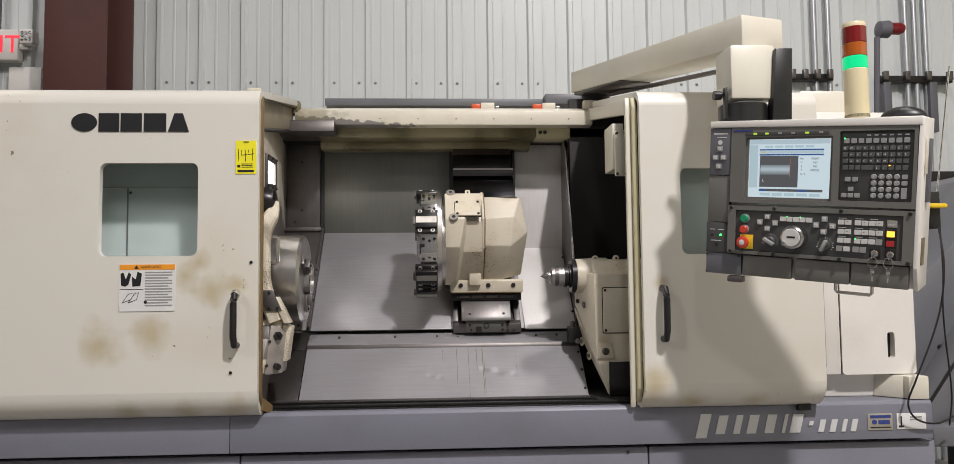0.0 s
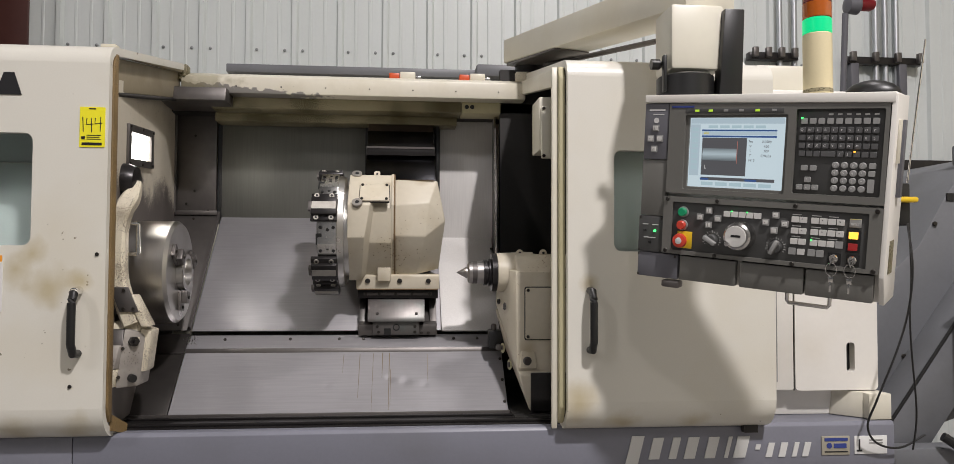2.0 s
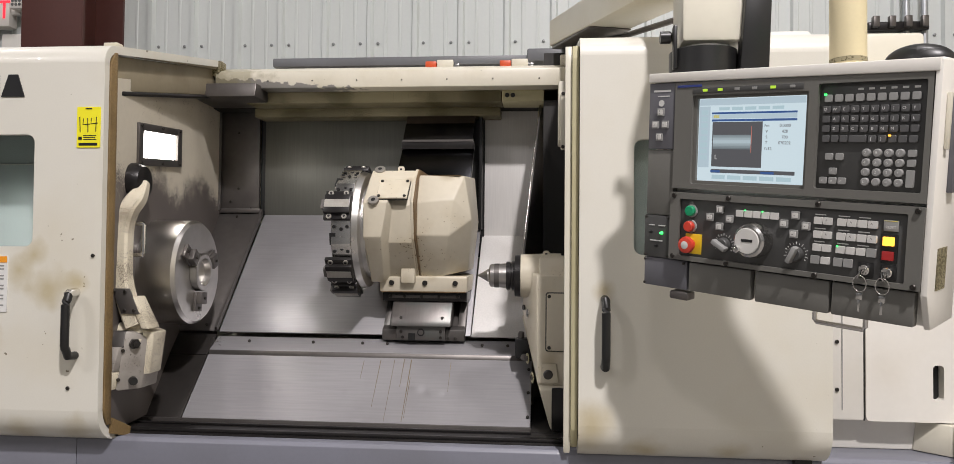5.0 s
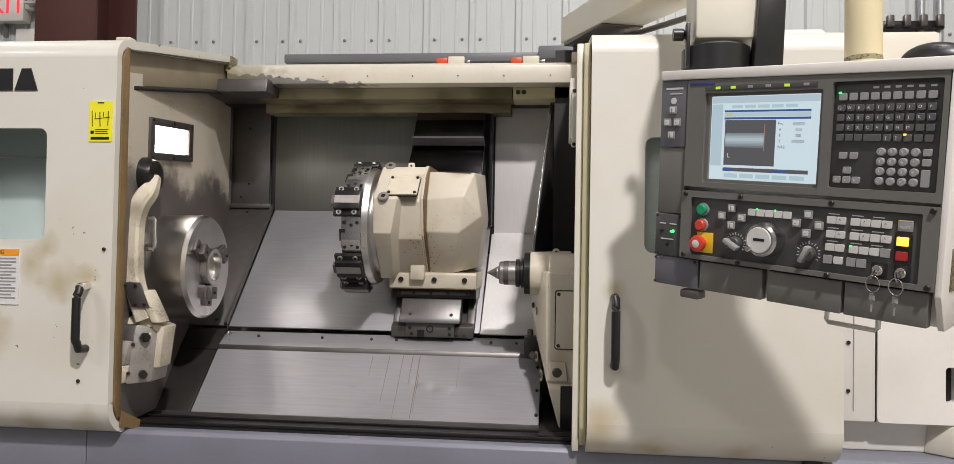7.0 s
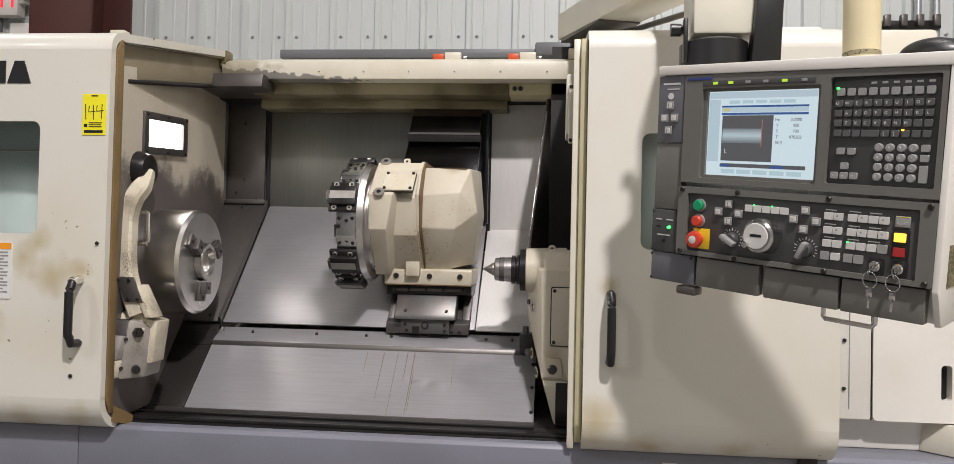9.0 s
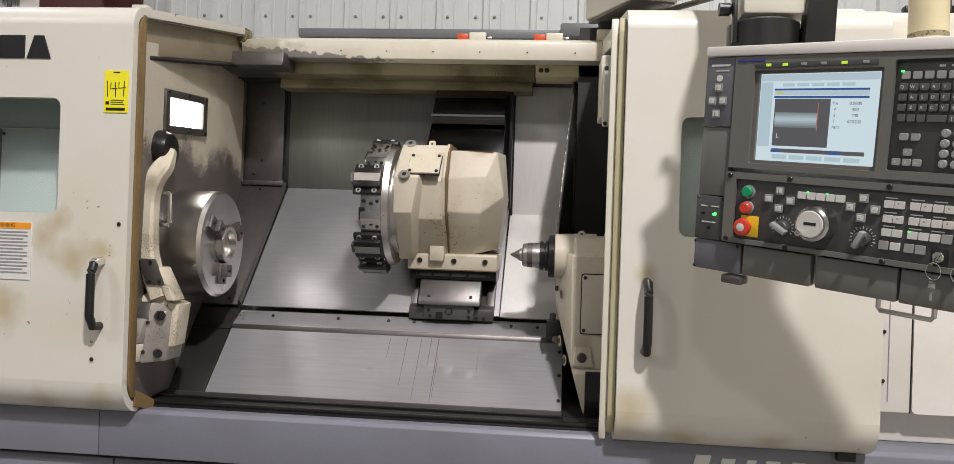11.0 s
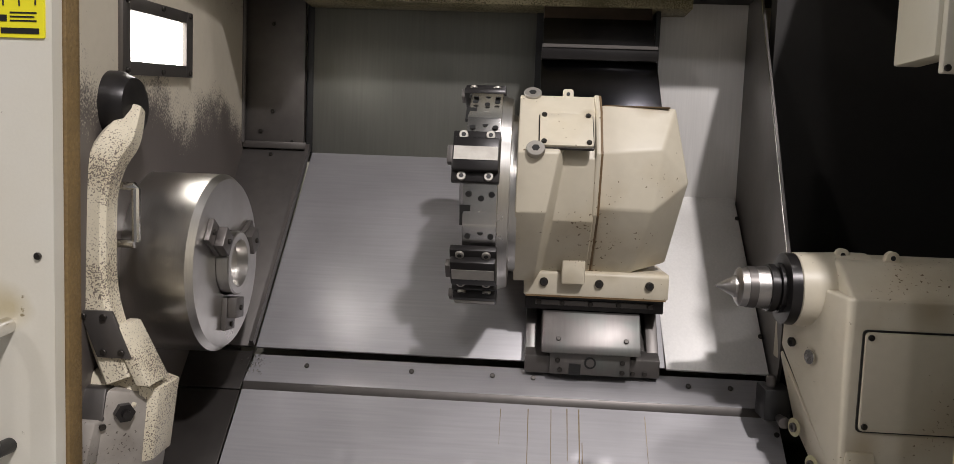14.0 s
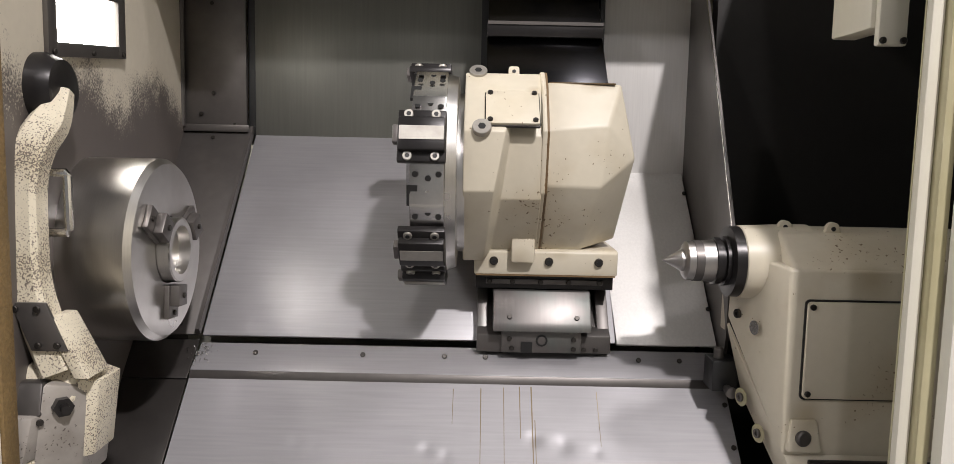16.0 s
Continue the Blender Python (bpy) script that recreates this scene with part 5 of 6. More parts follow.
part("rear_case", rear, CREAM_CASE, tur, "faceted cream rear casting", at="world")
rib = [(3.080, 1.142), (2.976, 1.256), (2.950, 1.366), (3.006, 1.444), (3.052, 1.4755), (3.24, 1.4755), (3.24, 1.142)]
part("seam_rib", prism(rib, "x", 0.449, 0.458, 0.0025), CREAM_CASE, tur, at="world")
part("seam_gap", prism([(y + 0.003, z - 0.0005) for y, z in rib], "x", 0.4575, 0.4620, 0.0005), GRIME, tur, "brown grime along the seam", at="world")
part("top_grime", prism([(3.050, 1.4575), (3.064, 1.4590), (3.066, 1.4565), (3.052, 1.4550)], "x", 0.468, 0.590, 0.0005), GRIME, tur, at="world")
part("foot", prism([(3.074, 1.092), (3.072, 1.136), (3.078, 1.142), (3.30, 1.142), (3.30, 1.092)], "x", 0.334, 0.611, 0.003), CREAM_CASE, tur, "bolted foot flange", at="world")
part("foot_pad", box(0.404, 0.449, 3.052, 3.10, 1.118, 1.166, 0.005), CREAM_CASE, tur, at="world")
part("foot_gap", box(0.338, 0.607, 3.0735, 3.20, 1.0895, 1.0925), GRIME, tur, at="world")
for px in (0.372, 0.478, 0.574):
    so = part("bolt_socket", turned([(3.066, 0.0065), (3.068, 0.0082), (3.073, 0.0082)], (px, 0, 1.119), "y", 18), SCREW, tur, at="world")
    part("socket", turned([(3.0655, 0.004), (3.0665, 0.004)], (px, 0, 1.119), "y", 6), BLACK, so, at="world")
d_up = Vector((0, 0.083, 0.076)).normalized()
d_out = Vector((0, -d_up.z, d_up.y))
at_plate = Matrix(((1, 0, 0, 0.396), (0, d_up.y, d_out.y, 2.9655), (0, d_up.z, d_out.z, 1.403), (0, 0, 0, 1)))
# The larger dark plate paints a thin shadow line round the cover plate.
for nm, ww, hh, lo, hi, mt in (("plate_shadow_gap", 0.0485, 0.0455, -0.004, 0.0012, SCREW), ("cover_plate", 0.0465, 0.0435, 0.0, 0.006, CREAM_CASE)):
    pl = prism(rounded(-ww, ww, -hh, hh, 0.004, 3), "z", lo, hi, 0.001)
    bmesh.ops.transform(pl, matrix=at_plate, verts=pl.verts)
    plate = part(nm, pl, mt, tur, "square screwed cover plate" if mt is CREAM_CASE else "", at="world")
for px in (-0.039, 0.039):
    for py in (-0.036, 0.036):
        o = new("bolt", BOLT)
        o.parent = plate
        o.matrix_parent_inverse = plate.matrix_world.inverted()
        o.matrix_basis = at_plate @ pose(px, py, 0.006)
for px, py, pz, rx in ((0.343, 2.930, 1.366, 52), (0.335, 3.058, 1.470, 40)):
    pg = part("plug", turned([(0, 0.0165), (0.009, 0.0165), (0.010, 0.0155), (0.010, 0.008)], (0, 0, 0), "z", 28), PLUG, tur, "dull steel plug", at="world")
    pg.matrix_basis = pose(px, py, pz, rx)
    part("socket", turned([(0.0098, 0.0072), (0.0106, 0.0070), (0.0106, 0.003)], (0, 0, 0), "z", 6), BLACK, pg)
lugm = prism(rounded(-0.010, 0.010, 0.0, 0.030, 0.005, 3), "y", -0.005, 0.005, 0.0015)
bmesh.ops.transform(lugm, matrix=pose(0.401, 3.052, 1.458, -30), verts=lugm.verts)
lug = part("lifting_lug", lugm, CREAM_CASE, tur, at="world")
part("eye", turned([(-0.0058, 0.0035), (0.0058, 0.0035)], (0, 0, 0), "y", 14), BLACK, lug, at="world").matrix_basis = pose(0.401, 3.060, 1.474, -30)

R12 = 0.186
ring = [(TC[1] + R12 / math.cos(radians(15)) * math.cos(radians(a)), TC[2] + R12 / math.cos(radians(15)) * math.sin(radians(a))) for a in range(15, 375, 30)]
disc = part("tool_disc", prism(ring, "x", 0.222, 0.282, 0.003), STEEL_BRIGHT, tur, "twelve-sided ground steel tool disc", at="world")
part("flange", turned([(0.282, 0.186), (0.300, 0.180), (0.302, 0.150), (0.315, 0.150)], TC, "x", 64), STEEL_TURNED, tur, "round bright flange", at="world")
part("hub", turned([(0.205, 0.05), (0.222, 0.09), (0.224, 0.09)], TC, "x", 48), STEEL_BRIGHT, tur, at="world")
HOLE = finish(turned([(0, 0.0052), (0.0012, 0.0052), (0.0012, 0.003)], (0, 0, 0), "z", 14), "hole", BLACK)
SOCKET = finish(turned([(0, 0.0042), (0.0008, 0.0042), (0.0008, 0.002)], (0, 0, 0), "z", 6), "socket", BLACK)
RING = finish(turned([(0, 0.0085), (0.0018, 0.0085), (0.0018, 0.005)], (0, 0, 0), "z", 18), "insert", STEEL_TURNED)


def station(angle, block):
    """One face of the disc: its holes, and a bolted tool block where there is one. The angle counts from the front upwards."""
    m = Matrix.Translation(TC) @ Matrix.Rotation(radians(-angle), 4, "X") @ Matrix.Translation((0, -R12, 0)) @ pose(0, 0, 0, 90)
    def put(me, name, x, z, y=0.0):
        o = new(name, me)
        o.parent = disc
        o.matrix_parent_inverse = disc.matrix_world.inverted()
        o.matrix_basis = m @ pose(x, z, -0.0 + y)
    if not block:
        for x in (0.232, 0.272):
            for z in (-0.037, 0.037):
                put(HOLE, "hole", x, z)
        for z in (-0.03, 0.0, 0.03):
            put(RING if z == 0 else HOLE, "insert" if z == 0 else "hole", 0.254, z)
        nb = box(0.218, 0.236, -0.018, 0.018, -0.004, 0.0016)
        bmesh.ops.transform(nb, matrix=m, verts=nb.verts)
        part("slot", nb, BLACK, disc, at="world")
        return
    tb = box(0.203, 0.283, -0.030, 0.030, 0.0, 0.028, 0.004)
    join(tb, prism([(0.202, -0.046), (0.284, -0.046), (0.284, 0.046), (0.202, 0.046)], "z", 0.0, 0.014, 0.003))
    bmesh.ops.transform(tb, matrix=m, verts=tb.verts)
    t = part("tool_block", tb, IRON_BLACK, disc, "black bolted tool block", at="world")
    for x in (0.220, 0.266):
        for z in (-0.037, 0.037):
            o = new("bolt", finish(turned([(0, 0.0078), (0.004, 0.0078), (0.0045, 0.0072), (0.0045, 0.004), (0.0035, 0.004)], (0, 0, 0), "z", 16), "bolt", PLUG) if "cap_bolt" not in bpy.data.meshes else bpy.data.meshes["cap_bolt"])
            o.data.name = "cap_bolt"
            o.parent = t
            o.matrix_parent_inverse = t.matrix_world.inverted()
            o.matrix_basis = m @ pose(x, z, 0.0145)
            part_in = new("socket", SOCKET)
            part_in.parent = t
            part_in.matrix_parent_inverse = t.matrix_world.inverted()
            part_in.matrix_basis = m @ pose(x, z, 0.0187)
    band = box(0.206, 0.280, -0.012, 0.012, 0.0285, 0.0295)
    bmesh.ops.transform(band, matrix=m, verts=band.verts)
    part("ground_band", band, PLUG, t, "ground bright band", at="world")
    tip = box(0.194, 0.208, -0.016, 0.016, 0.006, 0.024, 0.003)
    bmesh.ops.transform(tip, matrix=m, verts=tip.verts)
    part("tool_tip", tip, STEEL_DARK, t, at="world")


for k in range(12):
    a = -10 + 30 * k
    station(a, {1: 1, 11: 1, 10: 2, 4: 2, 6: 1}.get(k, 0))


# ---- tailstock ----
tail = thing("tailstock", "cream cast tailstock with a live centre and cover plate, chipped", "tailstock", (0.95, 2.85, 0.72))
Q = (0, 2.913, 1.15)
part("casting", hexa([(0.836, 2.795, 0.852), (1.35, 2.795, 0.852), (1.35, 2.795, 1.156), (0.832, 2.795, 1.156), (0.788, 2.955, 1.045), (1.35, 2.955, 1.045), (1.35, 2.955, 1.168), (0.792, 2.955, 1.168)], 0.005, 3), CREAM_CASE, tail, at="world")
part("casting_top", prism([(2.796, 1.140), (2.798, 1.157), (2.862, 1.205), (2.90, 1.210), (2.96, 1.210), (3.03, 1.15)], "x", 0.838, 1.35, 0.008, 3), CREAM_CASE, tail, at="world")
part("casting_back", box(0.81, 1.35, 2.95, 3.06, 1.0, 1.17, 0.004), CREAM_CASE, tail, at="world")
part("slide_gap", hexa([(0.842, 2.80, 0.842), (1.35, 2.80, 0.842), (1.35, 2.80, 0.852), (0.842, 2.80, 0.852), (0.793, 2.953, 1.032), (1.35, 2.953, 1.032), (1.35, 2.953, 1.046), (0.793, 2.953, 1.046)]), BLACK, tail, at="world")
part("quill_housing", turned([(0.782, 0.056), (0.786, 0.062), (0.87, 0.066), (0.90, 0.066)], Q, "x", 48), CREAM_CASE, tail, "round quill housing", at="world")
part("collar", turned([(0.766, 0.04), (0.768, 0.060), (0.784, 0.061), (0.785, 0.05)], Q, "x", 48), IRON_BLACK, tail, "black ring collar", at="world")
part("castle_nut", turned([(0.742, 0.03), (0.743, 0.041), (0.754, 0.041), (0.755, 0.036), (0.758, 0.036), (0.759, 0.043), (0.767, 0.043)], Q, "x", 12), IRON_BLACK, tail, "black castle nut", at="world")
part("live_centre", turned([(0.658, 0.0008), (0.686, 0.0165), (0.688, 0.0185), (0.693, 0.0185), (0.694, 0.029), (0.697, 0.033), (0.740, 0.036), (0.744, 0.036)], Q, "x", 48), STEEL_SATIN, tail, "bright pointed live centre", at="world")
part("centre_band", turned([(0.708, 0.0343), (0.7085, 0.0349), (0.722, 0.0353), (0.7225, 0.0346)], Q, "x", 48), STEEL_DARK, tail, at="world")
cp = part("cover_plate", prism(rounded(0.860, 1.02, 0.950, 1.106, 0.006, 3), "y", 2.787, 2.7955, 0.001), CREAM_CASE, tail, "flat screwed cover plate", at="world")
part("shadow_gap", prism(rounded(0.857, 1.023, 0.947, 1.109, 0.007, 3), "y", 2.792, 2.7965), BLACK, tail, at="world")
for px in (0.867, 1.012):
    for pz in (0.958, 1.098):
        bolt(cp, px, 2.787, pz)
for px, py, pz in ((0.858, 2.90, 1.209), (0.930, 2.88, 1.209)):
    lug = part("lifting_lug", prism(arc(px, pz + 0.004, 0.011, -10, 190, 8) + [(px - 0.016, pz - 0.006), (px + 0.016, pz - 0.006)], "y", py - 0.006, py + 0.006, 0.001), CREAM_CASE, tail, at="world")
    part("eye", turned([(py - 0.0068, 0.004), (py + 0.0068, 0.004)], (px, 0, pz + 0.004), "y", 14), BLACK, lug, at="world")
part("saddle", hexa([(0.872, 2.785, 0.735), (1.35, 2.785, 0.735), (1.35, 2.785, 0.842), (0.842, 2.785, 0.842), (0.822, 2.955, 0.90), (1.35, 2.955, 0.90), (1.35, 2.955, 1.035), (0.786, 2.955, 1.035)], 0.004), CREAM_CASE, tail, "lower saddle casting", at="world")
for s in (0.42, 0.72):
    px, py, pz = 0.842 - 0.050 * s, 2.79 + 0.165 * s, 0.80 + 0.155 * s
    pk = part("clamp_pocket", turned([(0, 0.016), (0.001, 0.016), (0.0012, 0.011)], (0, 0, 0), "z", 20), OLIVE_EDGE, tail, "grimy clamp bolt pocket", at="world")
    pk.matrix_basis = pose(px, py, pz, 90, 0, -72)
    kb2 = part("bolt_head", turned([(0, 0.008), (0.005, 0.008), (0.005, 0.004), (0.002, 0.004)], (0, 0, 0), "z", 16), STEEL_DARK, pk)
# Added black strip stands for the shade below the tailstock.
part("under_shade", box(0.875, 1.35, 2.775, 2.79, 0.735, 0.85, 0.003), IRON_BLACK, tail, "black strip painted as the shade underneath", at="world")
part("bolt_pocket", turned([(0, 0.010), (0.003, 0.013), (0.010, 0.013), (0.012, 0.010)], (0, 0, 0), "y", 20), STEEL_DARK, tail, "recessed clamp bolt", at="world").matrix_basis = pose(0.866, 2.780, 0.885, 0, 0, 10)
part("clamp_boss", hexa([(0.840, 2.782, 0.862), (0.895, 2.782, 0.862), (0.895, 2.80, 0.862), (0.840, 2.80, 0.862), (0.846, 2.790, 0.915), (0.888, 2.790, 0.915), (0.888, 2.80, 0.915), (0.846, 2.80, 0.915)], 0.004), CREAM_CASE, tail, at="world")
part("plug", turned([(0, 0.012), (0.0025, 0.012), (0.0025, 0.009), (0.001, 0.009)], (0, 0, 0), "z", 24), STEEL_BRIGHT, tail, "round steel plug", at="world").matrix_basis = pose(0.808, 2.868, 1.045, 90, 0, -72)
part("socket_bolt", turned([(0, 0.008), (0.005, 0.008), (0.005, 0.004), (0.002, 0.004)], (0, 0, 0), "z", 16), SCREW, tail, at="world").matrix_basis = pose(0.796, 2.918, 1.058, 90, 0, -72)
stop = thing("stop_block", "small black stop block with two pins at the ledge end", "stop", (0.805, 3.0, 0.92))
part("block", box(0.768, 0.815, 2.955, 3.01, 0.905, 0.962, 0.003), BLACK, stop, at="world")
part("pin", turned([(2.925, 0.010), (2.934, 0.010), (2.934, 0.007), (2.96, 0.007)], (0.795, 0, 0.912), "y", 14), STEEL_DARK, stop, at="world")
part("pin", turned([(0.955, 0.009), (0.978, 0.009), (0.982, 0.006)], (0.785, 2.98, 0), "z", 14), STEEL_DARK, stop, at="world")

chips = bmesh.new()
rc = random.Random(9)
for k in range(70):
    cx, cy = -0.195 + rc.gauss(0, 0.012), 3.075 + rc.gauss(0, 0.022)
    m = Matrix.Translation((cx, cy, 0.925 + (cy - 3.075) * 0.5 + rc.random() * 0.004)) @ Euler([rc.random() * 6 for _ in range(3)]).to_matrix().to_4x4() @ Matrix.Diagonal((0.004, 0.0015, 0.0008, 1))
    bmesh.ops.create_cube(chips, size=1, matrix=m)
tagged(part("metal_chips", chips, STEEL_BRIGHT), "bright metal chips gathered at the ledge end", "metal chips", kind="stuff")


# ---- control panel on its arm ----
PM = Matrix(((0.7395, 0.6732, 0.0066, 1.122), (-0.6651, 0.7321, -0.1473, 2.248), (-0.104, 0.1045, 0.9891, 1.334), (0, 0, 0, 1)))
pan = thing("control_panel", "grey machine control panel, white housing, lit screen, keys, switches", "control panel", m=PM)


def pbox(u0, u1, v0, v1, d0, d1, w=0.001):
    """In the panel's own frame: along it, depth behind its face, up."""
    return box(u0, u1, d0, d1, v0, v1, w)


part("housing", pbox(-0.072, 0.468, -0.19, 0.246, 0.022, 0.135, 0.006), WHITE_PAINT, pan, "white sheet housing")
part("visor", prism([(-0.072, 0.229), (-0.072, 0.247), (0.468, 0.243), (0.468, 0.222)], "y", -0.006, 0.03, 0.002), WHITE_PAINT, pan, "white top edge")
part("side_cheek", prism([(-0.004, -0.135), (-0.004, 0.240), (0.13, 0.244), (0.13, -0.19), (0.024, -0.195)], "x", 0.461, 0.4715, 0.002), WHITE_PAINT, pan, "white side cheek")
label = part("side_label", box(0.4715, 0.4725, 0.03, 0.075, -0.13, -0.06), OLIVE, pan, "torn brown paper label")
up = part("upper_frame", sheet([(-0.010, 0.017), (0.461, 0.014), (0.459, 0.222), (-0.010, 0.226)], [rounded(0.030, 0.262, 0.027, 0.200, 0.004), rounded(0.278, 0.451, 0.030, 0.211, 0.004)], -0.003, 0.012), PANEL_GREY, pan, "grey upper bezel")
part("screen_surround", sheet(rounded(0.028, 0.264, 0.025, 0.202, 0.004), [rounded(0.038, 0.2555, 0.0335, 0.1935, 0.002)], 0.004, 0.012), PANEL_GREY, pan)
part("icon_strip", pbox(0.030, 0.252, 0.2035, 0.214, -0.004, 0.0, 0.0005), PANEL_DARK, pan)
part("icon_logo", pbox(-0.004, 0.05, 0.216, 0.2205, -0.0045, 0.0, 0.0003), INK_BLUE, pan)
ICON_GREEN = glow("icon_green", (0.55, 0.85, 0.05), 0.9)
for k, u in enumerate((0.058, 0.090, 0.125, 0.160, 0.196, 0.232)):
    part("icon_lamp", pbox(u - 0.005, u + 0.005, 0.2065, 0.2115, -0.005, -0.003, 0.0003), ICON_GREEN if k in (0, 1, 4) else KEY_MID, pan)

# screen
scr = part("screen", pbox(0.036, 0.257, 0.032, 0.195, 0.010, 0.014, 0), SCREEN_LIGHT, pan, "lit screen with a drawing window and figures")
SD = 0.0088


def mark(u0, u1, v0, v1, mat, d=0.0, name="screen_mark"):
    return part(name, pbox(u0, u1, v0, v1, SD - d, SD + 0.0014, 0), mat, scr)


mark(0.040, 0.252, 0.180, 0.192, SCREEN_PALE)
mark(0.040, 0.063, 0.060, 0.178, SCREEN_PALE)
mark(0.067, 0.237, 0.163, 0.1665, SCREEN_BLUE)
mark(0.067, 0.237, 0.149, 0.153, SCREEN_BLUE)
mark(0.067, 0.237, 0.154, 0.1625, SCREEN_PALE)
mark(0.071, 0.083, 0.156, 0.161, glow("screen_yellow", (0.7, 0.6, 0.1), 0.8))
mark(0.069, 0.172, 0.062, 0.148, SCREEN_DARK)
for k in range(9):
    f = 1 - abs(k - 4.4) / 5.2
    mark(0.071, 0.150, 0.096 + 0.003 * k, 0.0992 + 0.003 * k, glow("screen_grad", (0.10 + 0.38 * f, 0.12 + 0.46 * f, 0.13 + 0.50 * f), 0.9), 0.0004)
mark(0.1505, 0.1515, 0.09, 0.14, glow("screen_red", (0.6, 0.2, 0.15), 0.8), 0.0004)
mark(0.0695, 0.237, 0.050, 0.057, SCREEN_DARK)
mark(0.068, 0.088, 0.0505, 0.055, SCREEN_BLUE, 0.0004)
mark(0.172, 0.198, 0.0505, 0.055, SCREEN_BLUE, 0.0004)
for k in range(5):
    mark(0.082 + 0.027 * k, 0.104 + 0.027 * k, 0.170, 0.176, SCREEN_BAR)
    mark(0.071 + 0.033 * k, 0.099 + 0.033 * k, 0.038, 0.046, SCREEN_BAR)
for k in range(8):
    mark(0.044, 0.059, 0.075 + 0.0125 * k, 0.0835 + 0.0125 * k, SCREEN_BAR, 0.0004)
DIGIT = glow("screen_text", (0.12, 0.13, 0.15), 0.8)
for k, (a, b) in enumerate((("Fm", "0.0000"), ("V", "420"), ("S", "700"), ("T", "070202"), ("N12", ""))):
    for words, u in ((a, 0.181 + 0.004 * (len(a) > 2)), (b, 0.216)):
        if words:
            text("figure", words, DIGIT, scr, pose(u, SD - 0.0006, 0.140 - 0.0105 * k, 90), 0.0078, 0.0002)
text("figure", "L", glow("screen_mark_light", (0.7, 0.7, 0.7), 0.8), scr, pose(0.079, SD - 0.001, 0.080, 90), 0.012, 0.0002)

# keyboard
kb = part("keyboard", pbox(0.276, 0.453, 0.028, 0.213, 0.006, 0.012, 0.001), PANEL_DARK, pan, "dark keyboard field")


def key_mesh(name, w, h, mat, r=0.002, t=0.005):
    return finish(bevel(prism(rounded(-w / 2, w / 2, -h / 2, h / 2, r, 3), "y", -t, 0.0), 0.0006, 1), name, mat)


K_SQ = key_mesh("key", 0.0125, 0.0115, KEY_DARK)
K_FN = key_mesh("key", 0.0130, 0.0125, KEY_MID)
K_SP = key_mesh("key", 0.0285, 0.0115, KEY_DARK)
K_RD = finish(turned([(-0.006, 0.0055), (-0.005, 0.0068), (0, 0.007)], (0, 0, 0), "y", 18), "key", KEY_MID)
K_TALL = key_mesh("key", 0.0125, 0.028, KEY_MID)
K_ARROW = key_mesh("key", 0.0130, 0.0115, KEY_MID)


def keys(me, u, v, words="", d=0.006, size=0.0068, mat=PRINT):
    k = shared("key", me, pan, u, d, v)
    if words:
        text("legend", words, mat, k, pose(-0.001, -0.0066, 0.0, 90), size, 0.0001)
    return k


for k in range(9):
    keys(K_FN, 0.294 + 0.0175 * k, 0.1855)
    part("print_mark", pbox(0.289 + 0.0175 * k, 0.298 + 0.0175 * k, 0.198, 0.2015, 0.0052, 0.0065, 0), PRINT, pan) if k > 2 else None
for r, row in enumerate(("QWERTYUIOP", " ASDFGHJKL", " ZXCVBNM  ")):
    for k, c in enumerate(row):
        keys(K_SQ, 0.292 + 0.0158 * k, 0.1665 - 0.0165 * r, c.strip())
for u in (0.293, 0.308, 0.323):
    keys(K_SQ, u, 0.1165)
keys(K_SP, 0.346, 0.1165)
for u, c in ((0.3695, "["), (0.3855, "]"), (0.401, ""), (0.417, ""), (0.433, "")):
    keys(K_SQ, u, 0.1165, c)
for r, row in enumerate(("789/", "456*", "123+", "0.=-")):
    for k, c in enumerate(row):
        keys(K_RD, 0.362 + 0.0176 * k, 0.0935 - 0.0162 * r, c, size=0.0075)
keys(K_ARROW, 0.433, 0.0935)
keys(K_ARROW, 0.4325, 0.0775)
keys(K_TALL, 0.432, 0.052)
for u, v, c in ((0.300, 0.086, ""), (0.318, 0.086, ""), (0.308, 0.061, "^"), (0.292, 0.0445, "<"), (0.308, 0.0445, "v"), (0.324, 0.0445, ">")):
    keys(K_ARROW, u, v, c)
part("lamp", pbox(0.288, 0.2915, 0.1905, 0.1935, -0.002, 0.002, 0), LED_GREEN, pan)
part("lamp", pbox(0.396, 0.3995, 0.1205, 0.1235, -0.002, 0.002, 0), LED_AMBER, pan)

# lower operating field
part("lower_frame", sheet(rounded(-0.012, 0.461, -0.128, 0.0085, 0.003), [rounded(0.010, 0.436, -0.119, -0.004, 0.003)], -0.006, 0.012), PANEL_GREY, pan, "grey lower bezel")
part("field", pbox(0.009, 0.437, -0.120, -0.003, 0.0, 0.010, 0.001), PANEL_DARK, pan, "dark switch field")
for u, v in ((-0.002, 0.002), (-0.002, -0.121), (0.118, 0.003), (0.118, -0.1235), (0.29, 0.003), (0.29, -0.1235), (0.451, 0.002), (0.451, -0.122)):
    o = shared("screw", BOLT, pan, u, -0.006, v, 90)
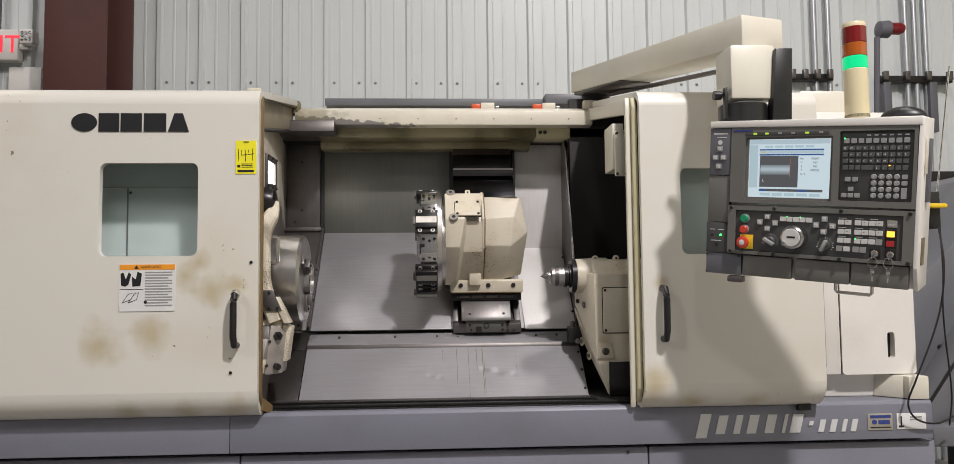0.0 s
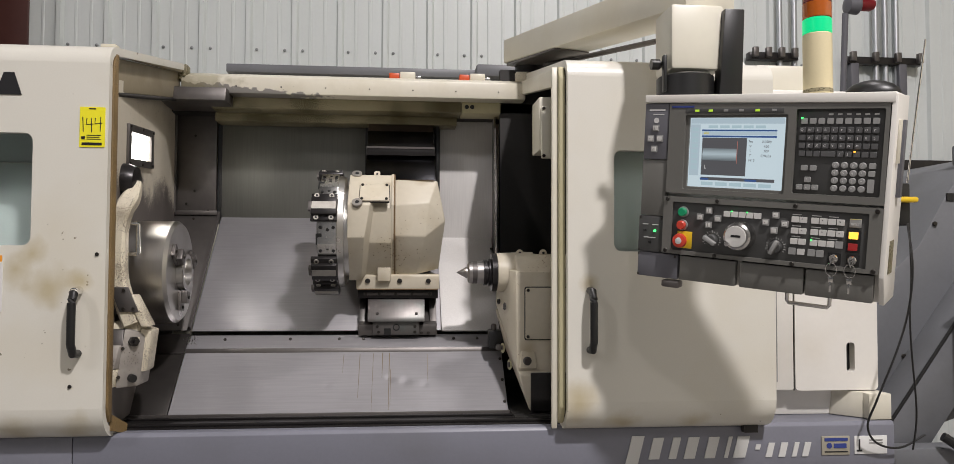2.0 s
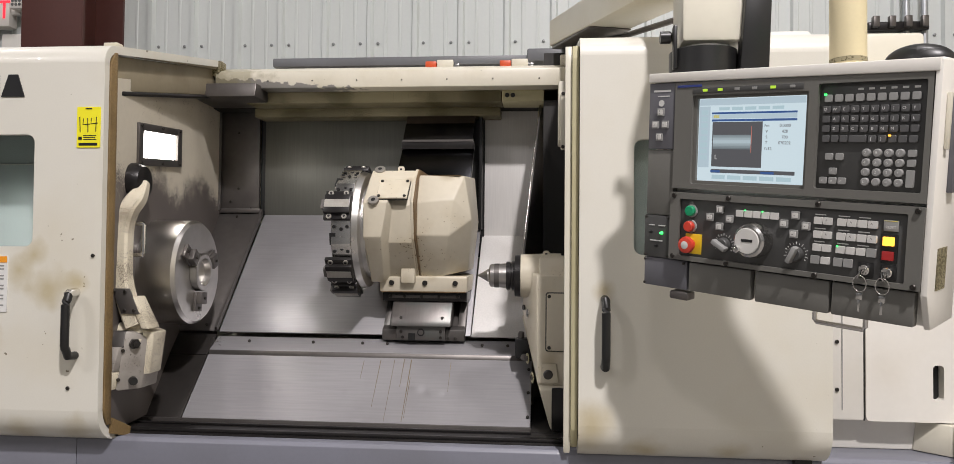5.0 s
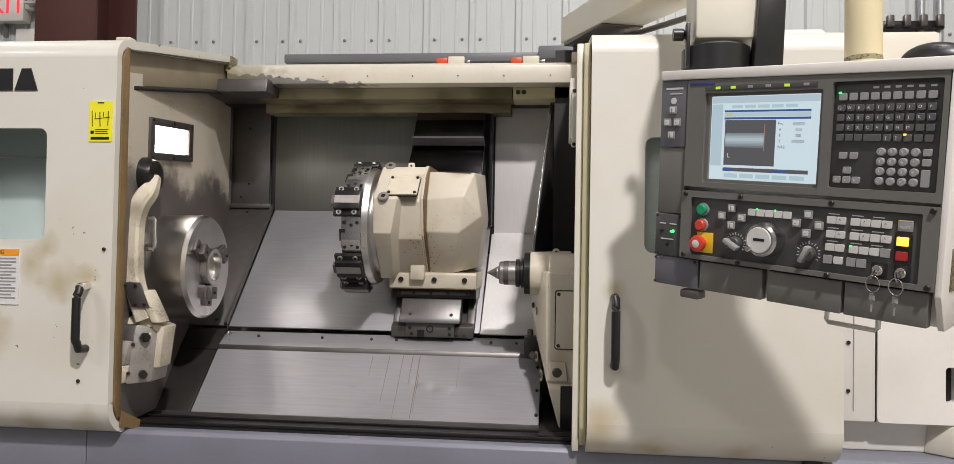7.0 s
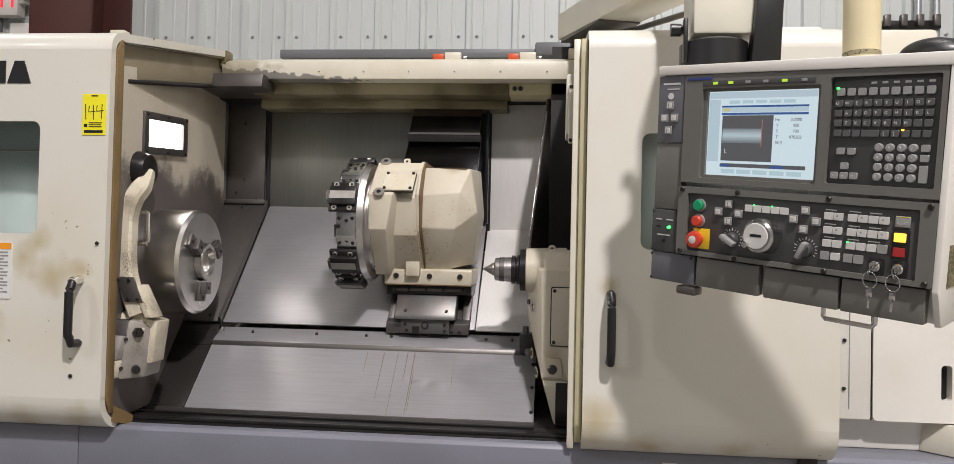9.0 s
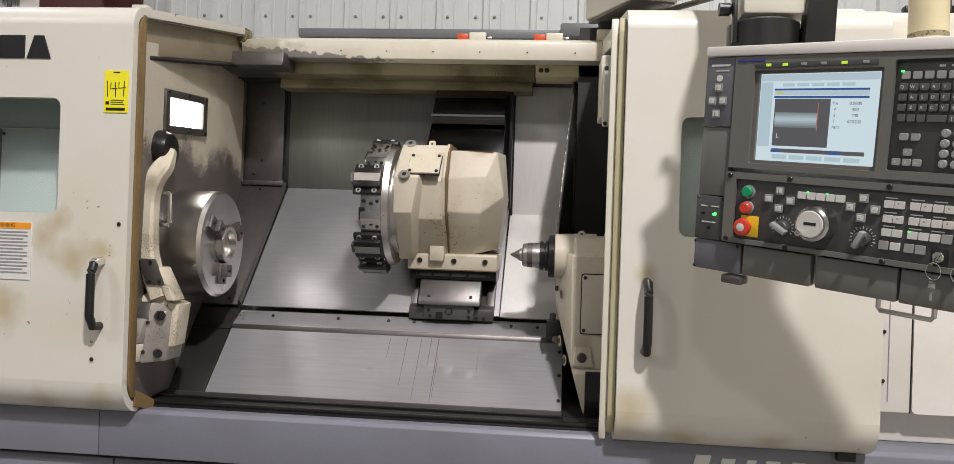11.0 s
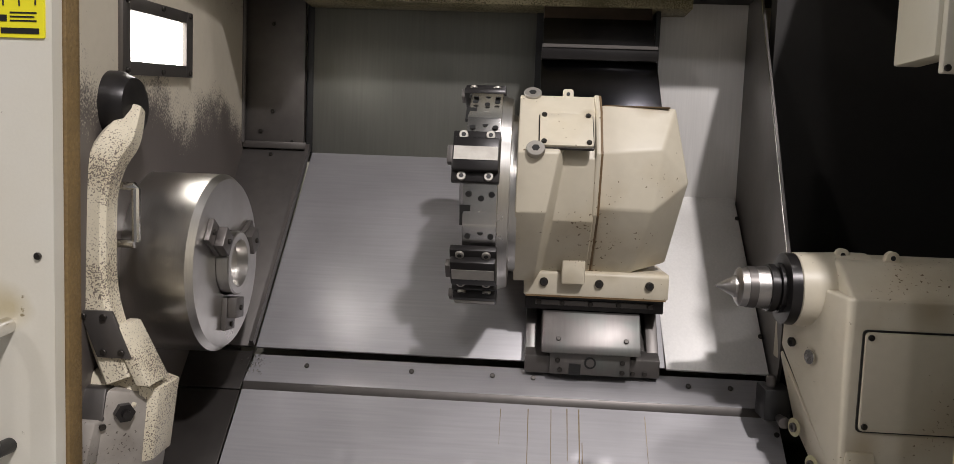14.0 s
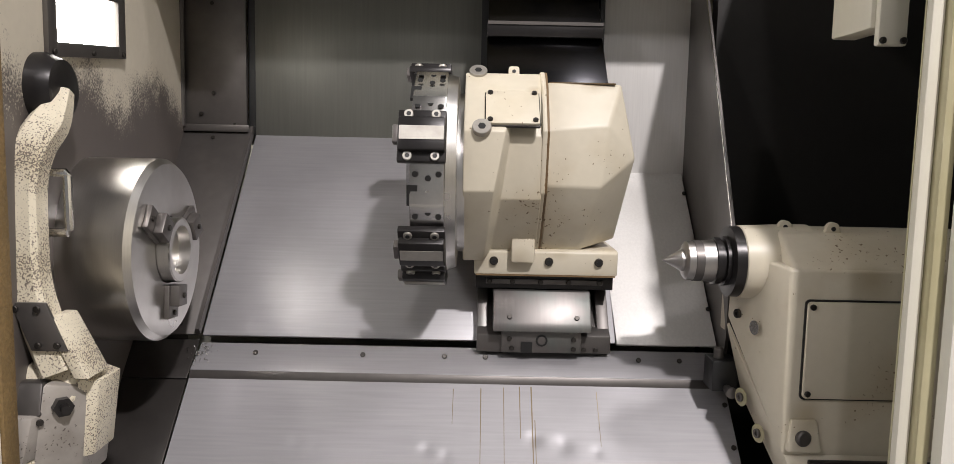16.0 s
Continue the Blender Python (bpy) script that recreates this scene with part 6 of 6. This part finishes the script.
for u, w, c in ((0.0985, 0.136, "drawer"), (0.2445, 0.140, "drawer"), (0.385, 0.136, "drawer")):
    part("drawer_front", pbox(u - w / 2 + 0.001, u + w / 2 - 0.001, -0.190, -0.1315, 0.002, 0.02, 0.0025), PANEL_GREY, pan, "plain grey hinged flap")
part("column_plate", pbox(-0.073, -0.0125, 0.0945, 0.2275, 0.0, 0.02, 0.0015), COLUMN_GREY, pan)
part("column_plate", pbox(-0.075, -0.0125, -0.041, 0.0925, 0.003, 0.02, 0.0015), PANEL_GREY, pan)
part("column_plate", pbox(-0.077, -0.0135, -0.130, -0.043, 0.001, 0.02, 0.0015), PANEL_DARK, pan)
part("column_plate", pbox(-0.077, 0.026, -0.191, -0.1315, 0.004, 0.02, 0.0015), COLUMN_GREY, pan)
for u, v in ((-0.073, -0.047), (-0.018, -0.047), (-0.073, -0.126), (-0.018, -0.126), (-0.073, -0.136), (-0.073, -0.186), (0.020, -0.136)):
    o = shared("screw", BOLT, pan, u, 0.001, v, 90)
    o.scale = (0.6, 0.6, 0.6)
K_AX = key_mesh("push_key", 0.0155, 0.0155, KEY_MID, 0.001, 0.004)
K_AXF = key_mesh("push_key", 0.0105, 0.0105, KEY_LIGHT, 0.001, 0.006)
for u, v, c in ((-0.043, 0.169, "|"), (-0.055, 0.144, "-"), (-0.032, 0.144, "-"), (-0.045, 0.119, "|")):
    k = keys(K_AX, u, v, d=0.0)
    k2 = keys(K_AXF, u, v, c, d=0.0, size=0.010, mat=INK)
part("target_mark", turned([(-0.0012, 0.0065), (0.0, 0.0065)], (-0.043, 0, 0.187), "y", 16), PRINT, pan)
part("print_bar", pbox(-0.062, -0.022, 0.2095, 0.2135, -0.0008, 0.001, 0), PRINT, pan)
part("print_bar", pbox(-0.052, -0.024, 0.2000, 0.2020, -0.0008, 0.001, 0), PRINT, pan)
for u, v, mt in ((-0.060, -0.078, BLACK), (-0.034, -0.078, LED_GREEN), (-0.046, -0.106, BLACK)):
    part("toggle", turned([(-0.006, 0.0022), (0.002, 0.0035)], (u, 0, v), "y", 12), mt, pan)
for u0, u1, v in ((-0.066, -0.052, -0.064), (-0.042, -0.026, -0.064), (-0.062, -0.032, -0.096)):
    part("print_bar", pbox(u0, u1, v, v + 0.002, -0.0004, 0.002, 0), PRINT, pan)


def button(u, v, r, h, mat, ring=KEY_MID, name="push_button"):
    b = part(name, turned([(-h, r * 0.82), (-h * 0.85, r), (-h * 0.3, r), (0, r * 0.9)], (u, 0, v), "y", 28), mat, pan)
    part("ring", turned([(-0.004, r * 1.18), (0.0, r * 1.25)], (u, 0, v), "y", 28), ring, b)
    return b


button(0.036, -0.027, 0.0105, 0.012, GREEN_PLASTIC)
button(0.035, -0.058, 0.0105, 0.014, RED_PLASTIC)
part("stop_plate", pbox(0.024, 0.060, -0.113, -0.073, -0.002, 0.001, 0.0005), YELLOW_PLASTIC, pan, "yellow square plate")
es = part("stop_button", turned([(-0.026, 0.009), (-0.024, 0.0155), (-0.017, 0.017), (-0.014, 0.0155), (-0.010, 0.010), (0, 0.010)], (0.037, 0, -0.094), "y", 36), RED_PLASTIC, pan, "red mushroom stop button")
part("arrow_ring", turned([(-0.0265, 0.007), (-0.0255, 0.009)], (0.037, 0, -0.094), "y", 24), PRINT, es)
for u, v in ((0.108, -0.088), (0.252, -0.090)):
    d = part("rotary_dial", turned([(-0.012, 0.011), (-0.010, 0.013), (0, 0.014)], (u, 0, v), "y", 28), PANEL_DARK, pan, "rotary switch with a bar grip")
    grip = pbox(-0.0045, 0.0045, -0.016, 0.016, -0.024, -0.008, 0.002)
    bmesh.ops.transform(grip, matrix=Matrix.Translation((u, 0, v)) @ Matrix.Rotation(radians(-60 if u < 0.2 else 25), 4, "Y"), verts=grip.verts)
    part("grip", grip, KEY_MID, d)
    for k in range(15):
        a = radians(-30 + 240 * k / 14)
        tick = pbox(-0.0006, 0.0006, 0.0175, 0.0225 if k % 2 else 0.0205, -0.0006, 0.0006, 0)
        bmesh.ops.transform(tick, matrix=Matrix.Translation((u, 0, v)) @ Matrix.Rotation(a - radians(90), 4, "Y"), verts=tick.verts)
        part("tick", tick, PRINT, d)
hw = part("hand_wheel", turned([(-0.030, 0.010), (-0.031, 0.026), (-0.027, 0.0305), (-0.010, 0.0325), (-0.004, 0.034), (0, 0.034)], (0.174, 0, -0.072), "y", 64), STEEL_BRIGHT, pan, "bright knurled hand wheel")
part("face_disc", turned([(-0.0325, 0.023), (-0.030, 0.0245)], (0.172, 0, -0.072), "y", 40), KEY_LIGHT, hw)
part("crank_knob", turned([(-0.042, 0.004), (-0.041, 0.0055), (-0.031, 0.005)], (0.156, 0, -0.089), "y", 16), CHROME, hw)
part("logo_bar", box(0.162, 0.184, -0.0331, -0.0322, -0.0735, -0.0685), INK, hw)
K_S = key_mesh("push_key", 0.0150, 0.0125, KEY_LIGHT, 0.001, 0.005)
K_M = key_mesh("push_key", 0.0150, 0.0145, KEY_MID, 0.001, 0.005)
GREYK = key_mesh("key_cap", 0.0100, 0.0090, KEY_LIGHT, 0.001, 0.0065)
for u, v in ((0.099, -0.020), (0.078, -0.036), (0.120, -0.037), (0.099, -0.053), (0.249, -0.020), (0.228, -0.037), (0.269, -0.038), (0.247, -0.054)):
    keys(K_M, u, v, d=0.0)
    keys(GREYK, u, v, "|" if abs(u - 0.099) < 0.005 else "-", d=0.0, size=0.009, mat=INK)
for k in range(5):
    keys(K_S, 0.141 + 0.0172 * k, -0.0245, d=0.0)
for r, v in enumerate((-0.026, -0.0505, -0.0735)):
    for k, u in enumerate((0.2905, 0.307, 0.331, 0.348, 0.365, 0.382)):
        keys(K_S if not (r == 2 and k == 5) else K_M, u, v, ("^" if k % 2 else "") if r < 2 else "", d=0.0, size=0.008, mat=INK)
        if k % 2 == 0:
            part("print_bar", pbox(u - 0.007, u + 0.012, v + 0.0095, v + 0.0112, -0.0006, 0.0006, 0), PRINT, pan)
for u in (0.288, 0.306, 0.328, 0.345):
    keys(K_M if u != 0.306 else K_S, u, -0.0955, d=0.0)
for u, v in ((0.152, -0.019), (0.187, -0.019), (0.326, -0.069)):
    part("lamp", pbox(u - 0.0012, u + 0.0012, v, v + 0.0024, -0.0062, -0.004, 0), LED_GREEN, pan)
part("reset_key", pbox(0.399, 0.422, -0.0345, -0.0165, -0.004, 0.0, 0.001), KEY_MID, pan)
text("reset_words", "RESET", PRINT, pan, pose(0.4105, -0.0042, -0.028, 90), 0.0062, 0.0001)
part("reset_line", pbox(0.400, 0.421, -0.0178, -0.0172, -0.0045, -0.003, 0), YELLOW, pan)
part("lit_button", pbox(0.400, 0.4175, -0.0585, -0.044, -0.008, 0.0, 0.001), LED_AMBER, pan, "amber lit button")
part("lit_button", pbox(0.400, 0.4175, -0.0825, -0.068, -0.008, 0.0, 0.001), LED_RED, pan, "dark red button")
part("button_frame", pbox(0.3955, 0.4225, -0.088, -0.039, -0.003, 0.0, 0.001), BLACK, pan)
for u, rz in ((0.374, 20), (0.410, -10)):
    lock = part("key_switch", turned([(-0.012, 0.0075), (-0.010, 0.009), (0, 0.0095)], (u, 0, -0.103), "y", 24), CHROME, pan, "chrome key switch")
    part("escutcheon", pbox(u - 0.013, u + 0.013, -0.116, -0.091, -0.002, 0.0, 0.001), BLACK, lock)
    blade = prism([(-0.007, 0.006), (0.007, 0.006), (0.0085, -0.004), (0.004, -0.010), (-0.004, -0.010), (-0.0085, -0.004)], "x", -0.001, 0.001, 0.0003)
    bmesh.ops.transform(blade, matrix=Matrix.Translation((u, -0.022, -0.106)) @ Matrix.Rotation(radians(rz), 4, "Y"), verts=blade.verts)
    part("key_bow", blade, CHROME, lock)
    ringpts = [(u + 0.011 * math.cos(a), -0.024 - 0.002 * math.sin(a), -0.124 + 0.014 * math.sin(a)) for a in np.linspace(0, 2 * math.pi, 22)]
    part("key_ring", tube(ringpts, 0.0008, 6), CHROME, lock)
    part("spare_key", join(pbox(u - 0.005, u + 0.005, -0.152, -0.140, -0.023, -0.0215, 0.0004), pbox(u - 0.002, u + 0.002, -0.172, -0.150, -0.023, -0.0215, 0.0003)), CHROME, lock)
part("lower_bracket", box(-0.012, 0.032, 0.0, 0.03, -0.212, -0.195, 0.004), STEEL_DARK, pan, "bent metal clip")
hb = [(0.270, 0.05, -0.19), (0.270, 0.05, -0.214), (0.274, 0.05, -0.219), (0.356, 0.05, -0.219), (0.360, 0.05, -0.214), (0.360, 0.05, -0.19)]
part("grab_bar", tube(hb, 0.0045, 10), CHROME, pan, "thin chrome grab bar")
part("side_hinge", box(0.4715, 0.480, 0.05, 0.075, 0.03, 0.19, 0.001), COLUMN_GREY, pan)
part("pen", box(0.4715, 0.478, 0.02, 0.032, 0.10, 0.19, 0.002), CREAM, pan)

# stack light and things on the housing
stk = thing("signal_tower", "cream signal tower with red, amber and lit green lenses", "signal lamp", (1.378, 2.035, 1.55))
P = (1.378, 2.035)
part("pole", turned([(1.545, 0.0295), (1.548, 0.0300), (1.675, 0.0300), (1.677, 0.0285)], (*P, 0), "z", 40), STACK_CREAM, stk, "cream plastic tube", at="world")
part("slotted_base", turned([(1.548, 0.0306), (1.556, 0.0306)], (*P, 0), "z", 40), OLIVE, stk, at="world")
part("green_lens", turned([(1.677, 0.0285), (1.679, 0.0300), (1.708, 0.0300), (1.71, 0.0285)], (*P, 0), "z", 40), STACK_GREEN, stk, "lit green lens", at="world")
part("amber_lens", turned([(1.71, 0.0285), (1.712, 0.0300), (1.743, 0.0300), (1.745, 0.0285)], (*P, 0), "z", 40), LENS_AMBER, stk, "unlit amber lens", at="world")
part("red_lens", turned([(1.745, 0.0285), (1.747, 0.0300), (1.786, 0.0300), (1.788, 0.0285)], (*P, 0), "z", 40), LENS_RED, stk, "unlit red lens", at="world")
part("cap", turned([(1.788, 0.0295), (1.795, 0.0295), (1.80, 0.028)], (*P, 0), "z", 40), STACK_CREAM, stk, at="world")
mouse = thing("computer_mouse", "black rounded mouse lying on the control housing", "mouse", m=PM @ pose(0.41, 0.075, 0.244))
mb = bmesh.new()
bmesh.ops.create_uvsphere(mb, u_segments=28, v_segments=16, radius=1, matrix=Matrix.Diagonal((0.055, 0.034, 0.030, 1)))
bmesh.ops.bisect_plane(mb, geom=mb.verts[:] + mb.edges[:] + mb.faces[:], plane_co=(0, 0, 0), plane_no=(0, 0, -1), clear_outer=True)
bmesh.ops.holes_fill(mb, edges=mb.edges)
part("shell", mb, BLACK, mouse)

# support arm
sup = thing("support_arm", "cream box-section support arm holding the control panel", "support arm", (0.95, 3.3, 1.9))
AE, AF = Vector((0.925, 3.37, 1.982)), Vector((1.245, 2.29, 1.862))
d = (AF - AE).normalized()
s = d.cross(Vector((0, 0, 1))).normalized()
o = s.cross(d)
def bar_end(p, w, h0, h1):
    return [p - s * w / 2 + Vector((0, 0, h0)), p + s * w / 2 + Vector((0, 0, h0)), p + s * w / 2 + Vector((0, 0, h1)), p - s * w / 2 + Vector((0, 0, h1))]
part("boom", hexa([tuple(p) for p in bar_end(AE, 0.13, -0.045, 0.045)] + [tuple(p) for p in bar_end(AF, 0.15, -0.05, 0.045)], 0.006), CREAM, sup, "tapered cream boom", at="world")
part("lower_cover", hexa([tuple(p) for p in bar_end(AE + d * 0.02 + Vector((0, 0, -0.045)), 0.12, -0.012, 0.0)] + [tuple(p) for p in bar_end(AE + d * 0.42 + Vector((0, 0, -0.047)), 0.13, -0.005, 0.0)], 0.001), STEEL_DARK, sup, at="world")
part("pivot", turned([(1.885, 0.06), (1.937, 0.06)], (0.965, 3.33, 0), "z", 32), IRON_BLACK, sup, "black pivot", at="world")
part("pivot_block", box(0.90, 1.02, 3.27, 3.40, 1.85, 1.888, 0.004), CREAM_WORN, sup, at="world")
part("post", box(1.135, 1.268, 2.265, 2.39, 1.655, 1.815, 0.008), CREAM, sup, "cream square post", at="world")
part("bearing", turned([(1.585, 0.07), (1.64, 0.07), (1.645, 0.063)], (1.185, 2.31, 0), "z", 40), BLACK, sup, "black bearing ring", at="world")
part("stay_rod", tube([(1.0, 3.22, 1.90), (1.36, 2.62, 1.86)], 0.009), STEEL_DARK, sup, at="world")
part("knob", turned([(1.095, 0.013), (1.115, 0.013), (1.12, 0.008)], (0, 2.30, 1.672), "x", 20), BLACK, sup, at="world")
part("clip", box(1.118, 1.126, 2.27, 2.29, 1.60, 1.69, 0.002), BLACK, sup, at="world")
part("black_bar", hexa([(1.245, 2.245, 1.575), (1.303, 2.245, 1.575), (1.303, 2.285, 1.575), (1.245, 2.285, 1.575), (1.262, 2.245, 1.80), (1.312, 2.245, 1.80), (1.312, 2.285, 1.80), (1.262, 2.285, 1.80)], 0.003), BLACK, sup, "upright black bar", at="world")

# loose cables beside the control
for pts, r in (([(1.95, 2.58, 1.30), (1.943, 2.55, 1.18), (1.93, 2.55, 1.06), (1.895, 2.55, 0.946), (1.830, 2.55, 0.80), (1.812, 2.57, 0.72), (1.853, 2.59, 0.665), (1.93, 2.60, 0.650), (2.02, 2.62, 0.68)], 0.0032),
               ([(1.955, 2.58, 1.30), (1.945, 2.56, 1.15), (1.932, 2.55, 1.04), (1.942, 2.56, 0.93), (1.966, 2.58, 0.80), (1.98, 2.60, 0.72), (1.975, 2.61, 0.64)], 0.0028)):
    c = thing("loose_cable", "thin dark cable hanging beside the cabinet", "cable", pts[0], group="loose cables")
    part("cord", tube(smooth_path(pts, 10), r, 8), BLACK, c, at="world")
rod = thing("antenna_rod", "thin grey rod standing behind the control panel", "rod", (1.965, 2.60, 1.42))
part("rod", tube([(1.965, 2.60, 1.42), (2.03, 2.60, 1.85)], 0.003), CHROME, rod, at="world")
